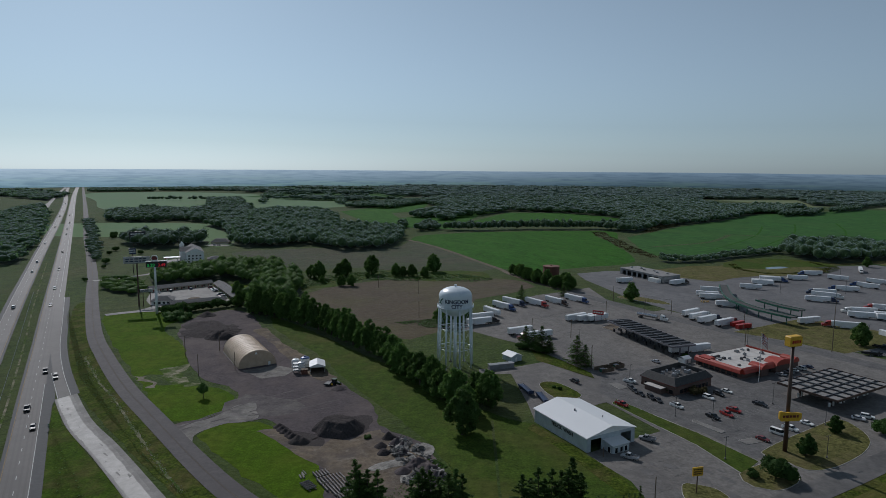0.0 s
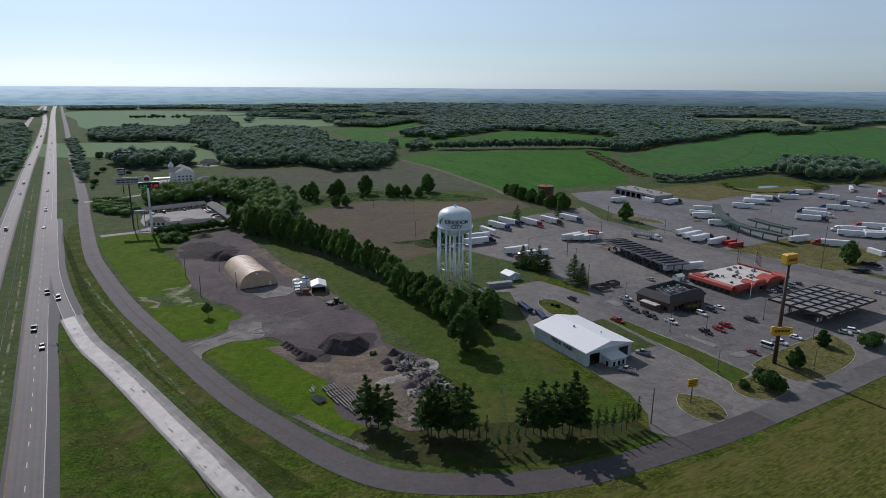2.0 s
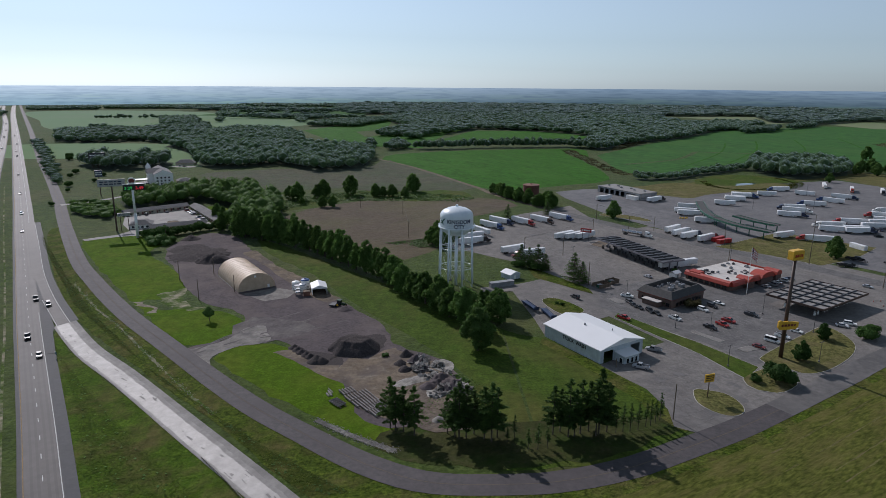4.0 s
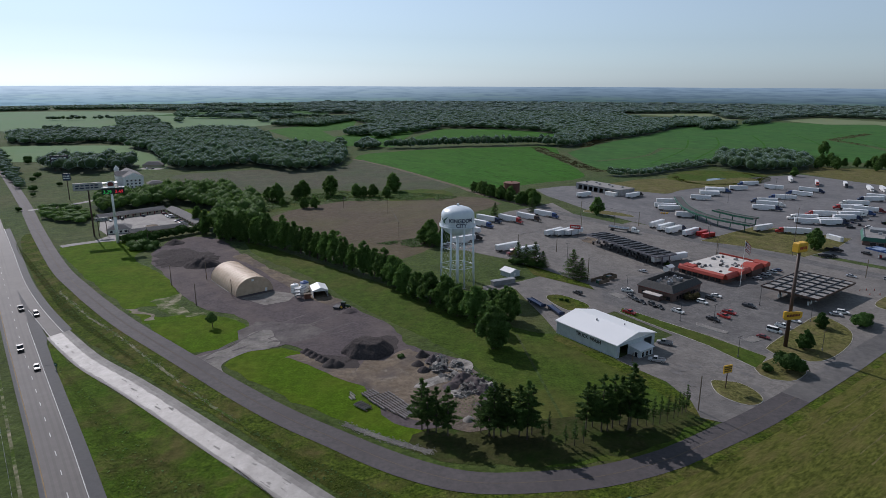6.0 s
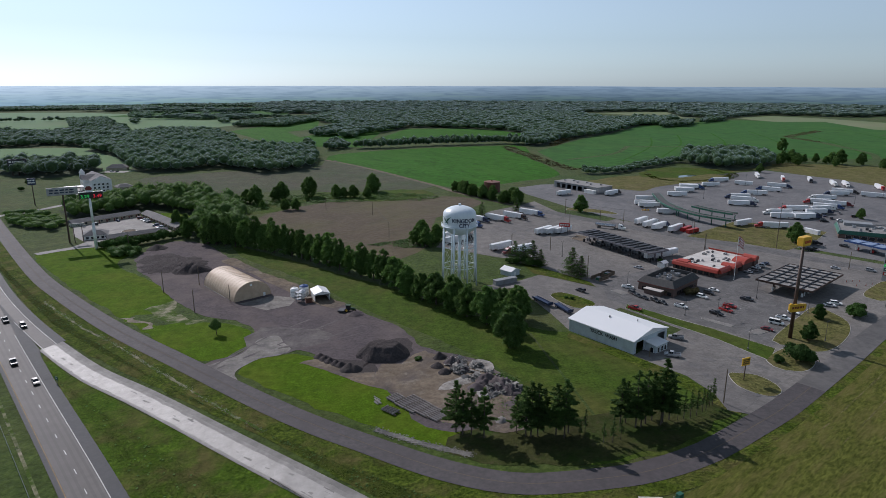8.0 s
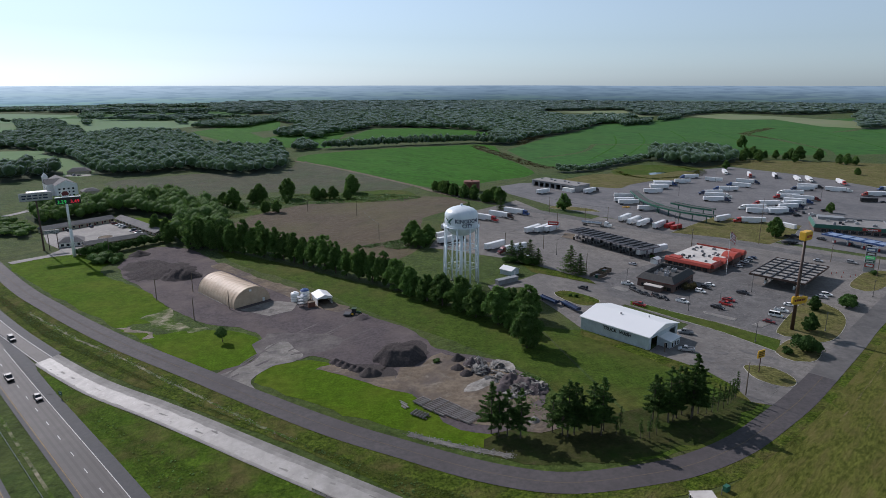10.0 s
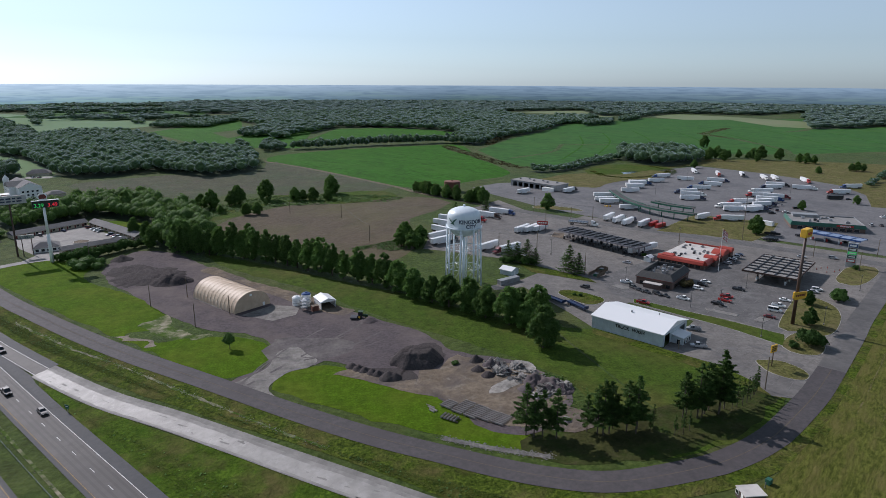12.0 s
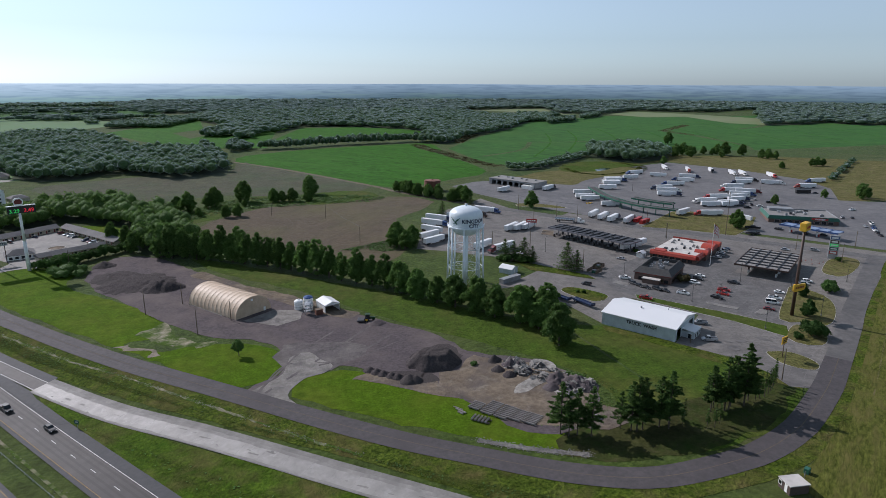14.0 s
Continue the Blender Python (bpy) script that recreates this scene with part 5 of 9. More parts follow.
slab_joints(rq, RAMP_PALE[:6], 2.6, -3.0, 7, 0.215, 71)
for off in (2.7, 1.1, -1.1, -2.7):
    ribbon("wheel_track", EAST[3:], off + 0.35, off - 0.35, M["wheel_track"], 0.168, "darker worn wheel track", parent=hw)
for k in range(14):
    bm = BM()
    p = Vector((99 + 2.35 * k, -58 + 1.42 * k))
    d = Vector((0.52, -0.85))
    s = Vector((0.85, 0.52)) * 0.07
    q = [p - s, p + s, p + s - d * -5.2, p - s - d * -5.2]
    bm.faces.new([bm.verts.new((v.x, v.y, gz(v.x, v.y) + 0.145)) for v in q])
    tagged(new("parking_line", to_mesh("parking_line", bm, M["bay_line"])), "white painted parking bay line", "marking", "parking lines", "structure")


def lot_wear(name, poly, origin, along, rows, cols, step, seed):
    """Dark sealed seams and oil stains on a lot, one object each."""
    rng = random.Random(seed)
    a = Vector((math.cos(radians(along)), math.sin(radians(along))))
    b = Vector((-a.y, a.x))
    bm = BM()
    for d, e, n, m in ((a, b, rows, cols), (b, a, cols, rows)):
        for i in range(-n, n + 1):
            for j in range(-m * 2, m * 2):
                p = Vector(origin) + e * (i * step + rng.uniform(-0.15, 0.15)) + d * (j * step / 2)
                q = p + d * step / 2
                if inside(p, poly) and inside(q, poly) and rng.random() < 0.72:
                    s = e * rng.uniform(0.04, 0.09)
                    bm.faces.new([bm.verts.new((v.x, v.y, gz(v.x, v.y) + 0.150)) for v in (p - s, q - s, q + s, p + s)])
    if bm.faces:
        tagged(new("lot_seam", to_mesh("lot_seam", bm, M["seam"])), "dark sealed seams across the lot", "seam", kind="stuff")
    bm = BM()
    xs, ys = [p[0] for p in poly], [p[1] for p in poly]
    for _ in range(rows * 7):
        c = Vector((rng.uniform(min(xs), max(xs)), rng.uniform(min(ys), max(ys))))
        if not inside(c, poly):
            continue
        r, w = rng.uniform(0.5, 3.2), rng.uniform(0.25, 1)
        ring = []
        for k in range(12):
            t = 2 * math.pi * k / 12
            o = c + a * math.cos(t) * r * rng.uniform(0.75, 1.2) + b * math.sin(t) * r * w * rng.uniform(0.75, 1.2)
            ring.append(o)
        if all(inside(o, poly) for o in ring):
            bm.faces.new([bm.verts.new((o.x, o.y, gz(o.x, o.y) + 0.142)) for o in ring])
    if bm.faces:
        tagged(new("oil_stain", to_mesh("oil_stain", bm, M["stain"])), "dark oil stains where trucks park", "stain", kind="stuff")


LOT_NEAR = [(4, 72), (25, 124), (57, 165), (102, 205), (106, 165), (125, 122), (156, 76), (186, 34), (158, 8), (131, -8), (108, 16), (88, 8), (64, -8), (46, 26), (36, 38), (22, 50)]
LOT_DRIVE = [(60, -135), (58, -110), (50, -100), (78, -72), (66, -46), (84, -78), (92, -104), (84, -122)]
LOT_FAR = [(120, 275), (179, 295), (236, 332), (288, 313), (334, 331), (419, 353), (445, 281), (450, 197), (425, 148), (378, 104), (330, 60), (262, 75), (228, 118), (162, 80), (130, 120), (128, 180), (114, 240)]
lot_wear("lot", LOT_NEAR, (80, 90), -57, 30, 30, 6.0, 81)
lot_wear("lot", LOT_DRIVE, (72, -100), -57, 12, 12, 4.6, 82)
lot_wear("lot", [(70, -14), (90, 1), (110, 8), (130, -14), (140, -28), (148, -52), (136, -65), (113, -84), (102, -90), (93, -72), (84, -63), (70, -46), (63, -34)], (100, -45), 31, 14, 14, 5.5, 84)
lot_wear("lot", LOT_FAR, (280, 200), 33, 40, 40, 9.0, 83)


# ---- tree kinds ----
def trunk_bm(h, r, rng, limbs=5, spread=2.5, lean=0.0):
    bm = BM()
    top = Vector((lean, 0, h))
    tube(bm, (0, 0, -0.3), top * 0.5, r, r * 0.7, 7)
    tube(bm, top * 0.5, top, r * 0.7, r * 0.25, 6)
    for i in range(limbs):
        a, z = rng.uniform(0, 6.28), h * rng.uniform(0.35, 0.85)
        p = Vector((lean * z / h, 0, z))
        tube(bm, p, p + Vector((math.cos(a) * spread, math.sin(a) * spread, h * 0.16)), r * 0.35, r * 0.1, 5)
    return bm


def broad_tree(seed, h, r, label, mat="leaf", leaves=3300, size=0.38, clear=0.0):
    """A full, egg-shaped crown down to the ground (or to a clear trunk), pointed above, with bulges and notches in its outline."""
    rng = np.random.default_rng(seed)
    t = thing("tree", label, "tree", at=(0, 0, 0))
    lobes = [np.array([0, 0, h * (0.46 + clear * 0.5), r * 0.74, r * 0.74, h * (0.42 - clear * 0.5)])]
    lean = rng.uniform(0, 6.28)
    for i in range(46):
        a, z = rng.uniform(0, 6.28), 0.08 + 0.86 * (i + rng.uniform(0, 1)) / 46
        wide = (z / 0.36) ** 0.45 if z < 0.36 else max(0.0, 1 - ((z - 0.36) / 0.66) ** 1.7)
        d = r * (0.9 * wide * rng.uniform(0.66, 0.98) + 0.06 * math.cos(a - lean))
        q = r * rng.uniform(0.17, 0.27) * (0.65 + 0.5 * wide)
        lobes.append(np.array([math.cos(a) * d, math.sin(a) * d, h * (clear + z * (1 - clear)), q, q, q * rng.uniform(0.9, 1.5)]))
    crown = new("crown", leafy("crown", crown_arrays(rng, lobes, leaves, size, 0.80, 0.35, scatter=0.55), M[mat]))
    crown.parent = t
    part("trunk", trunk_bm(h * 0.75, 0.025 * h, rng, 6, r * 0.5), M["bark"], t)
    return t


def pine_tree(seed, h, label, leaves=3800, bare=0.31, wide=0.29, dome=True):
    rng = np.random.default_rng(seed)
    t = thing("pine_tree", label, "pine")
    pts, nrm, tv, tf = [], [], [], []
    limbs = BM()
    z = h * bare * rng.uniform(0.85, 1.15)
    boughs = []
    step = 0.045 if bare < 0.15 else 0.072
    while z < h * 0.98:
        k = (z / h - bare) / (1 - bare)
        reach = h * wide * ((1.04 - max(0, k)) ** 0.62 * (0.75 + 0.35 * rng.uniform()) if dome else (1.02 - max(0, k)) ** 0.75)
        for j in range(int(rng.integers(4, 7)) + (3 if bare < 0.15 else 0)):
            a, r = rng.uniform(0, 6.28), reach * rng.uniform(0.6, 1.25)
            rise = r * rng.uniform(-0.1, 0.24)
            y = z + h * step * rng.uniform(-0.2, 0.2)
            boughs.append((a, r, y, rise))
            tube(limbs, (0, 0, y), (math.cos(a) * r * 0.8, math.sin(a) * r * 0.8, y + rise * 0.8), 0.05, 0.02, 4, False)
        z += h * step
    total = sum(b[1] for b in boughs)
    for a, r, z, rise in boughs:
        n = max(6, int(leaves * r / total))
        u = rng.uniform(0.22, 1.06, n)
        side = rng.uniform(-1, 1, n) * r * 0.34 * np.sqrt(np.clip(1.08 - u, 0, 1)) * np.minimum(1, u * 2)
        p = np.stack([math.cos(a) * r * u - math.sin(a) * side, math.sin(a) * r * u + math.cos(a) * side, z + rise * u * u + rng.normal(size=n) * 0.07], 1)
        pts.append(p)
    n = leaves // 40
    pts.append(np.stack([rng.normal(size=n) * 0.2, rng.normal(size=n) * 0.2, h * rng.uniform(0.93, 1.02, n)], 1))
    p = np.concatenate(pts)
    up = np.tile([0.0, 0.0, 1.0], (len(p), 1))
    v, f = quads_on(p, up, 0.34 * h / 14 + 0.06, rng, 0.72, 0.36)
    crown = new("crown", mesh_of("crown", np.zeros((0, 3)), np.zeros((0, 3), dtype=int), v, f, M["needle"]))
    crown.parent = t
    tube(limbs, (0, 0, -0.3), (0, 0, h * 0.5), 0.0135 * h, 0.0095 * h, 7)
    tube(limbs, (0, 0, h * 0.5), (0, 0, h * 0.97), 0.0095 * h, 0.003 * h, 6)
    part("trunk", limbs, M["bark"], t)
    return t


def shrub(seed, h, r, label, mat="leaf"):
    rng = np.random.default_rng(seed)
    t = thing("shrub", label, "shrub")
    lobes = [np.array([0, 0, h * 0.5, r, r, h * 0.5])]
    for i in range(6):
        a = rng.uniform(0, 6.28)
        q = r * rng.uniform(0.4, 0.6)
        lobes.append(np.array([math.cos(a) * r * 0.6, math.sin(a) * r * 0.6, h * rng.uniform(0.3, 0.75), q, q, q]))
    crown = new("foliage", leafy("foliage", crown_arrays(rng, lobes, 1100, 0.26, 0.85), M[mat]))
    crown.parent = t
    part("stem", trunk_bm(h * 0.5, 0.08, rng, 3, r * 0.3), M["bark"], t)
    return t


SET_DOWN = []


def plant(kinds, spots, seed, group, spread=0.2):
    """Copies of the given trees at (x, y) or (x, y, scale); the first use of each kind moves the original."""
    rng = random.Random(seed)
    unused = [k for k in kinds if k not in SET_DOWN]
    for i, s in enumerate(spots):
        x, y = s[0], s[1]
        k = (s[2] if len(s) > 2 else 1.0) * rng.uniform(1 - spread, 1 + spread)
        m = pose(x, y, gz(x, y) - 0.05, 0, 0, rng.uniform(0, 360))
        src = unused.pop() if unused else kinds[rng.randrange(len(kinds))]
        if src not in SET_DOWN:
            SET_DOWN.append(src)
            src.matrix_world = m
            ob = src
        else:
            ob = copy_thing(src, m)
        ob.scale = (k, k, k)
        tagged(ob, group=group)


row_trees = [broad_tree(20 + i, (16, 19, 17, 20, 18)[i], (5.2, 5.6, 4.9, 5.4, 5.9)[i], "full dark green tree in the row beside the yard", leaves=5200, size=0.34) for i in range(5)]
plant(row_trees, [(-139, 122), (-133, 117), (-127, 113, 1.05), (-120, 108), (-114, 104, 1.05), (-107, 99), (-101, 95), (-95, 89, 1.05), (-89, 83), (-84, 78, 1.0), (-78, 71, 0.95), (-73, 65), (-68, 58, 0.9), (-62, 51), (-57, 44, 0.95), (-52, 37, 0.9), (-46, 30), (-40, 23), (-35, 16, 1.05), (-128, 124), (-115, 114), (-98, 101), (-80, 84, 0.9), (-64, 62, 0.9)], 5, "row of trees", 0.12)
big_trees = [broad_tree(40 + i, 15, 6.0, "large leafy green tree near the water tower", leaves=5600, size=0.34) for i in range(4)]
plant(big_trees, [(-30, 7, 1.05), (-26, -5, 1.0), (-20, -15, 0.95), (-15, -24, 1.05), (-9, -34, 1.1), (-5, -43, 1.0), (1, -54, 1.05), (5, -62, 0.9), (4, -79, 1.12), (14, -53, 0.95), (9, -46, 0.85)], 6, "trees below the tower", 0.08)
plant(row_trees, [(-155, 140, 0.9), (-150, 150, 1.0), (-143, 138, 0.9), (-160, 160), (-135, 140, 0.8), (-128, 128, 0.9), (-170, 178, 0.8)], 7, "trees by the motel", 0.15)
pines = [pine_tree(60 + i, 15, "tall dark pine with a bare lower trunk by the road", 5400, 0.27, (0.22, 0.26, 0.24, 0.27)[i]) for i in range(4)]
plant(pines, [(-25.7, -128.9, 1.10), (-24.1, -130.8, 0.95), (-21.8, -131.5, 1.00), (-18.7, -133.9, 0.95)], 8, "pines along the bend", 0.06)
plant(pines, [(-7.4, -136.6, 1.05), (-6.3, -137.7, 1.15), (-4.3, -137.6, 1.10), (0.6, -138.7, 1.00), (2.4, -140.5, 1.20), (-9.4, -134.3, 0.80), (-2.0, -135.8, 0.85), (4.2, -138.4, 0.95)], 28, "pines along the bend", 0.06)
plant(pines, [(19.7, -138.1, 0.95), (23.7, -139.4, 1.20), (25.4, -139.3, 1.00), (27.4, -137.9, 1.10), (30.0, -136.6, 1.00), (31.4, -139.2, 1.15), (32.4, -138.3, 1.35), (35.0, -137.2, 1.00), (22.0, -136.7, 0.90)], 38, "pines along the bend", 0.06)
slim = [pine_tree(70 + i, 8.5, "slim scrappy pine in a row", 900, 0.35, 0.13, False) for i in range(2)]
plant(slim, [(8.8, -139.3, 0.85), (11.7, -145.2, 0.80), (14.2, -145.5, 1.00), (16.9, -144.6, 0.80), (6.6, -141.2, 0.60), (39.5, -137.4, 0.95), (41.5, -137.4, 1.10), (44.1, -136.4, 0.95), (46.8, -134.9, 0.85), (37.4, -137.8, 0.80), (48.4, -134.2, 0.90), (50.3, -132.8, 0.90), (52.1, -131.5, 1.00)], 9, "slim pines", 0.1)
sign_trees = [broad_tree(86, 8.0, 3.4, "small rounded dark tree beside the sign pole", "shrub_leaf", 2600, 0.3)]
plant(sign_trees, [(119.3, -88.3, 1.0), (140, -68.6, 0.85)], 31, "trees round the sign pole", 0.04)
scrub = [broad_tree(80 + i, 12, 5.2, "bushy tree on the rough ground", "leaf", 3200, 0.4) for i in range(3)]
plant(scrub, [(-124, 254, 1.33), (-132, 260, 1.03), (-104, 270, 1.29), (-109, 265, 1.03), (-90, 222, 0.82), (-98, 222, 0.73), (-81, 279, 1.50), (-58, 269, 0.95), (-51, 269, 0.77), (-43, 266, 0.99), (-31, 260, 0.77), (-25, 286, 1.46), (-117, 234, 0.52), (-188, 262, 1.38), (-205, 297, 0.95), (-82, 259, 0.43), (-220, 309, 1.03)], 10, "trees in the fallow field", 0.1)
plant(scrub, [(54, 245), (51, 260, 0.8), (66, 232, 1.0), (70, 222, 0.7), (78, 208, 0.9), (86, 200, 1.1), (47, 262, 0.7), (60, 240, 0.8), (90, 208, 0.9), (57, 236, 0.9), (63, 226, 0.9), (69, 216, 0.8), (73, 228, 0.9), (80, 214, 0.8), (52, 252, 0.9), (75, 205, 0.8), (84, 207, 1.0), (66, 238, 0.8)], 11, "trees by the lane", 0.15)
plant(scrub, [(-5, 75, 1.0), (-6, 92, 1.15), (3, 88, 0.9), (-10, 84, 0.9), (0, 80, 0.7)], 12, "trees beside the lot", 0.1)
lone = [broad_tree(90 + i, 11, 4.6, "round green tree beside the truck lot", leaves=1900, size=0.42) for i in range(3)]
plant(lone, [(221, 50, 1.25), (125, 162, 1.2), (317, 106, 0.8), (407, 97, 1.3), (415, 105, 1.2), (381, 113, 0.7), (477, 408, 1.2), (529, 380, 0.9), (405, 345, 0.9), (509, 267, 0.5)], 13, "lone trees", 0.08)
plant(lone, [(493, 398, 1.50), (503, 423, 1.60), (494, 426, 1.50), (523, 424, 1.00), (535, 420, 1.10), (541, 410, 0.90), (548, 408, 1.30), (547, 394, 1.70), (570, 386, 1.40), (569, 353, 1.10), (572, 345, 1.40), (581, 342, 1.00), (560, 272, 0.80), (566, 270, 1.00), (573, 268, 0.80), (509, 269, 0.70), (591, 557, 1.90)], 14, "trees along the field edge", 0.1)
sapling = [broad_tree(97, 6.5, 2.5, "small open-crowned tree on the lawn", "leaf_light", 1100, 0.24, 0.34)]
plant(sapling, [(-107, -37, 1.0)], 20, "", 0.02)
brown_bush = [shrub(120, 4.0, 2.8, "bare brownish bush beside the restaurant", "brush")]
plant(brown_bush, [(102, -32.5, 1.0), (105.5, -31, 0.8)], 21, "brown bushes", 0.1)
conifers = [pine_tree(75, 8, "dense dark cedar beside the drive", 3400, 0.06, 0.42, False)]
plant(conifers, [(58.5, 3.4, 1.62), (61.5, -1, 1.32), (44.5, 145, 1.62), (44, 23, 1.56), (40.5, 28, 1.44), (47.5, 20, 1.20), (36.5, 31, 1.32), (78, 173, 1.20)], 15, "cedars", 0.1)
shrubs = [shrub(100 + i, 4.2, 2.6, "dense rounded dark green shrub", "shrub_leaf") for i in range(3)]
plant(shrubs, [(94.4, -105, 0.7), (101, -105, 1.6), (104, -106, 1.3), (156.7, -69, 1.4), (160, -66, 1.3), (163, -64, 1.1), (116.5, 22, 0.6), (210, -32, 0.7), (36, 27, 0.9), (43, 22, 1.0), (46, 20, 0.8), (41, 26, 1.0), (33, 30, 0.7), (43, -31, 0.35), (45, -33, 0.35), (92, -30, 0.8), (96, -27, 0.9), (100, -24, 0.7)], 16, "shrubs round the lots", 0.12)
light_shrubs = [shrub(110, 4.5, 4.0, "wide light green bush at the yard edge", "leaf_light")]
plant(light_shrubs, [(-190, 106, 1.1), (-184, 107, 1.2), (-179, 108, 1.1), (-186, 101, 0.9), (-178, 101, 0.8), (-30, -78, 0.35)], 17, "light bushes", 0.1)
plant(shrubs, [(-203, 124, 1.1), (-199, 122, 1.5), (-195, 121, 1.4), (-190, 123, 1.6), (-186, 127, 1.5), (-182, 130, 1.4), (-178, 133, 1.6), (-174, 136, 1.4), (-170, 140, 1.5), (-165, 143, 1.3), (-160, 146, 1.5), (-193, 128, 1.2), (-184, 124, 1.2)], 18, "bushes before the motel", 0.15)
plant(shrubs, [(-322, 232, 0.8), (-345, 300, 1.0), (-360, 330, 1.2), (-390, 390, 1.1), (-400, 420, 1.5), (-350, 360, 0.9), (-470, 540, 1.6), (-480, 560, 1.6), (-360, 400, 1.2)], 19, "bushes by the frontage road", 0.2)


# ---- water tower ----
def bent_words(text, size, radius, height, azimuth, parent, mat):
    cu = bpy.data.curves.new("words", "FONT")
    cu.body, cu.size, cu.align_x, cu.extrude, cu.offset = text, size, "CENTER", 0.0, 0.085
    ob = new("words", cu)
    me = bpy.data.meshes.new_from_object(ob)
    bpy.data.objects.remove(ob)
    for v in me.vertices:
        a = radians(azimuth) + v.co.x / radius
        v.co = (math.cos(a) * radius, math.sin(a) * radius, height + v.co.y)
    me.materials.append(mat)
    o = new("lettering", me)
    o.parent = parent
    return tagged(o, "dark painted lettering " + text)


def water_tower():
    t = thing("water_tower", "pale blue-white legged water tower with dark lettering", "water tower", at=(0, 0, gz(0, 0)))
    R = 7.9
    prof = [(0, 24.6), (2.6, 24.9), (4.6, 25.6), (6.3, 26.9), (7.4, 28.3), (R, 29.6), (R, 34.3), (7.75, 35.4), (7.2, 36.4), (6.1, 37.3), (4.5, 38.05), (2.8, 38.55), (1.2, 38.8), (0, 38.85)]
    tank = part("tank", lathe(BM(), prof, 48), M["tower"], t, smooth=True)
    bm = lathe(BM(), [(R - 0.1, 29.2), (8.7, 29.2), (8.7, 29.45), (R - 0.1, 29.45)], 48)
    part("balcony", bm, M["tower"], t)
    rail = BM()
    for z in (29.95, 30.45):
        for i in range(32):
            a, b = 2 * math.pi * i / 32, 2 * math.pi * (i + 1) / 32
            tube(rail, (8.65 * math.cos(a), 8.65 * math.sin(a), z), (8.65 * math.cos(b), 8.65 * math.sin(b), z), 0.05, n=4, caps=False)
    for i in range(32):
        a = 2 * math.pi * i / 32
        tube(rail, (8.65 * math.cos(a), 8.65 * math.sin(a), 29.4), (8.65 * math.cos(a), 8.65 * math.sin(a), 30.5), 0.04, n=4, caps=False)
    part("railing", rail, M["tower"], t)
    part("riser", tube(BM(), (0, 0, -0.5), (0, 0, 24.8), 0.75, n=16), M["tower"], t, smooth=True)
    n = 8
    pos = []
    for i in range(n):
        a = 2 * math.pi * (i + 0.35) / n
        foot, head = Vector((8.7 * math.cos(a), 8.7 * math.sin(a), -0.6)), Vector((7.9 * math.cos(a), 7.9 * math.sin(a), 29.3))
        pos.append((foot, head))
        part("leg", tube(BM(), foot, head, 0.42, n=10), M["tower"], t, smooth=True)
        part("footing", box(BM(), foot.x - 0.8, foot.y - 0.8, -0.8, foot.x + 0.8, foot.y + 0.8, 0.35, 0.05), M["concrete"], t, "concrete footing")
    at = lambda i, u: pos[i % n][0].lerp(pos[i % n][1], u)
    for u in (0.34, 0.66):
        for i in range(n):
            part("strut", tube(BM(), at(i, u), at(i + 1, u), 0.16, n=6), M["tower"], t)
            part("strut", tube(BM(), at(i, u), (0, 0, at(i, u).z), 0.06, n=5), M["tower"], t)
    for u, v in ((0.03, 0.34), (0.34, 0.66), (0.66, 0.97)):
        for i in range(n):
            part("brace_rod", tube(BM(), at(i, u), at(i + 1, v), 0.045, n=4), M["tower"], t)
            part("brace_rod", tube(BM(), at(i + 1, u), at(i, v), 0.045, n=4), M["tower"], t)
    vent = lathe(BM(), [(0.35, 38.7), (0.35, 39.3), (0.75, 39.35), (0.6, 39.7), (0, 39.8)], 12)
    part("roof_vent", vent, M["tower"], t)
    bent_words("KINGDOM", 2.5, R + 0.05, 32.0, -84, tank, M["navy"])
    bent_words("CITY", 2.4, R + 0.05, 29.85, -84, tank, M["navy"])
    logo = BM()
    for pts in (((-2.2, 1.6), (-0.5, 0.9), (0.2, 0.2), (-0.6, 0.3)), ((2.2, 1.8), (0.6, 1.0), (-0.1, 0.2), (0.8, 0.4)), ((-1.2, -0.3), (0.5, 0.4), (1.2, -0.6), (0.1, -0.2))):
        vs = []
        for x, y in pts:
            a = radians(-152) + x * 1.3 / R
            vs.append(logo.verts.new((math.cos(a) * (R + 0.16), math.sin(a) * (R + 0.16), 31.9 + y * 1.5)))
        logo.faces.new(vs)
    part("emblem", logo, M["green"], tank, "green winged emblem")


water_tower()


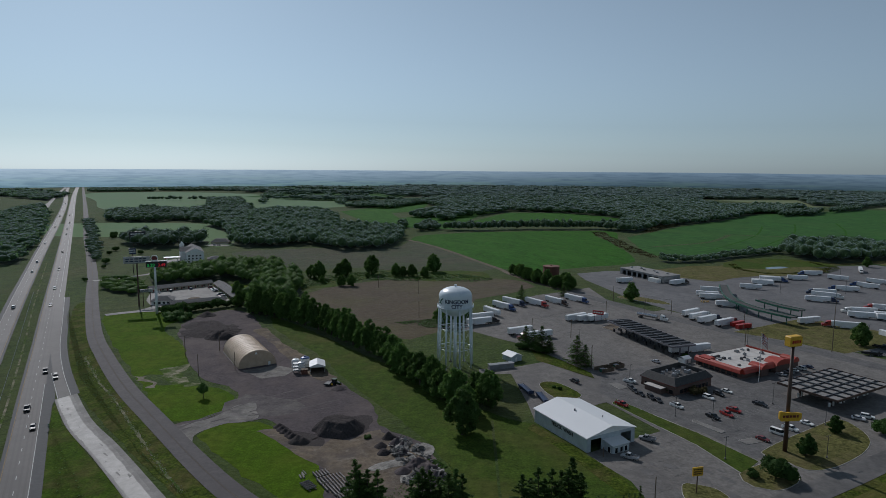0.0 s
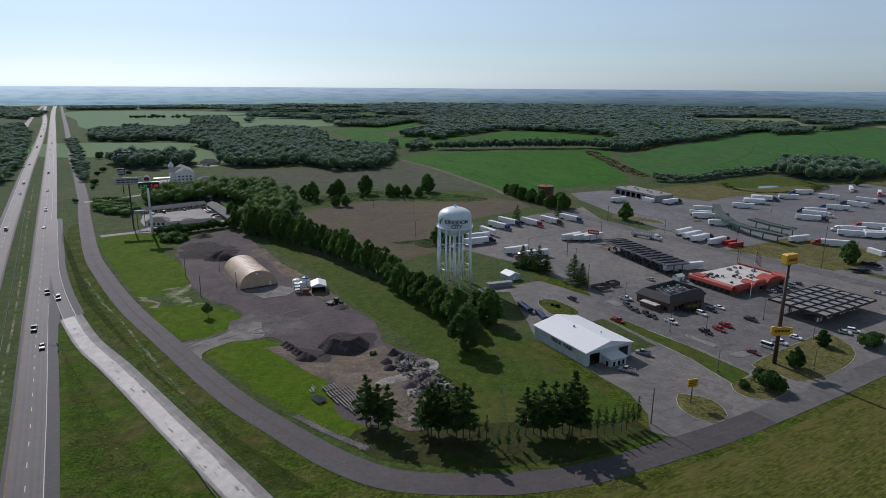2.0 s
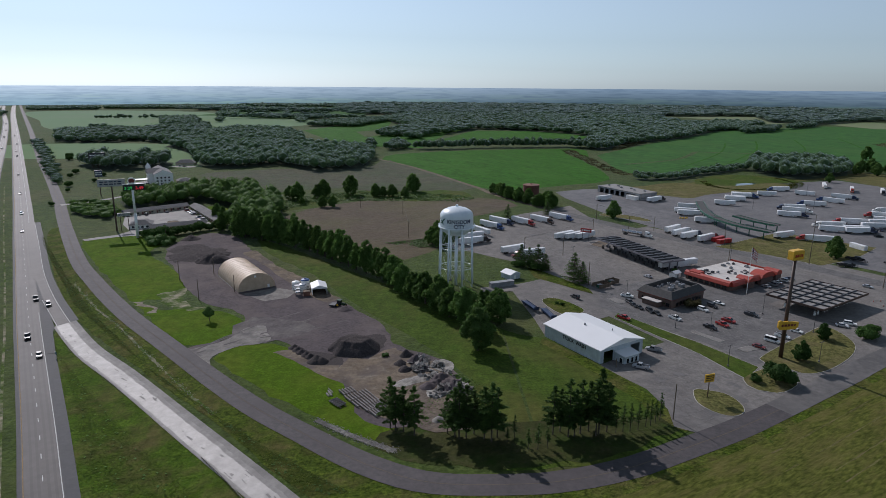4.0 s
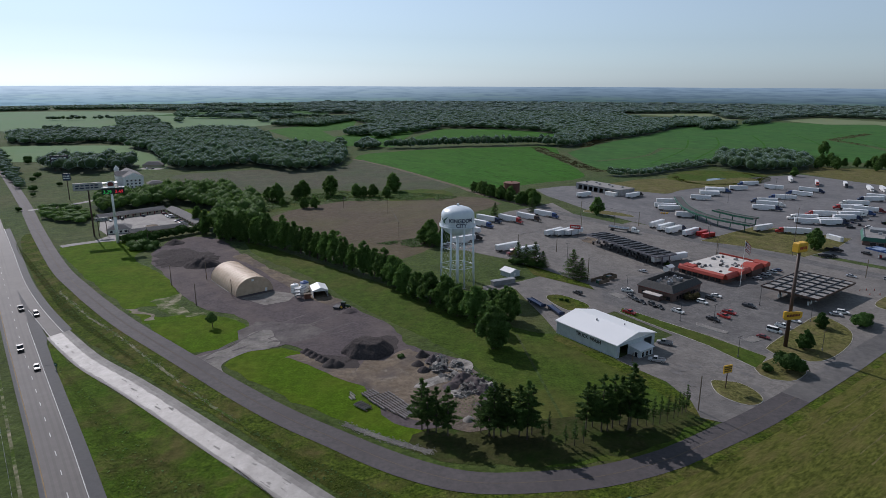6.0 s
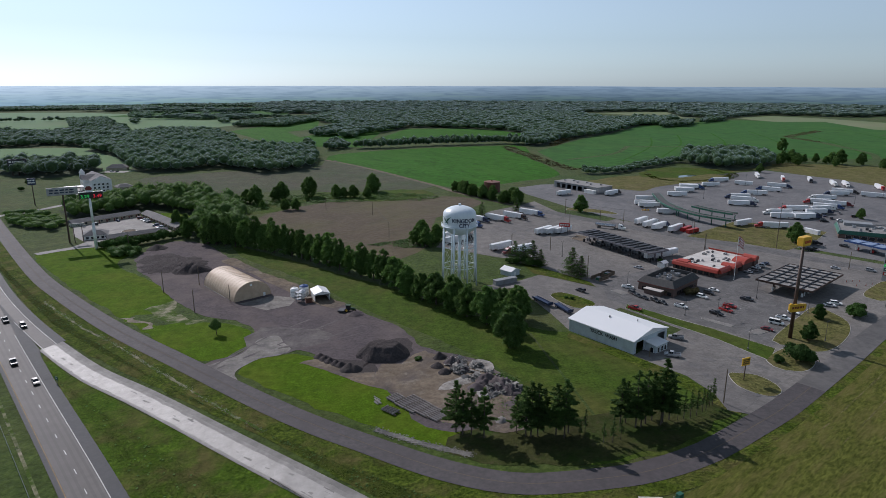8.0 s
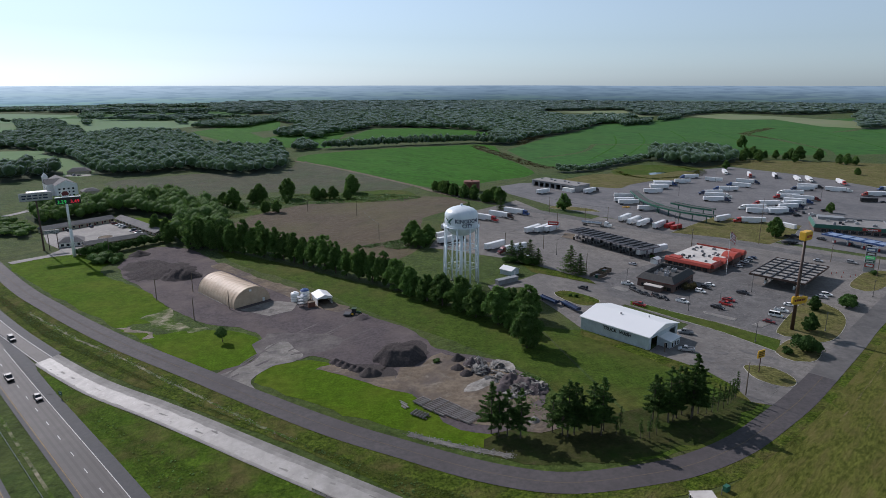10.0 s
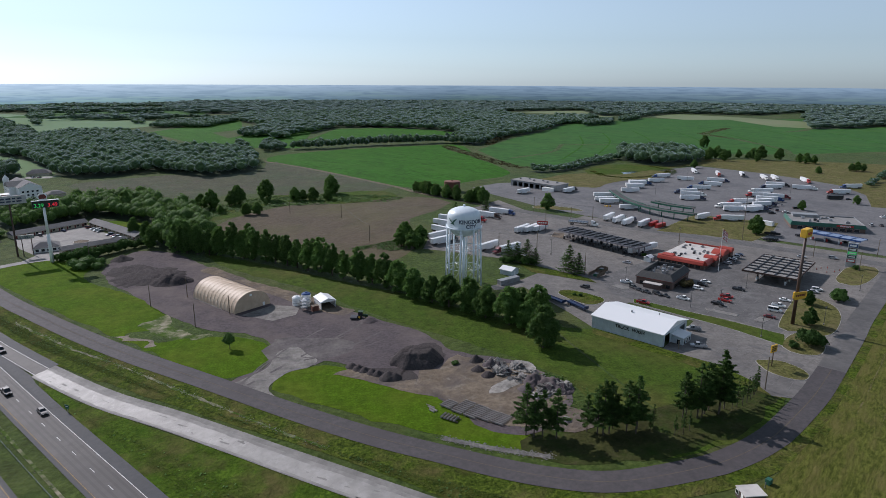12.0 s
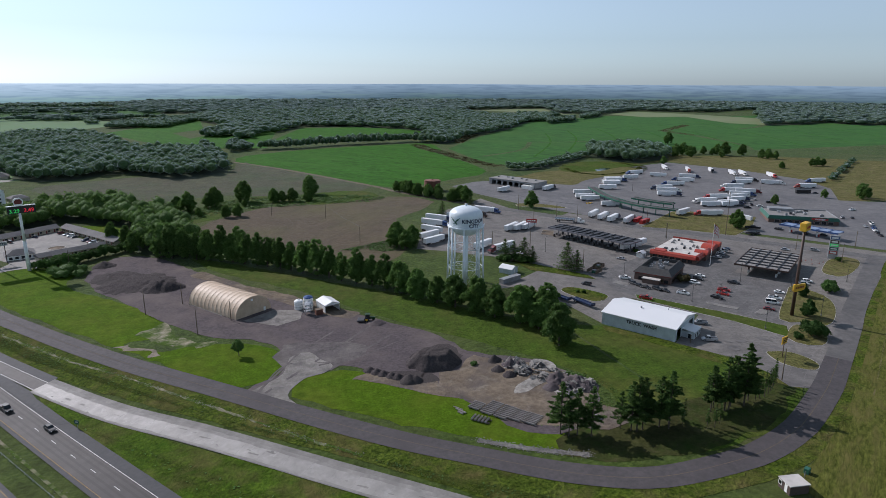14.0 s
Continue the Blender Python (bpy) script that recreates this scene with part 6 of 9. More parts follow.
# ---- yard ----
def arch_building():
    t = thing("arched_storage_building", "beige fabric arched storage building on the gravel yard", "storage building", at=(-105.6, 1.2, gz(-106, 3) - 0.3), turn=32.5)
    W, Lg, H = 18.6, 34.5, 8.6
    def arc(s, k):
        a = math.pi * s / k
        return (W / 2 - W / 2 * math.cos(a) * (1.0), H * math.sin(a) ** 0.86)
    bays, k = 12, 20
    for b in range(bays):
        bm = BM()
        rows = []
        for j in range(5):
            y = Lg * (b + j / 4) / bays
            sag = 1 - 0.011 * math.sin(math.pi * j / 4)
            rows.append([bm.verts.new((W / 2 + (arc(s, k)[0] - W / 2) * sag, y, arc(s, k)[1] * sag)) for s in range(k + 1)])
        for p, q in zip(rows, rows[1:]):
            for s in range(k):
                bm.faces.new((p[s], p[s + 1], q[s + 1], q[s]))
        part("cover_panel", bm, M["tarp"], t, smooth=True)
    for b in range(bays + 1):
        bm = BM()
        y = Lg * b / bays
        for s in range(k):
            p, q = arc(s, k), arc(s + 1, k)
            tube(bm, (p[0], y, p[1] + 0.02), (q[0], y, q[1] + 0.02), 0.055, n=5)
        part("rib", bm, M["tarp"], t)
    for name, y in (("front_wall", 0.05), ("back_wall", Lg - 0.05)):
        bm = BM()
        prism(bm, [arc(s, k) for s in range(k + 1)], "y", y - 0.04, y + 0.04)
        wall = part(name, bm, M["tarp"], t, "flat beige end wall")
        if y < 1:
            part("door", box(BM(), 14.6, y - 0.12, 0, 15.7, y - 0.05, 2.2), M["white"], wall, "white door")
            part("vent", box(BM(), 8.2, y - 0.12, 6.6, 9.3, y - 0.05, 7.6), M["white"], wall, "square vent")
    part("kerb_wall", box(BM(), -0.3, -0.3, -0.6, 0.3, Lg, 0.35), M["concrete"], t)
    part("kerb_wall", box(BM(), W - 0.3, -0.3, -0.6, W + 0.3, Lg, 0.35), M["concrete"], t)


arch_building()
patch("concrete_pad", [(-103, -1), (-89, 8), (-77, 2), (-80, -8), (-90, -12)], M["gravel"], 0.17, "dusty pale concrete pad before the arched building", "slab", smooth=0)


def tank(x, y, r, h, label, cap="white"):
    t = thing("storage_tank", label, "tank", "storage tanks", (x, y, gz(x, y)))
    part("shell", lathe(BM(), [(r, -0.3), (r, h), (0, h + 0.02)], 24), M["white"], t, smooth=False)
    part("lid", lathe(BM(), [(r * 1.02, h), (r * 0.8, h + 0.5), (r * 0.25, h + 0.75), (r * 0.25, h + 1.0), (0, h + 1.0)], 24), M[cap], t)
    for z in (h * 0.33, h * 0.66):
        part("band", lathe(BM(), [(r + 0.04, z), (r + 0.04, z + 0.15)], 24), M["grey"], t)


tank(-78.4, 5.2, 2.0, 3.6, "white poly storage tank with a pale lid beside the shed")
tank(-74.0, 6.2, 2.2, 4.4, "white storage tank with a blue lid", "blue")
tank(-74.6, 1.6, 1.8, 3.3, "white storage tank with a blue-grey lid", "silver")


def open_shed():
    t = thing("open_shed", "white metal shed with an open gable end", "shed", at=(-68.6, -5.3, gz(-68, -5) - 0.1), turn=14)
    W, D, H, R = 6.8, 9.0, 3.7, 4.9
    for x in (0, W):
        part("wall", box(BM(), x - 0.08, 0, 0, x + 0.08, D, H), M["white"], t)
    part("back_wall", prism(BM(), [(0, 0), (W, 0), (W, H), (W / 2, R), (0, H)], "y", D - 0.1, D), M["white"], t)
    part("gable", prism(BM(), [(0, 3.2), (W, 3.2), (W, H), (W / 2, R), (0, H)], "y", -0.05, 0.05), M["white"], t)
    for s in (0, 1):
        bm = BM()
        x0, x1 = (-0.35, W / 2) if s == 0 else (W + 0.35, W / 2)
        prism(bm, [(x0, H - 0.12), (x1, R), (x1, R + 0.12), (x0, H)], "y", -0.4, D + 0.3)
        part("roof", bm, M["roof_white"], t)
    crate = thing("crate", "rusty slatted crate beside the shed", "crate", at=(-72.6, -6.6, gz(-72, -6)), turn=12)
    for i in range(6):
        part("slat", box(BM(), i * 0.5, 0, 0, i * 0.5 + 0.4, 2.2, 2.4), M["rust"], crate)
    part("lid", box(BM(), -0.1, -0.1, 2.4, 3.1, 2.3, 2.5), M["wood"], crate)
    loader = thing("gantry", "grey steel loading frame beside the tanks", "frame", at=(-77.0, -4.6, gz(-77, -4)), turn=12)
    for x in (0, 2.4):
        for y in (0, 2.4):
            part("post", tube(BM(), (x, y, 0), (x, y, 4.6), 0.09, n=6), M["steel"], loader)
    for z in (1.5, 3.0, 4.6):
        part("deck", box(BM(), -0.1, -0.1, z, 2.5, 2.5, z + 0.1), M["steel"], loader)


open_shed()


def wheel(parent, x, y, r, w, m=None, rim=True):
    ty = part("wheel", tube(BM(), (x, y - w / 2, r), (x, y + w / 2, r), r, n=14), M["rubber"], parent)
    if rim:
        part("rim", tube(BM(), (x, y - w / 2 - 0.02, r), (x, y + w / 2 + 0.02, r), r * 0.55, n=10), M[m or "silver"], ty)


def tractor():
    t = thing("tractor", "dark green tractor with a mower parked on the yard", "tractor", at=(-53.5, -21.5, gz(-53, -21) + 0.1), turn=-20)
    part("hood", box(BM(), 0.6, -0.5, 0.9, 2.8, 0.5, 1.9, 0.12), M["dark_green"], t)
    cab = part("cab", box(BM(), -1.2, -0.85, 0.9, 0.6, 0.85, 3.0, 0.1), M["glass"], t)
    part("roof", box(BM(), -1.4, -1.0, 3.0, 0.8, 1.0, 3.2, 0.06), M["dark_green"], cab)
    for y in (-1.1, 1.1):
        wheel(t, -0.7, y, 0.95, 0.5, "yellow")
        wheel(t, 2.2, y * 0.9, 0.6, 0.4, "yellow")
    part("mower", box(BM(), -4.6, -2.2, 0.3, -1.6, 1.6, 1.0, 0.1), M["dark"], t)


tractor()


# ---- heaps ----
def heap(name, spots, mat, label, category, seed, cell=0.7, rough=0.5):
    """spots: (x, y, radius, height, flatness)."""
    xs0, xs1 = min(s[0] - s[2] for s in spots), max(s[0] + s[2] for s in spots)
    ys0, ys1 = min(s[1] - s[2] for s in spots), max(s[1] + s[2] for s in spots)
    nx, ny = int((xs1 - xs0) / cell) + 2, int((ys1 - ys0) / cell) + 2
    verts, faces = [], []
    for j in range(ny):
        for i in range(nx):
            x, y = xs0 + i * cell, ys0 + j * cell
            h = 0.0
            for sx, sy, r, top, flat in spots:
                w = 1 + 0.22 * noise.noise((x * 0.25, y * 0.25, seed))
                d = math.hypot(x - sx, y - sy) / (r * w)
                h = max(h, min(top * max(0.0, 1 - d) * (1 + flat), top * (1 - 0.1 * flat * d)) if d < 1 else 0)
            h *= 1 + 0.10 * noise.noise((math.atan2(y - spots[0][1], x - spots[0][0]) * 6.0, 0.3, seed))
            n = noise.fractal((x * 0.55, y * 0.55, seed), 1.0, 2.0, 4)
            h = h + n * rough * min(1.0, h) if h > 0 else -0.3
            verts.append((x, y, gz(x, y) + 0.08 + h))
    for j in range(ny - 1):
        for i in range(nx - 1):
            a = j * nx + i
            q = (a, a + 1, a + nx + 1, a + nx)
            if any(verts[k][2] > gz(verts[k][0], verts[k][1]) for k in q):
                faces.append(q)
    me = bpy.data.meshes.new(name)
    me.from_pydata(verts, [], faces)
    me.materials.append(mat)
    for p in me.polygons:
        p.use_smooth = True
    return tagged(new(name, me), label, category, kind="stuff")


heap("gravel_heap", [(-43.6, -69.3, 8.5, 4.6, 0.75), (-40.4, -70.3, 8.3, 4.5, 0.7)], M["pile"], "large dark heap of crushed asphalt with a flat top", "heap", 3, 0.4, 0.14)
heap("gravel_heap", [(-65.2, -67.6, 2.4, 1.5, 0.05), (-63.3, -70.0, 2.4, 1.6, 0.05), (-61.4, -72.3, 2.4, 1.6, 0.05), (-59.3, -74.7, 2.4, 1.6, 0.05), (-57.6, -76.5, 2.4, 1.6, 0.05), (-54.6, -79.9, 3.6, 2.4, 0.05), (-52.6, -80.9, 3.0, 2.1, 0.05)], M["pile"], "row of small dark gravel heaps", "heap", 4, 0.4, 0.2)
heap("gravel_heap", [(-138, 62, 9, 4.2, 0.4), (-134, 60, 8, 3.6, 0.3), (-150, 76, 17, 1.5, 0.8), (-143, 72, 13, 2.2, 0.6), (-160, 90, 12, 1.0, 0.8)], M["pile"], "long low dark gravel heap on the yard", "heap", 5)
heap("gravel_heap", [(-168, 116, 6, 3.0, 0.0)], M["pile"], "small pointed dark gravel heap", "heap", 6)
heap("gravel_heap", [(-51, -25, 4.0, 1.6, 0.0)], M["millings"], "small grey gravel heap behind the tractor", "heap", 7)
heap("earth_heap", [(-22.3, -78.7, 2.6, 2.2, 0.1)], M["pile"], "steep dark earth heap beside broken concrete", "heap", 8, 0.4, 0.5)
heap("earth_heap", [(-24.1, -85.7, 2.5, 1.6, 0.2)], M["pile"], "small round dark earth heap", "heap", 12, 0.4, 0.2)
heap("earth_heap", [(-22.5, -91.0, 2.6, 1.6, 0.2)], M["pile"], "small dark heap of broken asphalt", "heap", 13, 0.4, 0.4)
heap("rubble_heap", [(-17.8, -84.1, 4.0, 1.8, 0.3), (-16.8, -91.1, 3.2, 1.6, 0.1)], M["millings"], "broken grey concrete heap", "heap", 9, 0.4, 1.2)
heap("rubble_heap", [(-9.9, -101.3, 4.2, 2.2, 0.3), (-6.6, -106.6, 4.8, 2.6, 0.3), (-4.5, -109.9, 4.0, 2.0, 0.1)], M["millings"], "heap of earth, brush and broken concrete", "heap", 10, 0.4, 1.2)
heap("earth_heap", [(-14.6, -104.9, 2.8, 1.5, 0.1)], M["millings"], "low brown heap of earth below the rubble", "heap", 14, 0.4, 0.4)
heap("sand_heap", [(-12.0, -126.9, 2.0, 1.3, 0.1)], M["concrete"], "small pale sand heap", "heap", 11)


def rubble(spots, count, label, seed):
    rng = random.Random(seed)
    parent = thing("rubble_pile", label, "rubble")
    for i in range(count):
        sx, sy, sr, sh = spots[rng.randrange(len(spots))]
        a, d = rng.uniform(0, 6.28), sr * math.sqrt(rng.random())
        x, y = sx + math.cos(a) * d, sy + math.sin(a) * d
        s = rng.uniform(0.16, 0.5) if rng.random() < 0.78 else rng.uniform(0.6, 1.5)
        thin = 0.5 if s < 0.5 else 0.16
        bm = BM()
        box(bm, -s, -s * 0.7, -s * thin, s, s * 0.7, s * thin)
        for v in bm.verts:
            v.co += Vector((rng.uniform(-0.3, 0.3), rng.uniform(-0.3, 0.3), rng.uniform(-0.4, 0.4) * thin)) * s
        ob = part("concrete_chunk", bm, M["rubble"], parent)
        ob.matrix_basis = pose(x, y, gz(x, y) + sh * max(0, 1 - d / sr) + 0.2, rng.uniform(-35, 35), rng.uniform(-35, 35), rng.uniform(0, 360))


rubble([(-17.3, -84.3, 3.6, 1.6), (-17.2, -90.9, 3.0, 1.4), (-11.3, -89.3, 2.2, 0.6)], 230, "pile of broken pale concrete slabs", 31)
rubble([(-6.6, -106.6, 4.2, 2.4), (-4.7, -109.3, 4.0, 2.0), (-11.3, -97.7, 5.5, 0.3), (-10.9, -110.2, 3.0, 0.2)], 270, "spread of broken concrete and stones", 32)


def beam_stack(x, y, turn, count, length, gap, label):
    t = thing("guardrail_stack", label, "steel beams", "stacked beams", (x, y, gz(x, y) + 0.15), turn)
    me = None
    for s in range(2):
        part("bearer", box(BM(), length * (0.2 + 0.6 * s) - 0.15, -0.3, 0, length * (0.2 + 0.6 * s) + 0.15, count * gap, 0.35), M["wood"], t)
    for i in range(count):
        if me is None:
            bm = BM()
            prism(bm, [(-0.26, 0.0), (-0.22, 0.46), (-0.08, 0.34), (0.08, 0.34), (0.22, 0.46), (0.26, 0.0), (0.15, -0.02), (-0.15, -0.02)], "x", 0, length)
            me = part("beam", bm, M["old_steel"], t).data
        else:
            shared("beam", me, t, pose(0, i * gap, 0, 0, 0, 0))
    for ob in t.children:
        if ob.name.startswith("beam"):
            ob.location.z += 0.36


for x, y, n, ln, gap in ((-43.6, -104.2, 5, 3.9, 1.0), (-41.4, -108.3, 8, 4.1, 1.08), (-38.7, -112.2, 8, 4.1, 1.05), (-35.5, -115.1, 7, 4.1, 0.98), (-32.7, -118.5, 7, 4.6, 0.92)):
    beam_stack(x, y, -55, n, ln, gap, "stack of grey steel guardrail beams on the ground")
beam_stack(-43.4, -109.6, -138, 5, 3.2, 1.1, "short concrete beams lying side by side")


def pipe_pile():
    t = thing("pipe_pile", "short grey concrete pipes and posts lying on the grass", "pipes", at=(-47.0, -104.5, gz(-47, -104.5) + 0.05), turn=-62)
    for k, (u, v, r, ln) in enumerate(((0, 0, 0.3, 3.0), (-2.6, 0.9, 0.16, 3.4), (0.6, -0.9, 0.28, 2.2), (-1.2, 0.2, 0.22, 2.6))):
        part("pipe", tube(BM(), (u, v, r), (u + ln, v + 0.3 * (k % 2), r), r, n=10), M["old_steel"], t)


pipe_pile()


# ---- buildings ----
def hip_box(t, name, x0, y0, x1, y1, z0, z1, inset, mat, label=""):
    bm = BM()
    lo = [(x0, y0), (x1, y0), (x1, y1), (x0, y1)]
    hi = [(x0 + inset, y0 + inset), (x1 - inset, y0 + inset), (x1 - inset, y1 - inset), (x0 + inset, y1 - inset)]
    a = [bm.verts.new((x, y, z0)) for x, y in lo]
    b = [bm.verts.new((x, y, z1)) for x, y in hi]
    for i in range(4):
        bm.faces.new((a[i], a[(i + 1) % 4], b[(i + 1) % 4], b[i]))
    bm.faces.new(b)
    bm.faces.new(a[::-1])
    return part(name, bm, mat, t, label)


def walls(t, x0, y0, x1, y1, z0, z1, mat, th=0.3, gaps=()):
    """Four walls; gaps: (side, from, to, bottom, top) openings, side 0 front, 1 right, 2 back, 3 left."""
    made = []
    for side in range(4):
        horizontal = side in (0, 2)
        a0, a1 = (x0, x1) if horizontal else (y0 + th, y1 - th)
        fix = {0: (y0, y0 + th), 2: (y1 - th, y1), 1: (x1 - th, x1), 3: (x0, x0 + th)}[side]
        bm = BM()
        cuts = sorted(g[1:] for g in gaps if g[0] == side)
        at = a0

        def piece(u0, u1, w0, w1):
            if u1 - u0 > 0.01 and w1 - w0 > 0.01:
                if horizontal:
                    box(bm, u0, fix[0], w0, u1, fix[1], w1)
                else:
                    box(bm, fix[0], u0, w0, fix[1], u1, w1)
        for u0, u1, w0, w1 in cuts:
            piece(at, u0, z0, z1)
            piece(u0, u1, z0, w0)
            piece(u0, u1, w1, z1)
            at = u1
        piece(at, a1, z0, z1)
        made.append(part("wall", bm, mat, t))
    return made


def pane(t, side, u0, u1, w0, w1, face, frame_mat="white"):
    """A window with frame and dark pane on a wall's face."""
    d = 0.08
    def b(x0, x1, z0, z1, out):
        lo, hi = face - out, face + out
        return (x0, lo, z0, x1, hi, z1) if side in (0, 2) else (lo, x0, z0, hi, x1, z1)
    w = part("window", box(BM(), *b(u0, u1, w0, w1, 0.05)), M["glass"], t, "dark window pane")
    bm = BM()
    for x0, x1, z0, z1 in ((u0 - d, u0, w0 - d, w1 + d), (u1, u1 + d, w0 - d, w1 + d), (u0, u1, w0 - d, w0), (u0, u1, w1, w1 + d)):
        box(bm, *b(x0, x1, z0, z1, 0.09))
    part("frame", bm, M[frame_mat], w)
    return w


def flat_words(text, size, m, parent, mat, label=""):
    cu = bpy.data.curves.new("words", "FONT")
    cu.body, cu.size, cu.align_x, cu.extrude, cu.offset = text, size, "CENTER", 0.02, 0.05
    ob = new("words", cu)
    me = bpy.data.meshes.new_from_object(ob)
    bpy.data.objects.remove(ob)
    me.materials.append(mat)
    o = new("lettering", me)
    o.parent = parent
    o.matrix_basis = m
    return tagged(o, label or "painted lettering " + text)


def truck_wash():
    z = 3.75
    t = thing("truck_wash", "white metal truck wash hall with dark lettering and open bays", "truck wash", at=(45.2, -93.2, z), turn=29.5)
    W, D, H, R = 21.0, 29.4, 5.6, 7.9
    walls(t, 0, 0, W, D, -0.6, H, M["pale_wall"], 0.25, [(0, 1.6, 6.2, -0.6, 4.6), (0, 14.8, 19.4, -0.6, 4.6)])
    for y in (0.02, D - 0.27):
        part("gable", prism(BM(), [(0, H), (W, H), (W / 2, R)], "y", y, y + 0.25), M["white"], t)
    for s in (0, 1):
        x0 = -0.5 if s == 0 else W + 0.5
        drop = H - 0.2
        part("roof", prism(BM(), [(x0, drop), (W / 2, R + 0.02), (W / 2, R + 0.2), (x0, drop + 0.2)], "y", -0.5, D + 0.4), M["roof_white"], t, "pale metal roof")
    for k in range(10):
        y = D * (k + 0.5) / 10
        part("wall_seam", box(BM(), -0.06, y - 0.06, -0.5, 0.0, y + 0.06, H - 0.2), M["pale_wall"], t)
    part("eave_trim", box(BM(), -0.62, -0.5, H - 0.35, -0.45, D + 0.4, H - 0.05), M["white"], t)
    part("floor", box(BM(), 0.3, 0.3, -0.4, W - 0.3, D - 0.3, -0.1), M["concrete"], t)
    office = part("office", box(BM(), 7.0, -4.6, -0.6, 14.2, -0.01, 3.2), M["pale_wall"], t, "small lean-to office")
    part("office_roof", prism(BM(), [(-4.9, 3.15), (0.0, 3.7), (0.0, 3.9), (-4.9, 3.35)], "x", 6.7, 14.5), M["roof_white"], office)
    for u in (8.0, 10.2, 12.2):
        pane(office, 0, u, u + 1.1, 0.6, 2.4, -4.62)
    pane(office, 3, -3.6, -2.4, 0.2, 2.3, 6.98)
    part("roof_vent", tube(BM(), (8.5, 17, 7.0), (8.5, 17, 8.3), 0.35, n=10), M["steel"], t)
    part("roof_vent", tube(BM(), (13.5, 8, 7.0), (13.5, 8, 8.2), 0.2, n=8), M["steel"], t)
    flat_words("TRUCK  WASH", 1.8, Matrix.Translation((-0.09, 13.2, 3.3)) @ Matrix.Rotation(radians(-90), 4, "Z") @ Matrix.Rotation(radians(90), 4, "X"), t, M["black"])


truck_wash()


def roof_unit(t, x, y, z, sx, sy, sz, mat="grey"):
    u = part("roof_unit", box(BM(), x, y, z, x + sx, y + sy, z + sz, 0.06), M[mat], t, "rooftop air unit")
    part("fan", tube(BM(), (x + sx / 2, y + sy / 2, z + sz), (x + sx / 2, y + sy / 2, z + sz + 0.15), min(sx, sy) * 0.35, n=12), M["dark"], u)


def steak_house():
    t = thing("restaurant", "brown brick restaurant with a dark mansard roof", "restaurant", at=(93.0, -34.5, gz(95, -25) - 0.1), turn=35)
    W, D = 25.0, 17.5
    walls(t, 0, 0, W, D, -0.6, 4.0, M["brick"], 0.3)
    part("band", box(BM(), -0.5, -0.5, 4.0, W + 0.5, D + 0.5, 4.3), M["dark_red"], t, "dark red band")
    bm = BM()
    o, i = ((-0.6, -0.6), (W + 0.6, -0.6), (W + 0.6, D + 0.6), (-0.6, D + 0.6)), ((1.8, 1.8), (W - 1.8, 1.8), (W - 1.8, D - 1.8), (1.8, D - 1.8))
    a = [bm.verts.new((x, y, 4.3)) for x, y in o]
    b = [bm.verts.new((x, y, 7.0)) for x, y in i]
    c = [bm.verts.new((x + (0.4 if x < W / 2 else -0.4), y + (0.4 if y < D / 2 else -0.4), 7.0)) for x, y in i]
    d = [bm.verts.new((v.co.x, v.co.y, 5.2)) for v in c]
    for p, q in ((a, b), (b, c), (c, d)):
        for k in range(4):
            bm.faces.new((p[k], p[(k + 1) % 4], q[(k + 1) % 4], q[k]))
    bm.faces.new(d)
    part("mansard_roof", bm, M["roof_dark"], t, "dark mansard roof with a sunken deck")
    for x, y, s in ((8, 6, 2.4), (12, 8, 2.0), (16.5, 6, 2.6), (19, 10, 1.6), (6, 11, 1.4), (14, 11.5, 1.1), (10, 12, 0.8)):
        roof_unit(t, x, y, 5.2, s, s * 0.8, 1.5, "silver")
    wing = part("front_wing", box(BM(), -3.8, 4.5, -0.6, -0.02, 12.5, 2.6), M["brick"], t, "low brick front wing")
    part("wing_roof", box(BM(), -4.1, 4.2, 2.6, -0.65, 12.8, 2.85), M["membrane"], wing, "pale flat roof")
    for k in range(8):
        pane(t, 0, 3.5 + k * 2.5, 5.1 + k * 2.5, 0.7, 2.3, -0.03, "brown")
    for k in range(2):
        pane(t, 3, 1 + k * 12.6, 2.8 + k * 12.6, 0.7, 2.3, -0.03, "brown")


steak_house()


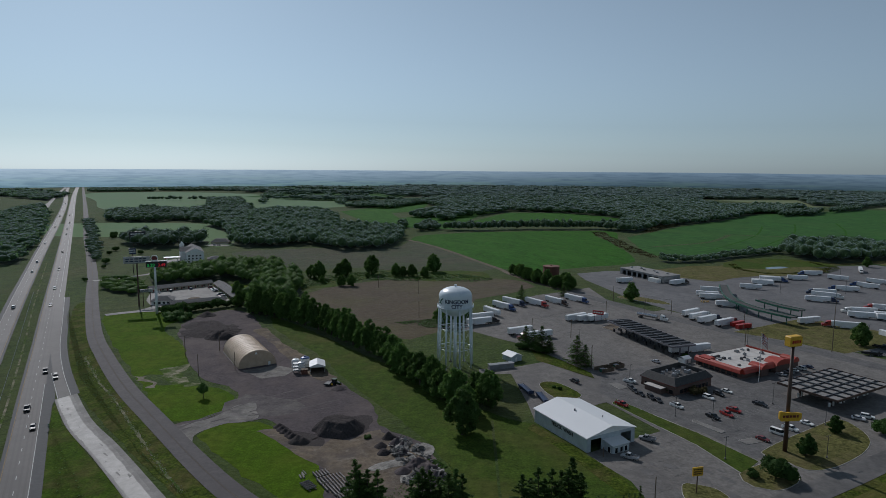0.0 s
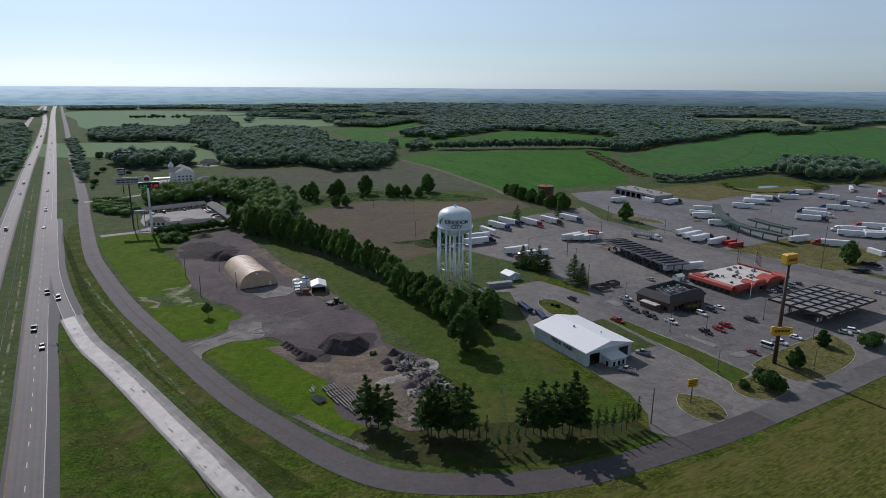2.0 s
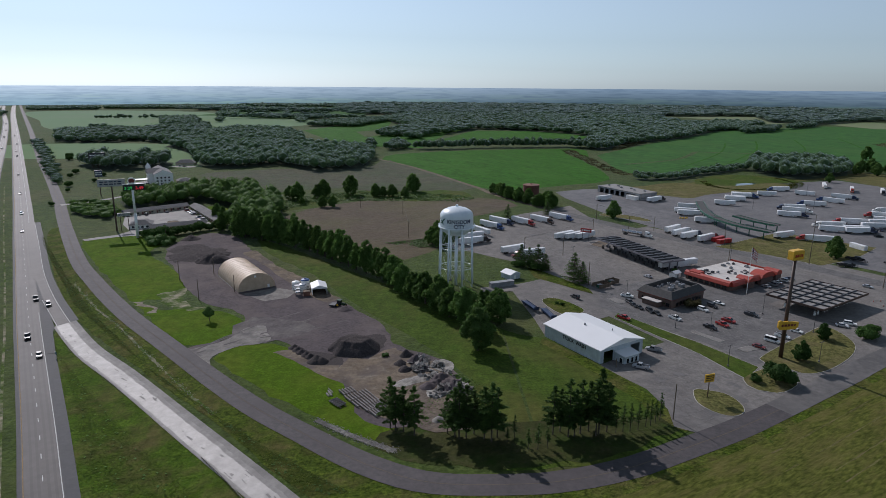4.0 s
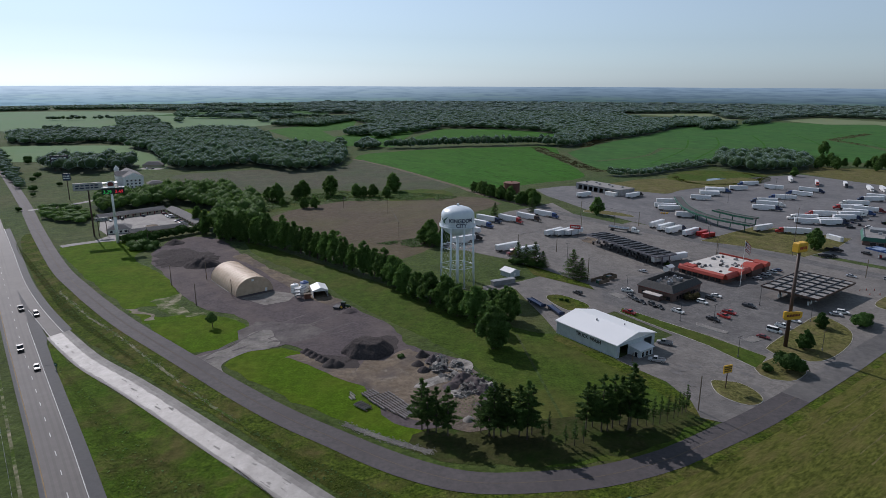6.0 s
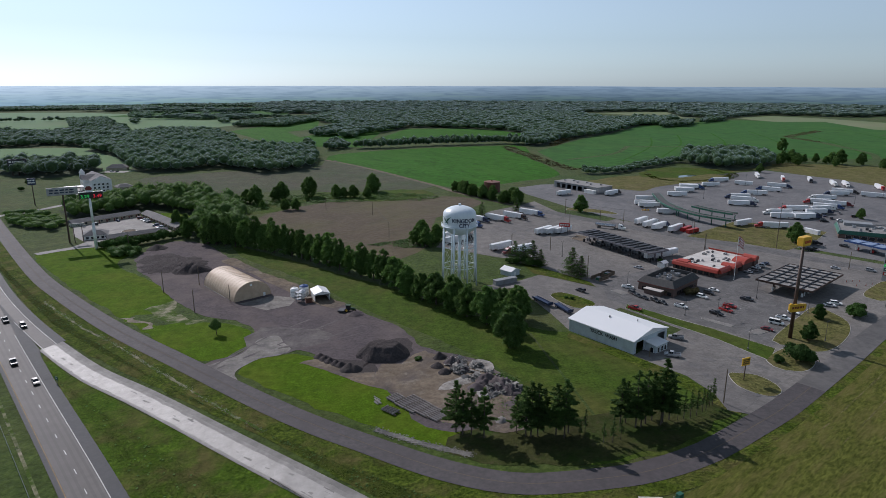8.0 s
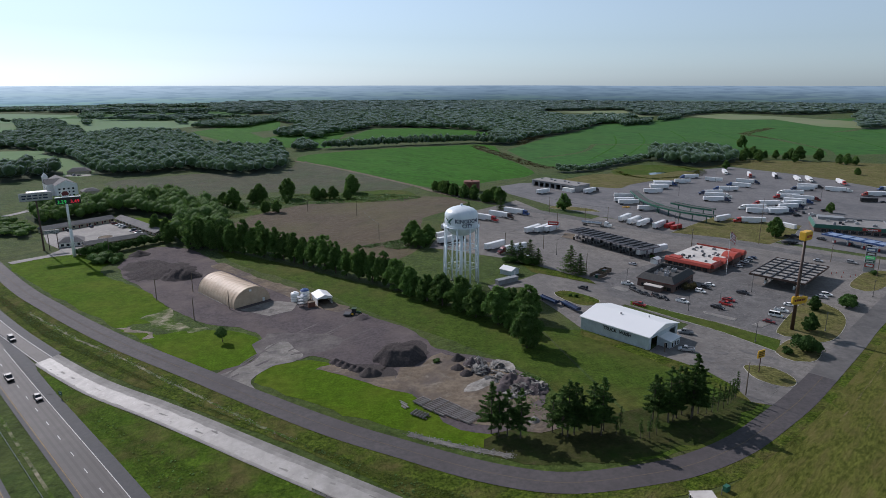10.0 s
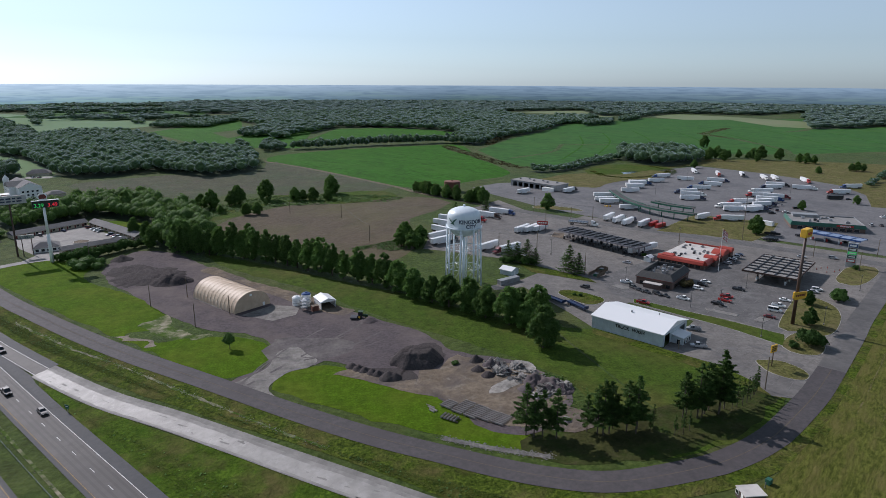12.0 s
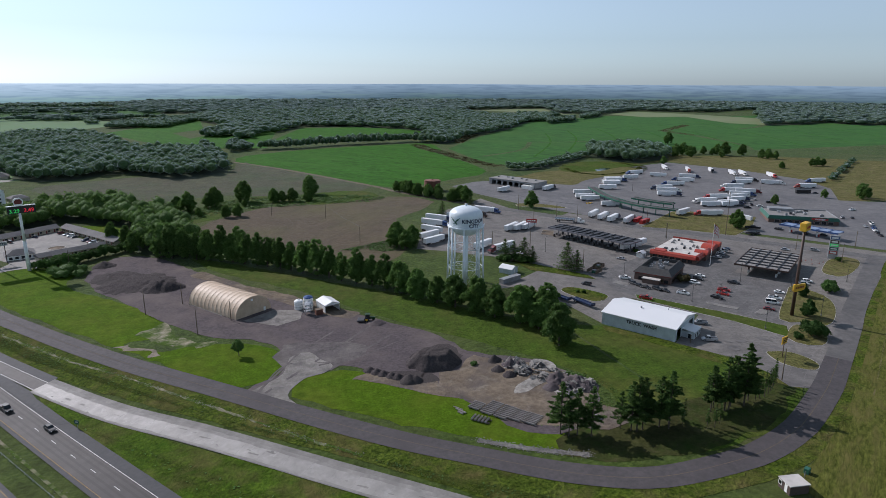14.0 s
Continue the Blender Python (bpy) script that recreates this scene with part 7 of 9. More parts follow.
def red_diner():
    t = thing("diner", "diner with orange-red roof edges and a pale flat roof", "restaurant", at=(131.0, -10.0, gz(145, 5) - 0.1), turn=31)
    W, D, H = 38.0, 25.0, 4.2
    walls(t, 0, 0, W, D, -0.6, H, M["brick"], 0.3)
    part("roof_deck", box(BM(), 0.3, 0.3, H - 0.3, W - 0.3, D - 0.3, H), M["membrane"], t, "pale flat roof")
    def awning(x0, y0, x1, y1, out, name="awning"):
        bm = BM()
        if y0 == y1:
            prism(bm, [(y0 + out * 0.9, 2.7), (y0 + out, 3.0), (y0 + out * 0.7, H + 0.2), (y0, H + 0.9), (y0 - out * 0.25, H + 0.9), (y0 - out * 0.25, 2.7)], "x", x0, x1)
        else:
            prism(bm, [(x0 + out * 0.9, 2.7), (x0 + out, 3.0), (x0 + out * 0.7, H + 0.2), (x0, H + 0.9), (x0 - out * 0.25, H + 0.9), (x0 - out * 0.25, 2.7)], "y", y0, y1)
        part(name, bm, M["orange_red"], t, "orange-red roof edge")
    awning(0, 0, 11, 0, -1.6)
    awning(16, 0, W, 0, -1.6)
    awning(0, 0, 0, D, -1.6)
    awning(W, 0, W, D, 1.6)
    for x0, x1, y0, h in ((10.5, 16.5, -2.6, 5.6), (22, 33, -2.2, 6.2), (34.5, 39.5, -2.6, 6.0)):
        n = 10
        prof = [(x0 + (x1 - x0) * k / n, 3.6 + (h - 3.6) * (1 - (2 * k / n - 1) ** 2) ** 0.5) for k in range(n + 1)]
        v = part("vault", prism(BM(), prof, "y", y0, 4.5), M["orange_red"], t, "rounded orange-red porch roof")
        part("porch_wall", box(BM(), x0 + 0.4, y0 + 0.3, -0.6, x1 - 0.4, -0.05, 3.6), M["brick"], v)
    part("back_vault", prism(BM(), [(-1.2, 3.2), (-0.6, 5.2), (3, 5.6), (5, 3.2)], "y", D - 8, D - 2), M["orange_red"], t, "orange-red gable")
    rng = random.Random(3)
    for k in range(24):
        roof_unit(t, rng.uniform(3, W - 5), rng.uniform(5, D - 4), H, rng.uniform(0.5, 1.9), rng.uniform(0.5, 1.6), rng.uniform(0.4, 1.2), "dark" if k % 2 else "grey")
    for k in range(8):
        pane(t, 0, 17.5 + k * 2.4, 19.3 + k * 2.4, 0.6, 2.4, -0.04, "brown")
    for k in range(7):
        pane(t, 3, 2 + k * 3.2, 4.2 + k * 3.2, 0.6, 2.4, -0.04, "brown")


red_diner()


def beam_canopy(name, label, x, y, turn, W, D, H, nx, ny, columns, fascia="brown", pumps=True):
    t = thing(name, label, "canopy", at=(x, y, gz(x, y) - 0.05), turn=turn)
    part("deck", box(BM(), 0.3, 0.3, H - 0.4, W - 0.3, D - 0.3, H - 0.15), M["deck"] if fascia == "brown" else M["dark"], t, "weathered metal deck")
    part("fascia", box(BM(), 0, 0, H - 0.75, W, 0.3, H + 0.15), M[fascia], t)
    part("fascia", box(BM(), 0, D - 0.3, H - 0.75, W, D, H + 0.15), M[fascia], t)
    part("fascia", box(BM(), 0, 0.3, H - 0.75, 0.3, D - 0.3, H + 0.15), M[fascia], t)
    part("fascia", box(BM(), W - 0.3, 0.3, H - 0.75, W, D - 0.3, H + 0.15), M[fascia], t)
    for i in range(1, nx):
        u = W * i / nx
        part("roof_beam", box(BM(), u - 0.32, 0.3, H - 0.15, u + 0.32, D - 0.3, H + 0.45), M["dark"], t, "dark roof beam")
    for j in range(1, ny):
        v = D * j / ny
        part("roof_beam", box(BM(), 0.3, v - 0.2, H - 0.15, W - 0.3, v + 0.2, H + 0.3), M["dark"], t, "dark roof beam")
    for u, v in columns:
        part("column", box(BM(), u - 0.3, v - 0.3, -0.4, u + 0.3, v + 0.3, H - 0.4, 0.03), M[fascia], t)
        if pumps:
            isl = part("pump_island", box(BM(), u - 2.2, v - 0.7, -0.3, u + 2.2, v + 0.7, 0.2, 0.05), M["concrete"], t)
            if fascia != "brown":
                part("dispenser", box(BM(), u - 0.55, v - 4.6, -0.1, u + 0.55, v - 3.8, 2.3, 0.05), M["black"], isl, "tall black diesel dispenser")
                part("dispenser", box(BM(), u - 0.55, v + 3.8, -0.1, u + 0.55, v + 4.6, 2.3, 0.05), M["black"], isl, "tall black diesel dispenser")
                part("post", box(BM(), u - 0.25, v - 5.6, -0.4, u + 0.25, v - 5.1, H - 0.4, 0.03), M["slate"], t, "grey canopy post")
            for d in (-1.4, 1.0):
                part("pump", box(BM(), u + d, v - 0.35, 0.2, u + d + 0.7, v + 0.35, 1.9, 0.04), M["white"] if fascia == "brown" else M["dark"], isl)


beam_canopy("fuel_canopy", "wide fuel canopy with a dark beam grid on top", 150.5, -50.9, 32, 40, 25, 5.7, 7, 5, [(7, 6), (15, 6), (25, 6), (33, 6), (7, 19), (15, 19), (25, 19), (33, 19)])
beam_canopy("truck_fuel_canopy", "long dark truck fuel canopy over diesel lanes", 122.5, 24.5, 111, 58, 14.5, 6.4, 13, 2, [(3 + 7.4 * k, 7.2) for k in range(8)], "slate")


def curved_canopy(pts, width, H, label, top_mat):
    t = thing("truck_canopy", label, "canopy", "curved canopies")
    line = spline(pts, 3.0)
    n = len(line)
    def strip(off0, off1, z0, z1, mat, name, lab=""):
        bm = BM()
        rows = []
        for i, p in enumerate(line):
            d = (line[min(i + 1, n - 1)] - line[max(i - 1, 0)]).normalized()
            s = Vector((-d.y, d.x))
            rise = 0.5 * abs(2 * i / (n - 1) - 1)
            g = 2.4 + rise
            rows.append([bm.verts.new((p.x + s.x * o, p.y + s.y * o, g + z)) for o, z in ((off0, z0), (off1, z0), (off1, z1), (off0, z1))])
        for a, b in zip(rows, rows[1:]):
            for k in range(4):
                bm.faces.new((a[k], a[(k + 1) % 4], b[(k + 1) % 4], b[k]))
        bm.faces.new(rows[0])
        bm.faces.new(rows[-1][::-1])
        bmesh.ops.recalc_face_normals(bm, faces=bm.faces[:])
        part(name, bm, mat, t, lab)
    strip(-width / 2, width / 2, H - 0.5, H, top_mat, "roof")
    strip(-width / 2 - 0.3, -width / 2, H - 0.9, H + 0.3, M["green"], "fascia", "green fascia")
    strip(width / 2, width / 2 + 0.3, H - 0.9, H + 0.3, M["green"], "fascia", "green fascia")
    for p in line[2::3]:
        part("column", tube(BM(), (p.x, p.y, 2.0), (p.x, p.y, 2.5 + H - 0.4), 0.35, n=8), M["green"], t)


curved_canopy([(206, 200), (197, 172), (192, 152), (191, 136)], 5.5, 5.6, "curved green-edged truck canopy with a dark roof", M["roof_dark"])
curved_canopy([(189, 142), (193, 122), (199, 106), (206, 92)], 5.5, 5.6, "green-edged truck canopy bending over the lanes", M["roof_dark"])
curved_canopy([(209, 146), (216, 128), (222, 114)], 5.5, 5.2, "green-edged canopy behind the diesel lanes", M["roof_dark"])


def green_store():
    t = thing("store", "brick store with a green band and a cluttered flat roof", "store", at=(257.0, 57.4, gz(270, 45) - 0.1), turn=-37)
    W, D, H = 44.0, 30.0, 5.0
    walls(t, 0, 0, W, D, -0.6, 3.0, M["brick"], 0.3)
    bm = BM()
    o, i = ((-0.8, -0.8), (W + 0.8, -0.8), (W + 0.8, D + 0.8), (-0.8, D + 0.8)), ((0.3, 0.3), (W - 0.3, 0.3), (W - 0.3, D - 0.3), (0.3, D - 0.3))
    a = [bm.verts.new((x, y, 3.0)) for x, y in o]
    b = [bm.verts.new((x, y, H + 0.3)) for x, y in i]
    for k in range(4):
        bm.faces.new((a[k], a[(k + 1) % 4], b[(k + 1) % 4], b[k]))
    part("green_band", bm, M["green"], t, "sloped green metal band")
    part("roof_deck", box(BM(), 0.3, 0.3, H - 0.6, W - 0.3, D - 0.3, H - 0.3), M["deck"], t, "grey flat roof")
    for x0, y0, x1, y1 in ((0.4, 0.3, W - 0.4, 0.6), (0.4, D - 0.6, W - 0.4, D - 0.3), (0.3, 0.7, 0.6, D - 0.7), (W - 0.6, 0.7, W - 0.3, D - 0.7)):
        part("parapet", box(BM(), x0, y0, H - 0.3, x1, y1, H + 0.35), M["grey"], t)
    rng = random.Random(8)
    for k in range(15):
        roof_unit(t, rng.uniform(3, W - 6), rng.uniform(4, D - 5), H - 0.3, rng.uniform(1, 3), rng.uniform(1, 2.4), rng.uniform(0.8, 1.6), ("grey", "dark", "silver")[k % 3])
    part("raised_roof", box(BM(), 4, D - 9, H - 0.3, 20, D - 1, H + 1.6), M["grey"], t)
    sign = part("sign_board", box(BM(), 27, -0.95, 3.4, 37, -0.6, 4.8), M["red"], t, "red sign board with white lettering")
    flat_words("Foodmart", 1.5, Matrix.Translation((32, -0.98, 3.65)) @ Matrix.Rotation(radians(90), 4, "X"), sign, M["white"], "white lettering Foodmart")
    for k in range(9):
        pane(t, 0, 4 + k * 4.2, 7 + k * 4.2, 0.5, 2.4, -0.04, "silver")


green_store()


def blue_canopy():
    t = thing("fuel_canopy", "long blue-edged car fuel canopy before the store", "canopy", at=(239.5, 33.0, gz(245, 15) - 0.05), turn=-72)
    W, D, H = 35.0, 9.0, 5.2
    part("deck", box(BM(), 0, 0, H - 0.4, W, D, H), M["canopy_blue"], t)
    part("fascia", box(BM(), -0.2, -0.2, H - 0.7, W + 0.2, 0, H + 0.25), M["blue"], t)
    part("fascia", box(BM(), -0.2, D, H - 0.7, W + 0.2, D + 0.2, H + 0.25), M["blue"], t)
    for k in range(5):
        part("roof_beam", box(BM(), 1 + k * 7, 0.5, H, 1.6 + k * 7, D - 0.5, H + 0.3), M["blue"], t)
    for k in range(4):
        u = 5 + k * 8.3
        part("column", box(BM(), u - 0.3, D / 2 - 0.3, -0.3, u + 0.3, D / 2 + 0.3, H - 0.4), M["white"], t)
        part("pump", box(BM(), u + 0.8, D / 2 - 0.3, 0, u + 1.6, D / 2 + 0.3, 1.8), M["red"], t)


blue_canopy()


def repair_shop():
    t = thing("repair_shop", "grey truck repair shop with open bay doors", "workshop", at=(146.5, 283.0, gz(165, 260) - 0.1), turn=-63)
    W, D, H = 52.0, 20.0, 5.6
    bays = [(0, 3 + 6.6 * k, 7.6 + 6.6 * k, -0.4, 4.4) for k in range(7)]
    walls(t, 0, 0, W, D, -0.6, H, M["grey"], 0.3, bays)
    part("roof_deck", box(BM(), -0.4, -0.4, H, W + 0.4, D + 0.4, H + 0.35), M["deck"], t)
    part("floor", box(BM(), 0.3, 0.3, -0.4, W - 0.3, D - 0.3, -0.05), M["concrete"], t)
    for k in range(6):
        roof_unit(t, 4 + k * 8, 8 + (k % 2) * 4, H + 0.35, 1.8, 1.6, 1.0)
    part("office", box(BM(), 40, -4, -0.5, 51, -0.02, 3.4), M["white"], t, "white office front")


repair_shop()


def long_wing(t, p, q, width, H, rise, doors):
    a, b = Vector(p), Vector(q)
    d = b - a
    ln = d.length
    ang = math.degrees(math.atan2(d.y, d.x))
    w = new("wing")
    w.parent = t
    w.matrix_basis = pose(a.x, a.y, gz(a.x, a.y) - 0.1, 0, 0, ang)
    part("wall", box(BM(), 0, 0.8, -0.5, ln, width - 0.8, H), M["beige"], w)
    part("roof", prism(BM(), [(-0.2, H - 0.2), (width / 2, H + rise), (width + 0.2, H - 0.2)], "x", -0.5, ln + 0.5), M["roof_grey"], w, "grey shingle roof")
    for side in (0.76, width - 0.76):
        for k in range(doors):
            u = ln * (k + 0.3) / doors
            part("door", box(BM(), u, side - 0.03, -0.1, u + 0.95, side + 0.03, 2.0), M["dark_red"], w)
            part("window", box(BM(), u + 1.5, side - 0.03, 0.8, u + 3.0, side + 0.03, 2.0), M["glass"], w)
    return w


def motel():
    patch("motel_court", [(-243, 188), (-208, 219), (-170, 164), (-178, 152), (-205, 133), (-214, 125), (-222, 128), (-218, 140), (-232, 160)], M["concrete"], 0.13, "pale concrete motel court", "parking lot", smooth=0)
    t = thing("motel", "low motel with grey shingle roofs round a court", "motel")
    long_wing(t, (-243, 189), (-206, 221), 9, 2.8, 2.0, 9)
    long_wing(t, (-206, 221), (-168, 164), 9.5, 2.8, 2.0, 12)
    long_wing(t, (-203, 138), (-171, 157), 7.5, 2.8, 1.7, 7)
    o = new("office")
    o.parent = t
    o.matrix_basis = pose(-221, 146, gz(-218, 148) - 0.1, 0, 0, 15)
    part("wall", box(BM(), 0, 0, -0.5, 14, 12, 2.9), M["white"], o)
    hip_box(o, "roof", -0.8, -0.8, 14.8, 12.8, 2.9, 5.6, 5.0, M["roof_grey"], "grey hipped roof")
    for k in range(4):
        pane(o, 0, 1.5 + 3 * k, 3.2 + 3 * k, 0.7, 2.2, -0.03)
    ring = thing("planter", "round kerbed planter in the motel court", "planter", at=(-200, 170, gz(-200, 170) + 0.1))
    part("kerb", lathe(BM(), [(5.0, 0), (5.0, 0.3), (4.6, 0.3), (4.6, 0.1)], 24), M["kerb"], ring)
    part("soil", lathe(BM(), [(4.6, 0.15), (0, 0.2)], 24), M["tan_dirt"], ring)


motel()


def hotel():
    patch("hotel_court", [(-300, 330), (-285, 326), (-262, 336), (-262, 350), (-300, 372), (-312, 350)], M["concrete"], 0.13, "pale hotel forecourt", "parking lot", smooth=0)
    t = thing("hotel", "white three-storey hotel with grey gabled roofs", "hotel", at=(-280, 338, gz(-277, 345) - 0.1), turn=28)
    W, D, H = 17.0, 44.0, 11.0
    walls(t, 0, 0, W, D, -0.5, H, M["white"], 0.3)
    part("roof", prism(BM(), [(-0.6, H - 0.1), (W / 2, H + 4.2), (W + 0.6, H - 0.1)], "y", 0.3, D + 0.6), M["roof_grey"], t, "grey gable roof")
    part("gable", prism(BM(), [(0, H), (W, H), (W / 2, H + 4.0)], "y", 0.0, 0.28), M["white"], t)
    part("cross_wing", box(BM(), -5, 12, -0.5, -0.02, 28, H), M["white"], t)
    part("cross_roof", prism(BM(), [(11.5, H), (20, H + 4.0), (28.5, H)], "x", -5.5, W / 2), M["roof_grey"], t, "grey cross gable")
    part("turret", lathe(BM(), [(2.4, -0.5), (2.4, H + 4.5), (2.8, H + 4.5), (0, H + 8.5)], 8), M["white"], t, "white corner turret").location = (-2, 34, 0)
    for f in range(3):
        for k in range(4):
            pane(t, 0, 1.6 + k * 3.6, 3.2 + k * 3.6, 0.8 + f * 3, 2.3 + f * 3, -0.03)
        for k in range(9):
            pane(t, 1, 2 + k * 4.6, 3.8 + k * 4.6, 0.8 + f * 3, 2.3 + f * 3, W + 0.03)
        for k in range(3):
            pane(t, 3, 13.5 + k * 4.8, 15.5 + k * 4.8, 0.8 + f * 3, 2.3 + f * 3, -5.03)
    a = thing("annex", "low grey-roofed annex beside the hotel", "building", at=(-262, 349, gz(-262, 349) - 0.1), turn=28)
    part("wall", box(BM(), 0, 0, -0.4, 14, 12, 3), M["beige"], a)
    hip_box(a, "roof", -0.5, -0.5, 14.5, 12.5, 3, 5.2, 4.5, M["roof_grey"])
    c = thing("fuel_canopy", "small white fuel canopy near the hotel", "canopy", at=(-303, 336, gz(-300, 338)), turn=25)
    part("deck", box(BM(), 0, 0, 4.6, 16, 9, 5.5), M["white"], c)
    part("stripe", box(BM(), -0.05, -0.05, 4.8, 16.05, 9.05, 5.1), M["red"], c)
    for x in (3, 13):
        part("column", box(BM(), x - 0.3, 4.2, -0.2, x + 0.3, 4.8, 4.6), M["white"], c)
    h = thing("house", "low house with a dark hipped roof among fields", "house", at=(-318, 494, gz(-318, 494)), turn=5)
    part("wall", box(BM(), 0, 0, -0.4, 22, 13, 2.8), M["beige"], h)
    hip_box(h, "roof", -0.8, -0.8, 22.8, 13.8, 2.8, 6.5, 6.0, M["roof_grey"])
    patch("house_drive", [(-318, 478), (-292, 474), (-288, 488), (-316, 490)], M["concrete"], 0.13, "pale drive before the house", "drive", smooth=0)


hotel()


def small_hut():
    t = thing("hut", "small pale blue hut with a low gable roof", "hut", at=(27.2, 4.6, gz(28, 6) - 0.1), turn=33)
    walls(t, 0, 0, 6.5, 7.0, -0.4, 2.7, M["pale_wall"], 0.2, [(0, 2.6, 3.7, -0.4, 2.1)])
    part("roof", prism(BM(), [(-0.4, 2.6), (3.25, 4.0), (6.9, 2.6), (6.9, 2.75), (3.25, 4.15), (-0.4, 2.75)], "y", -0.4, 7.4), M["roof_white"], t)
    part("gable", prism(BM(), [(0, 2.7), (6.5, 2.7), (3.25, 3.95)], "y", 0.0, 0.15), M["pale_wall"], t)
    part("door", box(BM(), 2.6, 0.05, -0.1, 3.7, 0.12, 2.1), M["white"], t)
    b = thing("container", "low flat-roofed blue-grey container beside the drive", "container", at=(16.5, -8.0, gz(20, -5)), turn=21)
    part("body", box(BM(), 0, 0, 0, 12.4, 2.8, 2.3, 0.05), M["grey"], b)
    part("roof", box(BM(), -0.1, -0.1, 2.3, 12.5, 2.9, 2.42), M["grey"], b)
    for k in range(9):
        part("rib", box(BM(), 0.7 + k * 1.35, -0.07, 0.1, 0.85 + k * 1.35, -0.005, 2.2), M["grey"], b)


small_hut()


def pump_house():
    t = thing("pump_house", "small brown brick utility house with a pale flat roof", "utility house", at=(8.1, -175.5, gz(12, -175)), turn=-12)
    walls(t, 0, 0, 5.0, 4.0, -0.4, 2.3, M["dark_brick"], 0.2, [(3, 1.0, 2.0, -0.4, 2.1)])
    part("roof", box(BM(), -0.25, -0.25, 2.3, 5.25, 4.25, 2.5, 0.04), M["membrane"], t)
    part("door", box(BM(), 0.05, 1.0, -0.1, 0.12, 2.0, 2.1), M["white"], t)
    pane(t, 3, 2.9, 3.9, 0.9, 1.9, -0.03)
    b = thing("utility_box", "grey metal utility box on the grass", "utility box", at=(19, -171.5, gz(19, -171)), turn=20)
    part("cabinet", box(BM(), 0, 0, 0, 1.5, 1.2, 1.5, 0.05), M["green"], b)
    part("post", tube(BM(), (-1.6, 0.3, 0), (-1.6, 0.3, 1.7), 0.12, n=8), M["steel"], b)


pump_house()


def rust_tank():
    t = thing("water_tank", "squat rusty red storage tank among trees", "tank", at=(81, 264, gz(81, 264)))
    part("shell", lathe(BM(), [(7.2, -0.4), (7.2, 8.6), (7.4, 8.6), (7.4, 8.9), (0, 9.3)], 32), M["rust"], t, smooth=False)
    for z in (3.0, 6.0):
        part("seam", lathe(BM(), [(7.25, z), (7.32, z + 0.1), (7.25, z + 0.2)], 32), M["rust"], t)
    part("hatch", tube(BM(), (0, 0, 9.2), (0, 0, 10.0), 0.8, n=10), M["rust"], t)


rust_tank()
patch("pond", [(298, 328), (296, 318), (301, 313), (310, 315), (320, 322), (325, 332), (322, 340), (312, 339)], M["water"], 0.14, "dark pond reflecting the sky", "pond", smooth=5, ragged=5)
patch("pond_bank", [(268, 356), (260, 316), (278, 290), (310, 291), (345, 303), (374, 338), (374, 380), (345, 398), (308, 396)], M["meadow_grass"], 0.1, "weedy pond bank", "bank", smooth=8, ragged=4)


# ---- signs and poles ----
def bars(parent, x0, x1, z0, z1, y, rows, mat, seed):
    rng = random.Random(seed)
    for r in range(rows):
        h = (z1 - z0) / rows
        x = x0
        while x < x1 - 0.4:
            w = min(rng.uniform(0.08, 0.2) * (x1 - x0), x1 - x)
            part("sign_bar", box(BM(), x, y - 0.05, z0 + h * (r + 0.25), x + w, y, z0 + h * (r + 0.75)), mat, parent)
            x += w + 0.05 * (x1 - x0)


def billboard(x, y, turn, H, w, h, face, label, poles=1, bar=True, pole_mat="brown", r=0.55):
    t = thing("billboard", label, "billboard", at=(x, y, gz(x, y) - 0.2), turn=turn)
    for k in range(poles):
        px = 0 if poles == 1 else -w * 0.3 + k * w * 0.6 / (poles - 1)
        part("pole", tube(BM(), (px, 0, 0), (px, 0, H - h + 0.3), r, r * 0.85, 12), M[pole_mat], t)
    p = part("panel", box(BM(), -w / 2, -0.45, H - h, w / 2, 0.45, H), M[face], t)
    for z in (H - h - 0.12, H):
        part("frame", box(BM(), -w / 2 - 0.15, -0.5, z, w / 2 + 0.15, 0.5, z + 0.12), M["dark"], p)
    if bar:
        bars(p, -w * 0.42, w * 0.42, H - h * 0.85, H - h * 0.15, -0.47, 2, M["white"] if face != "silver" else M["navy"], int(abs(x)))
    return t


billboard(-227.2, 140.6, 22, 36.0, 17, 4.6, "silver", "tall billboard with a pale faded panel")
billboard(-305, 280, 22, 23.0, 6, 5.5, "navy", "dark blue sign board on a pole", r=0.4)
billboard(-398, 467, 22, 18.0, 18, 9.0, "dark", "large dark two-row billboard before the trees", poles=3)
billboard(-222, 142, 22, 12.5, 8, 2.0, "silver", "low pale sign board by the motel drive", poles=2, r=0.25)


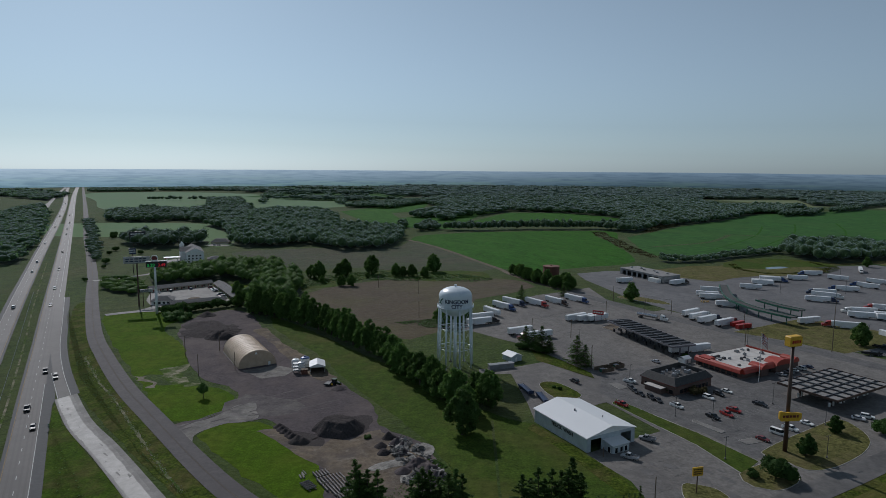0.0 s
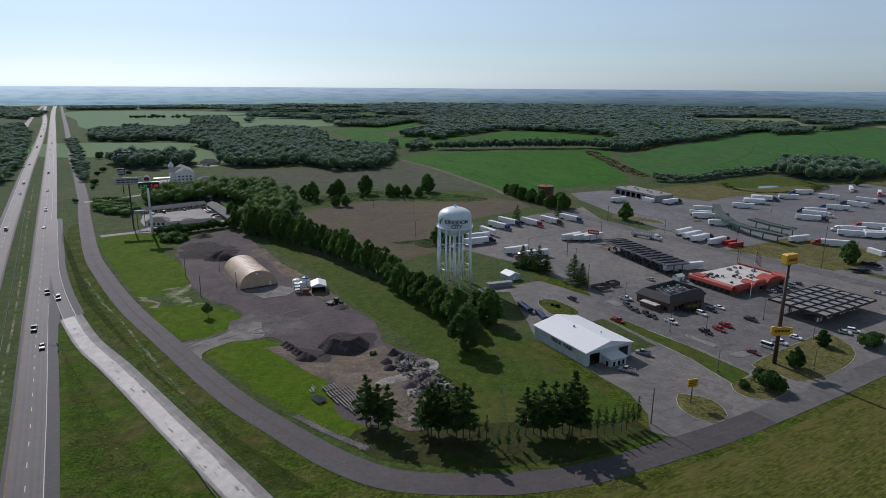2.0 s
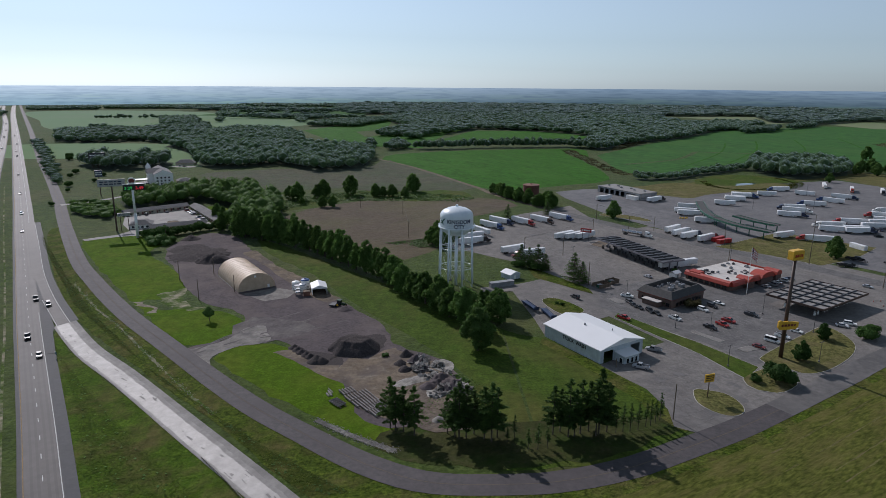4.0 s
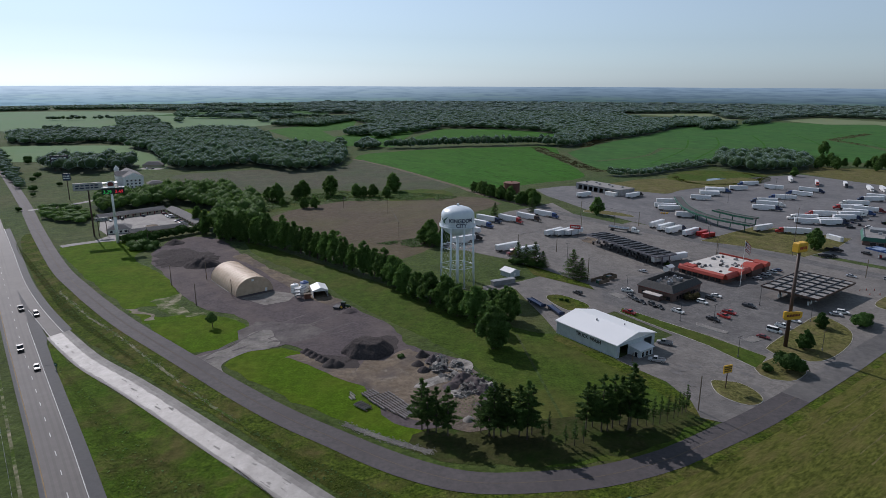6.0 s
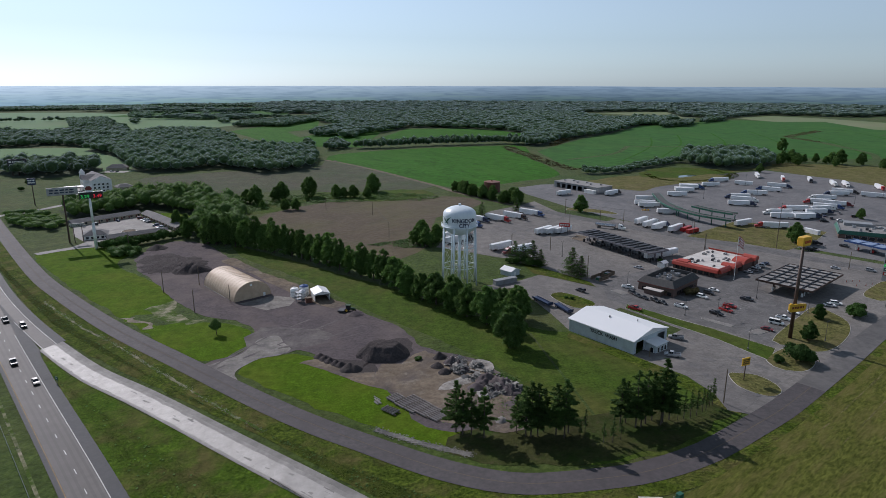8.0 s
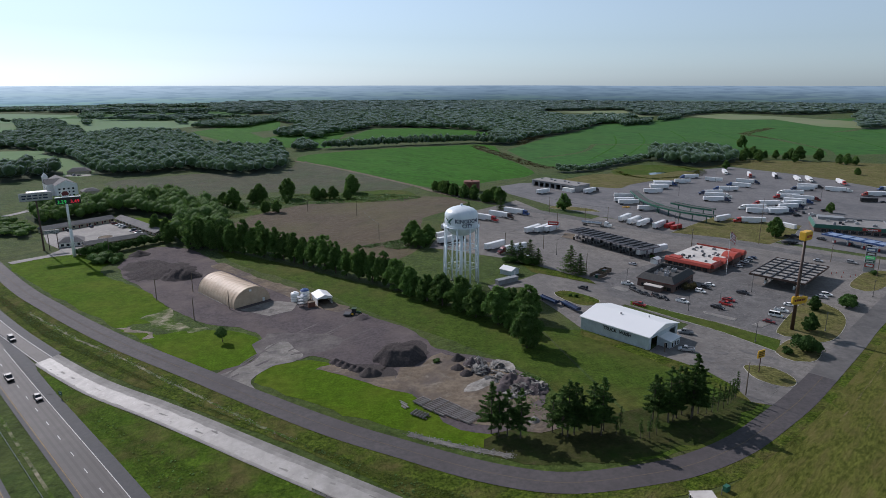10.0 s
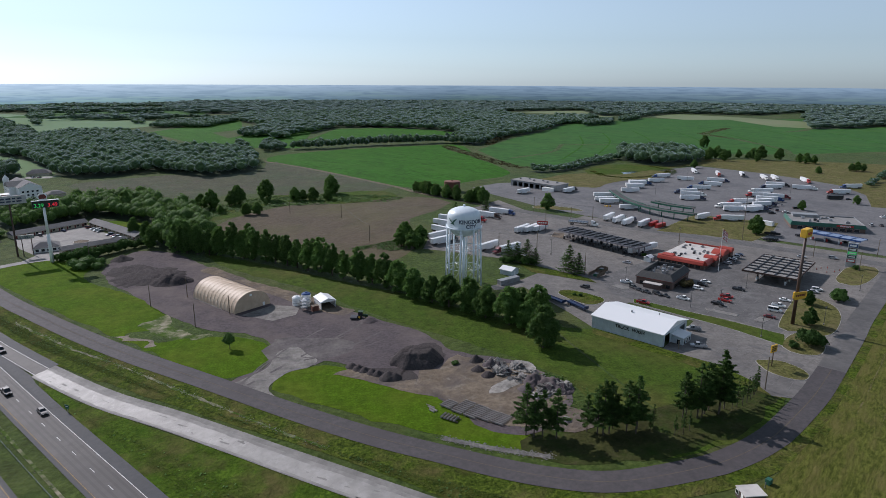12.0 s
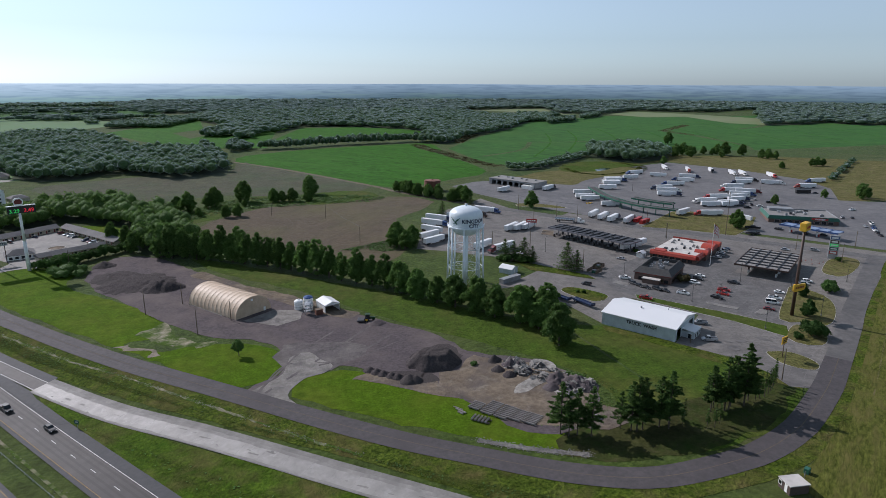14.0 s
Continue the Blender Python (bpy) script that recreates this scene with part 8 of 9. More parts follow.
def price_pole():
    t = thing("price_sign", "tall white pole sign with green and red fuel prices", "sign", at=(-204.9, 121.6, gz(-205, 121) - 0.3), turn=20)
    part("pole", tube(BM(), (0, 0, 0), (0, 0, 17), 1.0, 0.85, 16), M["white"], t, smooth=True)
    part("pole", tube(BM(), (0, 0, 17), (0, 0, 32.2), 0.75, 0.65, 16), M["white"], t, smooth=True)
    p = part("panel", box(BM(), -5.4, -0.6, 32.0, 7.4, 0.6, 35.9), M["black"], t)
    part("top_trim", box(BM(), -5.6, -0.7, 35.9, 7.6, 0.7, 36.2), M["white"], p)
    flat_words("3.29", 2.8, Matrix.Translation((-2.3, -0.65, 32.5)) @ Matrix.Rotation(radians(90), 4, "X"), p, M["green_light"], "green lit price digits 3.29")
    flat_words("3.49", 2.8, Matrix.Translation((4.3, -0.65, 32.5)) @ Matrix.Rotation(radians(90), 4, "X"), p, M["red_light"], "red lit price digits 3.49")
    bm = prism(BM(), [(-1.8, 36.4), (0, 35.9), (1.8, 36.4), (2.4, 38.2), (1.9, 39.6), (0.9, 40.2), (-0.9, 40.2), (-1.9, 39.6), (-2.4, 38.2)], "y", -0.35, 0.35)
    s = part("shield", bm, M["white"], t, "white shield shape")
    part("shield_face", prism(BM(), [(-1.5, 37.0), (1.5, 37.0), (1.9, 38.3), (0.9, 39.5), (-0.9, 39.5), (-1.9, 38.3)], "y", -0.4, -0.36), M["dark_red"], s)


price_pole()


def diner_pole():
    t = thing("pole_sign", "very tall rusty brown pole with two yellow signs", "sign", at=(113.5, -85.5, gz(113, -85)), turn=0)
    part("pole", tube(BM(), (0, 0, -0.3), (0, 0, 38), 0.75, 0.5, 14), M["brown"], t, smooth=True)
    top = new("top_sign")
    top.parent = t
    top.matrix_basis = pose(0, 0, 0, 0, 0, 22)
    part("box", box(BM(), -2.6, -1.3, 36.9, 2.6, 1.3, 40.4, 0.25), M["yellow"], top, "yellow sign box")
    part("face", box(BM(), -2.4, -1.36, 37.2, 2.4, -1.31, 40.1), M["yellow"], top)
    bars(top, -2.0, 2.0, 37.6, 39.6, -1.38, 1, M["red"], 2)
    low = new("low_sign")
    low.parent = t
    low.matrix_basis = pose(0, 0, 0, 0, 0, 8)
    part("face", prism(BM(), [(-4.0, 12.3), (-3.2, 11.4), (3.2, 11.4), (4.0, 12.3), (4.0, 14.0), (1.6, 14.4), (-1.6, 14.4), (-3.2, 14.9), (-4.0, 14.6)], "y", -1.6, -1.0), M["yellow"], low, "yellow six-sided sign")
    bars(low, -2.8, 2.8, 12.2, 13.9, -1.62, 1, M["dark_red"], 5)


diner_pole()


def island_sign():
    t = thing("sign", "yellow sign board on a post in a grass island", "sign", at=(72.8, -116.5, gz(73, -116) + 0.2), turn=15)
    part("post", tube(BM(), (0, 0, -0.3), (0, 0, 5.4), 0.16, n=8), M["brown"], t)
    p = part("panel", box(BM(), -1.7, -0.2, 5.2, 1.7, 0.2, 7.9, 0.05), M["yellow"], t)
    bars(p, -1.4, 1.4, 5.6, 7.6, -0.22, 3, M["brown"], 4)


island_sign()


def price_tower():
    t = thing("price_sign", "upright white price sign with coloured bands", "sign", at=(212, -27, gz(212, -27)), turn=-50)
    part("frame", box(BM(), -2.4, -0.6, 0, 2.4, 0.6, 13.4, 0.1), M["silver"], t)
    for z0, z1, m in ((11.2, 12.9, "blue"), (9.0, 10.7, "brown"), (7.2, 8.6, "green_light"), (5.2, 6.6, "green"), (2.8, 4.6, "red")):
        p = part("band", box(BM(), -2.0, -0.68, z0, 2.0, -0.61, z1), M[m], t)
        part("sign_bar", box(BM(), -1.5, -0.74, z0 + 0.4, 1.5, -0.69, z1 - 0.4), M["white"], p)


price_tower()


def utility_pole(x, y, h, arm=True, label="weathered wooden utility pole"):
    t = thing("utility_pole", label, "pole", "utility poles", (x, y, gz(x, y) - 0.3), 60)
    part("pole", tube(BM(), (0, 0, 0), (0, 0, h), 0.2, 0.13, 8), M["wood"], t)
    if arm:
        a = part("crossarm", box(BM(), -1.2, -0.07, h - 0.9, 1.2, 0.07, h - 0.72), M["wood"], t)
        for u in (-1.0, 0, 1.0):
            part("insulator", tube(BM(), (u, 0, h - 0.72), (u, 0, h - 0.5), 0.06, n=6), M["grey"], a)


for x, y, h, arm in ((-121, -9, 11, False), (-142, 24, 11, False), (-127, 32.5, 10, False), (-107.5, 2.0, 9, False), (56.3, -130.8, 11.5, False), (64.4, -2.7, 12, True), (63.7, 51.7, 11, True), (94, 102, 12, True), (111, 156, 12, True), (124, 122, 10, False), (141, 121, 10, True), (-25, 107, 11, True), (-31, 185, 11, True), (-66, 214, 10, True), (155, 42, 11, True), (171, 81, 10, False), (209, -6, 10, True), (209, -35, 11, False), (-185, 118, 11, False), (-145, 165, 11, False), (-160, 186, 11, False), (245, -16, 11, True), (43, 60, 9, True), (50, -96, 3.6, False)):
    utility_pole(x, y, h, arm)
utility_pole(198, 37, 28.5, False, "very tall wooden light mast beside the street")


def cables(points, sag, label):
    t = thing("power_line", label, "cable")
    for (x0, y0, h0), (x1, y1, h1) in zip(points, points[1:]):
        for off in (-0.9, 0.9):
            bm = BM()
            rings = []
            for k in range(9):
                u = k / 8
                q = Vector((x0 + (x1 - x0) * u, y0 + (y1 - y0) * u + off, gz(x0, y0) * (1 - u) + gz(x1, y1) * u + h0 + (h1 - h0) * u - sag * 4 * u * (1 - u)))
                rings.append([bm.verts.new(q + Vector(d) * 0.03) for d in ((0.7, 0.7, -0.5), (-0.7, -0.7, -0.5), (0, 0, 1))])
            for a, b in zip(rings, rings[1:]):
                for k in range(3):
                    bm.faces.new((a[k], a[(k + 1) % 3], b[(k + 1) % 3], b[k]))
            part("wire", bm, M["dark"], t)


cables([(-25, 107, 10.3), (-31, 185, 10.3), (-66, 214, 9.3)], 1.2, "thin black overhead wires over the fallow field")
cables([(43, 60, 8.3), (94, 102, 11.3), (111, 156, 11.3), (141, 121, 9.3)], 1.0, "thin black overhead wires over the lot")


def light_pole(x, y, h, turn):
    t = thing("light_pole", "slim dark car park light pole", "street lamp", "light poles", (x, y, gz(x, y) + 0.05), turn)
    part("base", tube(BM(), (0, 0, 0), (0, 0, 0.8), 0.3, n=10), M["concrete"], t)
    part("pole", tube(BM(), (0, 0, 0.8), (0, 0, h), 0.1, 0.07, 8), M["dark"], t)
    a = part("arm", tube(BM(), (-0.9, 0, h - 0.1), (0.9, 0, h - 0.1), 0.05, n=6), M["dark"], t)
    for s in (-1.1, 0.7):
        part("lamp_head", box(BM(), s, -0.16, h - 0.18, s + 0.45, 0.16, h, 0.03), M["dark"], a)


for x, y, h, a in ((78.4, -18, 8, 30), (130.5, -41, 9, 30), (86, -57, 8, 120), (99, -60, 8, 30), (158, 46, 9, 30), (140, -62, 9, 30), (90.5, -93, 8, 30), (125, -90, 8, 30), (232, 62, 9, 20), (176, 92, 9, 20), (300, 200, 11, 0), (360, 160, 11, 0), (250, 200, 11, 0), (330, 260, 11, 0), (180, -60, 8, 30), (66, 38, 9, 20)):
    light_pole(x, y, h, a)


def flag_pole():
    t = thing("flag_pole", "white flag pole with a striped flag by the diner", "flag", at=(137, -14, gz(137, -14)), turn=-42)
    part("pole", tube(BM(), (0, 0, -0.2), (0, 0, 23), 0.14, 0.08, 10), M["white"], t)
    part("finial", tube(BM(), (0, 0, 23), (0, 0, 23.25), 0.16, n=8), M["yellow"], t)
    f = new("flag")
    f.parent = t
    f.location = (0, 0, 0)
    for k in range(13):
        bm = BM()
        z1 = 22.6 - 0.36 * k
        row = []
        for i in range(7):
            u = i / 6
            x = 0.1 + u * 2.6
            y = 0.28 * math.sin(u * 7 + 0.4)
            d = -2.2 * u * u
            row.append((bm.verts.new((x, y, z1 + d)), bm.verts.new((x, y, z1 - 0.36 + d))))
        for a, b in zip(row, row[1:]):
            bm.faces.new((a[0], b[0], b[1], a[1]))
        part("stripe", bm, M["red"] if k % 2 == 0 else M["white"], f)
    bm = BM()
    vs = [bm.verts.new(p) for p in ((0.1, 0.2, 22.6), (0.75, 0.24, 22.35), (0.75, 0.24, 20.0), (0.1, 0.2, 20.2))]
    bm.faces.new(vs)
    part("canton", bm, M["navy"], f)


flag_pole()


def fence_pen(x, y, turn, w, d, label):
    t = thing("fence", label, "fence", at=(x, y, gz(x, y) + 0.1), turn=turn)
    n = int(w / 0.5)
    for k in range(n):
        for v in (0, d):
            part("board", box(BM(), k * 0.5, v - 0.03, 0, k * 0.5 + 0.45, v + 0.03, 1.9), M["wood"], t)
    for k in range(int(d / 0.5)):
        part("board", box(BM(), w - 0.03, k * 0.5, 0, w + 0.03, k * 0.5 + 0.45, 1.9), M["wood"], t)
    bin_ = thing("dumpster", "dark green waste container inside a wooden fence", "dumpster", at=(x, y, gz(x, y) + 0.1), turn=turn)
    part("body", box(BM(), 1.0, 1.0, 0.1, 3.4, 2.8, 1.5, 0.05), M["green"], bin_)
    part("lid", box(BM(), 0.95, 0.95, 1.5, 3.45, 2.85, 1.62), M["black"], bin_)


fence_pen(68, -9, 32, 8, 5, "brown board fence round waste containers")
fence_pen(76, -1, 32, 6, 4, "weathered board fence beside the restaurant")


def lot_sign(x, y):
    t = thing("lot_sign", "red sign board on two posts in the truck lot", "sign", at=(x, y, gz(x, y)), turn=-25)
    for u in (-2.0, 2.0):
        part("post", tube(BM(), (u, 0, -0.2), (u, 0, 7.5), 0.12, n=8), M["dark"], t)
    b = part("board", box(BM(), -3.4, -0.2, 5.2, 3.4, 0.2, 7.7, 0.05), M["red"], t)
    for k in range(4):
        part("sign_bar", box(BM(), -2.7 + k * 1.4, -0.24, 6.1, -1.6 + k * 1.4, -0.205, 6.9), M["white"], b)


lot_sign(87, 92.5)


def white_shed(x, y):
    t = thing("shed", "small white gabled shed behind the diner", "shed", at=(x, y, gz(x, y) + 0.05), turn=31)
    walls(t, 0, 0, 4.6, 3.6, 0, 2.5, M["white"], 0.12)
    part("roof", prism(BM(), [(-0.3, 2.4), (1.8, 3.5), (3.9, 2.4), (3.9, 2.52), (1.8, 3.62), (-0.3, 2.52)], "x", -0.3, 4.9), M["roof_white"], t)
    part("door", box(BM(), 1.6, -0.05, 0, 2.8, -0.01, 2.0), M["grey"], t)


white_shed(112.2, 10.5)
for k in range(5):
    x, y = 175 + 1.3 * k, 160.5 - 0.5 * (k % 2)
    t = thing("barrel", "yellow plastic barrel beside the fuel lanes", "barrel", "yellow barrels", (x, y, gz(x, y) + 0.1))
    part("drum", lathe(BM(), [(0.42, 0), (0.46, 0.25), (0.44, 0.5), (0.46, 0.75), (0.42, 1.15), (0, 1.17)], 12), M["yellow"], t)
    part("band", lathe(BM(), [(0.47, 0.48), (0.47, 0.6)], 12), M["white"], t)


def traffic_cone(x, y):
    t = thing("traffic_cone", "small orange traffic cone on the worn pavement", "cone", "traffic cones", (x, y, gz(x, y) + 0.13))
    part("base", box(BM(), -0.25, -0.25, 0, 0.25, 0.25, 0.06, 0.01), M["black"], t)
    part("cone", tube(BM(), (0, 0, 0.05), (0, 0, 0.95), 0.2, 0.04, 12), M["orange_red"], t)


for x, y in ((190.4, -25.7), (194.1, -25.2), (197.9, -25.7), (199.8, -31.2), (190.7, -31.8), (195.3, -32.4)):
    traffic_cone(x, y)


def storage_container(x, y, turn):
    t = thing("container", "white ribbed storage container on the dry lawn", "container", at=(x, y, gz(x, y) + 0.22), turn=turn)
    part("body", box(BM(), 0, 0, 0.12, 10.5, 2.5, 3.0, 0.04), M["trailer_white"], t)
    for v in (-0.04, 2.5):
        for k in range(12):
            part("rib", box(BM(), 0.35 + 0.86 * k, v, 0.25, 0.6 + 0.86 * k, v + 0.04, 2.85), M["trailer_white"], t)
    for v in (0.05, 1.28):
        d = part("door", box(BM(), -0.06, v, 0.2, -0.005, v + 1.17, 2.9), M["trailer_white"], t)
        part("lock_bar", box(BM(), -0.1, v + 0.55, 0.3, -0.062, v + 0.61, 2.8), M["steel"], d)
    for u in (0.2, 9.6):
        part("block", box(BM(), u, 0.1, -0.05, u + 0.6, 2.4, 0.118), M["wood"], t)


storage_container(246.0, 75.0, -78)


def low_trailer(x, y, turn, label):
    t = thing("low_trailer", label, "trailer", "low black trailers", (x, y, gz(x, y) + 0.12), turn)
    part("deck", box(BM(), 0, 0, 0.75, 9.5, 2.5, 0.95, 0.02), M["black"], t)
    for v in (0.0, 2.42):
        part("side_rail", box(BM(), 0, v, 0.955, 9.5, v + 0.08, 1.6), M["black"], t)
    part("tongue", prism(BM(), [(9.5, 0.7), (11.3, 1.15), (11.3, 1.35), (9.5, 1.8)], "z", 0.65, 0.78), M["black"], t)
    part("jack", box(BM(), 11.1, 1.15, 0, 11.25, 1.35, 0.9), M["dark"], t)
    for u in (3.2, 4.3):
        wheel(t, u, 0.1, 0.4, 0.25)
        wheel(t, u, 2.4, 0.4, 0.25)


low_trailer(211, 31, 0, "long black low trailer beside the street")
low_trailer(225, 47.5, -53, "black low trailer parked on the dry lawn edge")


def gore_sign(x, y):
    t = thing("exit_sign", "small green sign on a post beside the ramp", "road sign", at=(x, y, gz(x, y)), turn=-35)
    part("post", box(BM(), -0.06, -0.06, -0.3, 0.06, 0.06, 2.6), M["steel"], t)
    part("board", box(BM(), -0.8, -0.12, 1.3, 0.8, -0.07, 2.7), M["green"], t)
    part("sign_bar", box(BM(), -0.5, -0.14, 1.9, 0.5, -0.122, 2.2), M["white"], t)


gore_sign(-156.5, -64.5)


# ---- vehicles ----
def loft(bm, sections):
    """Closed sections (rows of points of equal count) joined in order, capped."""
    rows = [[bm.verts.new(p) for p in s] for s in sections]
    n = len(rows[0])
    for a, b in zip(rows, rows[1:]):
        for i in range(n):
            bm.faces.new((a[i], a[(i + 1) % n], b[(i + 1) % n], b[i]))
    bm.faces.new(rows[0][::-1])
    bm.faces.new(rows[-1])
    bmesh.ops.recalc_face_normals(bm, faces=bm.faces[:])
    return bm


def car(kind, color, label):
    """kind: sedan, suv, pickup, van; x is forward."""
    Lg, w, belt, top = {"sedan": (4.8, 0.92, 0.95, 1.45), "suv": (4.9, 0.97, 1.1, 1.8), "pickup": (5.8, 1.0, 1.15, 1.9), "van": (5.6, 1.0, 1.2, 2.2)}[kind]
    h = Lg / 2
    t = thing("pickup_truck" if kind == "pickup" else "car" if kind != "van" else "van", label, {"sedan": "car", "suv": "car", "pickup": "pickup", "van": "van"}[kind], "parked vehicles")
    bm = BM()
    sec = []
    for x, zb, zt, k in ((-h, 0.55, belt - 0.15, 0.9), (-h + 0.25, 0.35, belt, 1.0), (-h * 0.4, 0.3, belt, 1.0), (h * 0.35, 0.3, belt, 1.0), (h * 0.75, 0.32, belt - 0.1, 0.98), (h - 0.15, 0.38, belt - 0.22, 0.94), (h, 0.5, belt - 0.4, 0.86)):
        y = w * k
        sec.append([(x, -y, zb), (x, -y, zt - 0.12), (x, -y * 0.93, zt), (x, y * 0.93, zt), (x, y, zt - 0.12), (x, y, zb)])
    body = part("body", loft(bm, sec), M[color], t)
    rear, front = {"sedan": (-h * 0.72, h * 0.42), "suv": (-h * 0.95, h * 0.42), "pickup": (-h * 0.12, h * 0.52), "van": (-h * 0.97, h * 0.62)}[kind]
    rs, fs = {"sedan": (0.55, 0.75), "suv": (0.2, 0.65), "pickup": (0.12, 0.6), "van": (0.1, 0.5)}[kind]
    bm = BM()
    y0, y1 = w * 0.9, w * 0.72
    lo = [(rear, -y0, belt - 0.01), (front, -y0, belt - 0.01), (front, y0, belt - 0.01), (rear, y0, belt - 0.01)]
    hi = [(rear + rs, -y1, top), (front - fs, -y1, top), (front - fs, y1, top), (rear + rs, y1, top)]
    loft(bm, [lo, hi])
    cab = part("cabin", bm, M["glass"], t, "dark glazed cabin")
    bm = box(BM(), rear + rs - 0.06, -y1 - 0.03, top - 0.05, front - fs + 0.06, y1 + 0.03, top + 0.04, 0.03)
    part("roof", bm, M[color], cab)
    for s in (-1, 1):
        for x in (rear + rs * 0.5, (rear + front) / 2 - 0.05):
            part("pillar", tube(BM(), (x - 0.05, s * (w * 0.9), belt), (x + rs * 0.25, s * (w * 0.72 + 0.01), top), 0.05, n=4), M[color], cab)
    if kind == "pickup":
        part("bed", box(BM(), -h + 0.3, -w * 0.82, belt - 0.02, rear - 0.15, w * 0.82, belt + 0.02), M["dark"], body)
        for s in (-1, 1):
            part("bed_side", box(BM(), -h + 0.15, s * w * 0.9 - 0.06, belt, rear - 0.05, s * w * 0.9 + 0.06, belt + 0.22), M[color], body)
    for s in (-1, 1):
        for x in (-h * 0.6, h * 0.62):
            wheel(t, x, s * (w - 0.1), 0.36, 0.24)
        part("headlight", box(BM(), h - 0.16, s * 0.62 - 0.2, belt - 0.42, h - 0.02, s * 0.62 + 0.2, belt - 0.26), M["lens_clear"], t)
        part("tail_light", box(BM(), -h - 0.01, s * 0.72 - 0.14, belt - 0.4, -h + 0.1, s * 0.72 + 0.14, belt - 0.18), M["lens_red"], t)
    return t


PARKED = {}


def park(kind, color, x, y, turn, where="on the asphalt", lift=0.12):
    key = (kind, color)
    m = pose(x, y, gz(x, y) + lift, 0, 0, turn)
    word = {"navy": "dark blue", "dark_red": "dark red", "silver": "silver", "grey": "grey"}.get(color, color)
    noun = {"sedan": "saloon car", "suv": "sport utility car", "pickup": "pickup truck", "van": "van"}[kind]
    if key not in PARKED:
        PARKED[key] = car(kind, color, f"{word} {noun} parked on asphalt")
        PARKED[key].matrix_world = m
        ob = PARKED[key]
    else:
        ob = copy_thing(PARKED[key], m)
    ob["label"] = f"{word} {noun} {where}"
    return ob


for k, c, x, y, a in (("pickup", "white", 78.3, -18.9, -30), ("suv", "dark", 76.6, -27.9, -77), ("sedan", "black", 77.2, -31.5, -77), ("sedan", "black", 78.8, -34.6, -75), ("suv", "black", 82.1, -38.4, -81), ("sedan", "black", 84.2, -41.5, -81), ("pickup", "white", 89.7, -47.1, -58), ("suv", "white", 106.2, -36.7, -62), ("suv", "black", 112.3, -32.2, -64), ("sedan", "white", 117.1, -28.4, -51)):
    park(k, c, x, y, a, "parked beside the brick restaurant")
for k, c, x, y, a in (("pickup", "black", 100.0, -57.6, -62), ("pickup", "red", 106.5, -54.5, -65), ("pickup", "red", 111.1, -50.3, -51), ("pickup", "dark", 124.5, -42.8, -53), ("sedan", "white", 133.4, -61.6, -50), ("van", "white", 118.0, -71.5, -51), ("pickup", "white", 124.5, -67.0, -53), ("sedan", "dark_red", 110.0, -77.1, -53), ("sedan", "silver", 155.9, -55.9, -48)):
    park(k, c, x, y, a, "in the wide car park")
for k, c, x, y, a in (("sedan", "white", 156.2, -55.2, -19), ("suv", "white", 160.4, -54.0, -33), ("sedan", "silver", 202.3, -4.5, -55)):
    park(k, c, x, y, a, "near the wide fuel canopy")
for k, c, x, y, a in (("sedan", "silver", 152, -3.5, 120), ("suv", "grey", 157, -0.5, 120), ("sedan", "white", 161, 3, 120), ("suv", "white", 166, 6, 120), ("sedan", "navy", 171, 9, 120)):
    park(k, c, x, y, a, "parked along the diner")
for k, c, x, y, a in (("suv", "silver", 318, 48, 55), ("sedan", "dark", 324, 45, 55), ("suv", "white", 318, 26, 55), ("sedan", "navy", 311, 20, 55), ("suv", "blue", 305, 15, 55), ("sedan", "white", 300, 11, 55), ("suv", "dark", 295, 6, 55), ("sedan", "black", 290, 0, 55), ("suv", "black", 217.6, 32.1, -55), ("suv", "dark", 232.9, 46.8, -40), ("pickup", "white", 352, 66, 0), ("pickup", "black", 243, 36, -70), ("suv", "dark", 250, 21, -70), ("sedan", "black", 257, 14, -70), ("suv", "grey", 217, -12, -58), ("sedan", "silver", 306, 22, 55), ("sedan", "grey", 322, 30, 55)):
    park(k, c, x, y, a, "beside the green-banded store")
for k, c, x, y, a in (("pickup", "black", 283.2, 101.3, -20), ("suv", "dark", 295.8, 109.2, 55), ("sedan", "white", 297.5, 102.4, -20), ("pickup", "navy", 297.6, 118.3, 55), ("suv", "black", 317, 111.5, -20), ("sedan", "grey", 316.2, 125.2, 55), ("suv", "dark_red", 304.2, 129.4, -20), ("pickup", "white", 389.2, 140.2, 55), ("sedan", "black", 393.3, 131, -20), ("suv", "silver", 387.9, 117.9, 55)):
    park(k, c, x, y, a, "at the edge of the truck lot")
for k, c, x, y, a in (("pickup", "silver", 58.5, -96.5, 150), ("pickup", "grey", 68.5, -81, 150), ("pickup", "red", 67.5, -48.6, -52), ("sedan", "silver", 99, 12.5, 120), ("suv", "white", 49, 38, 100), ("suv", "dark", 53, -23, 120)):
    park(k, c, x, y, a, "near the truck wash")
for i, (x, y, a) in enumerate(((-236, 189, 130), (-230, 195, 130), (-218, 205, 130), (-204, 212, 40), (-200, 206, 215), (-197, 201, 215), (-194, 197, 215), (-186, 184, 215), (-183, 180, 215), (-181, 176, 215), (-178, 172, 215))):
    park(("sedan", "suv")[i % 2], ("white", "dark", "navy", "dark_red", "silver")[i % 5], x, y, a, "parked in the motel court")
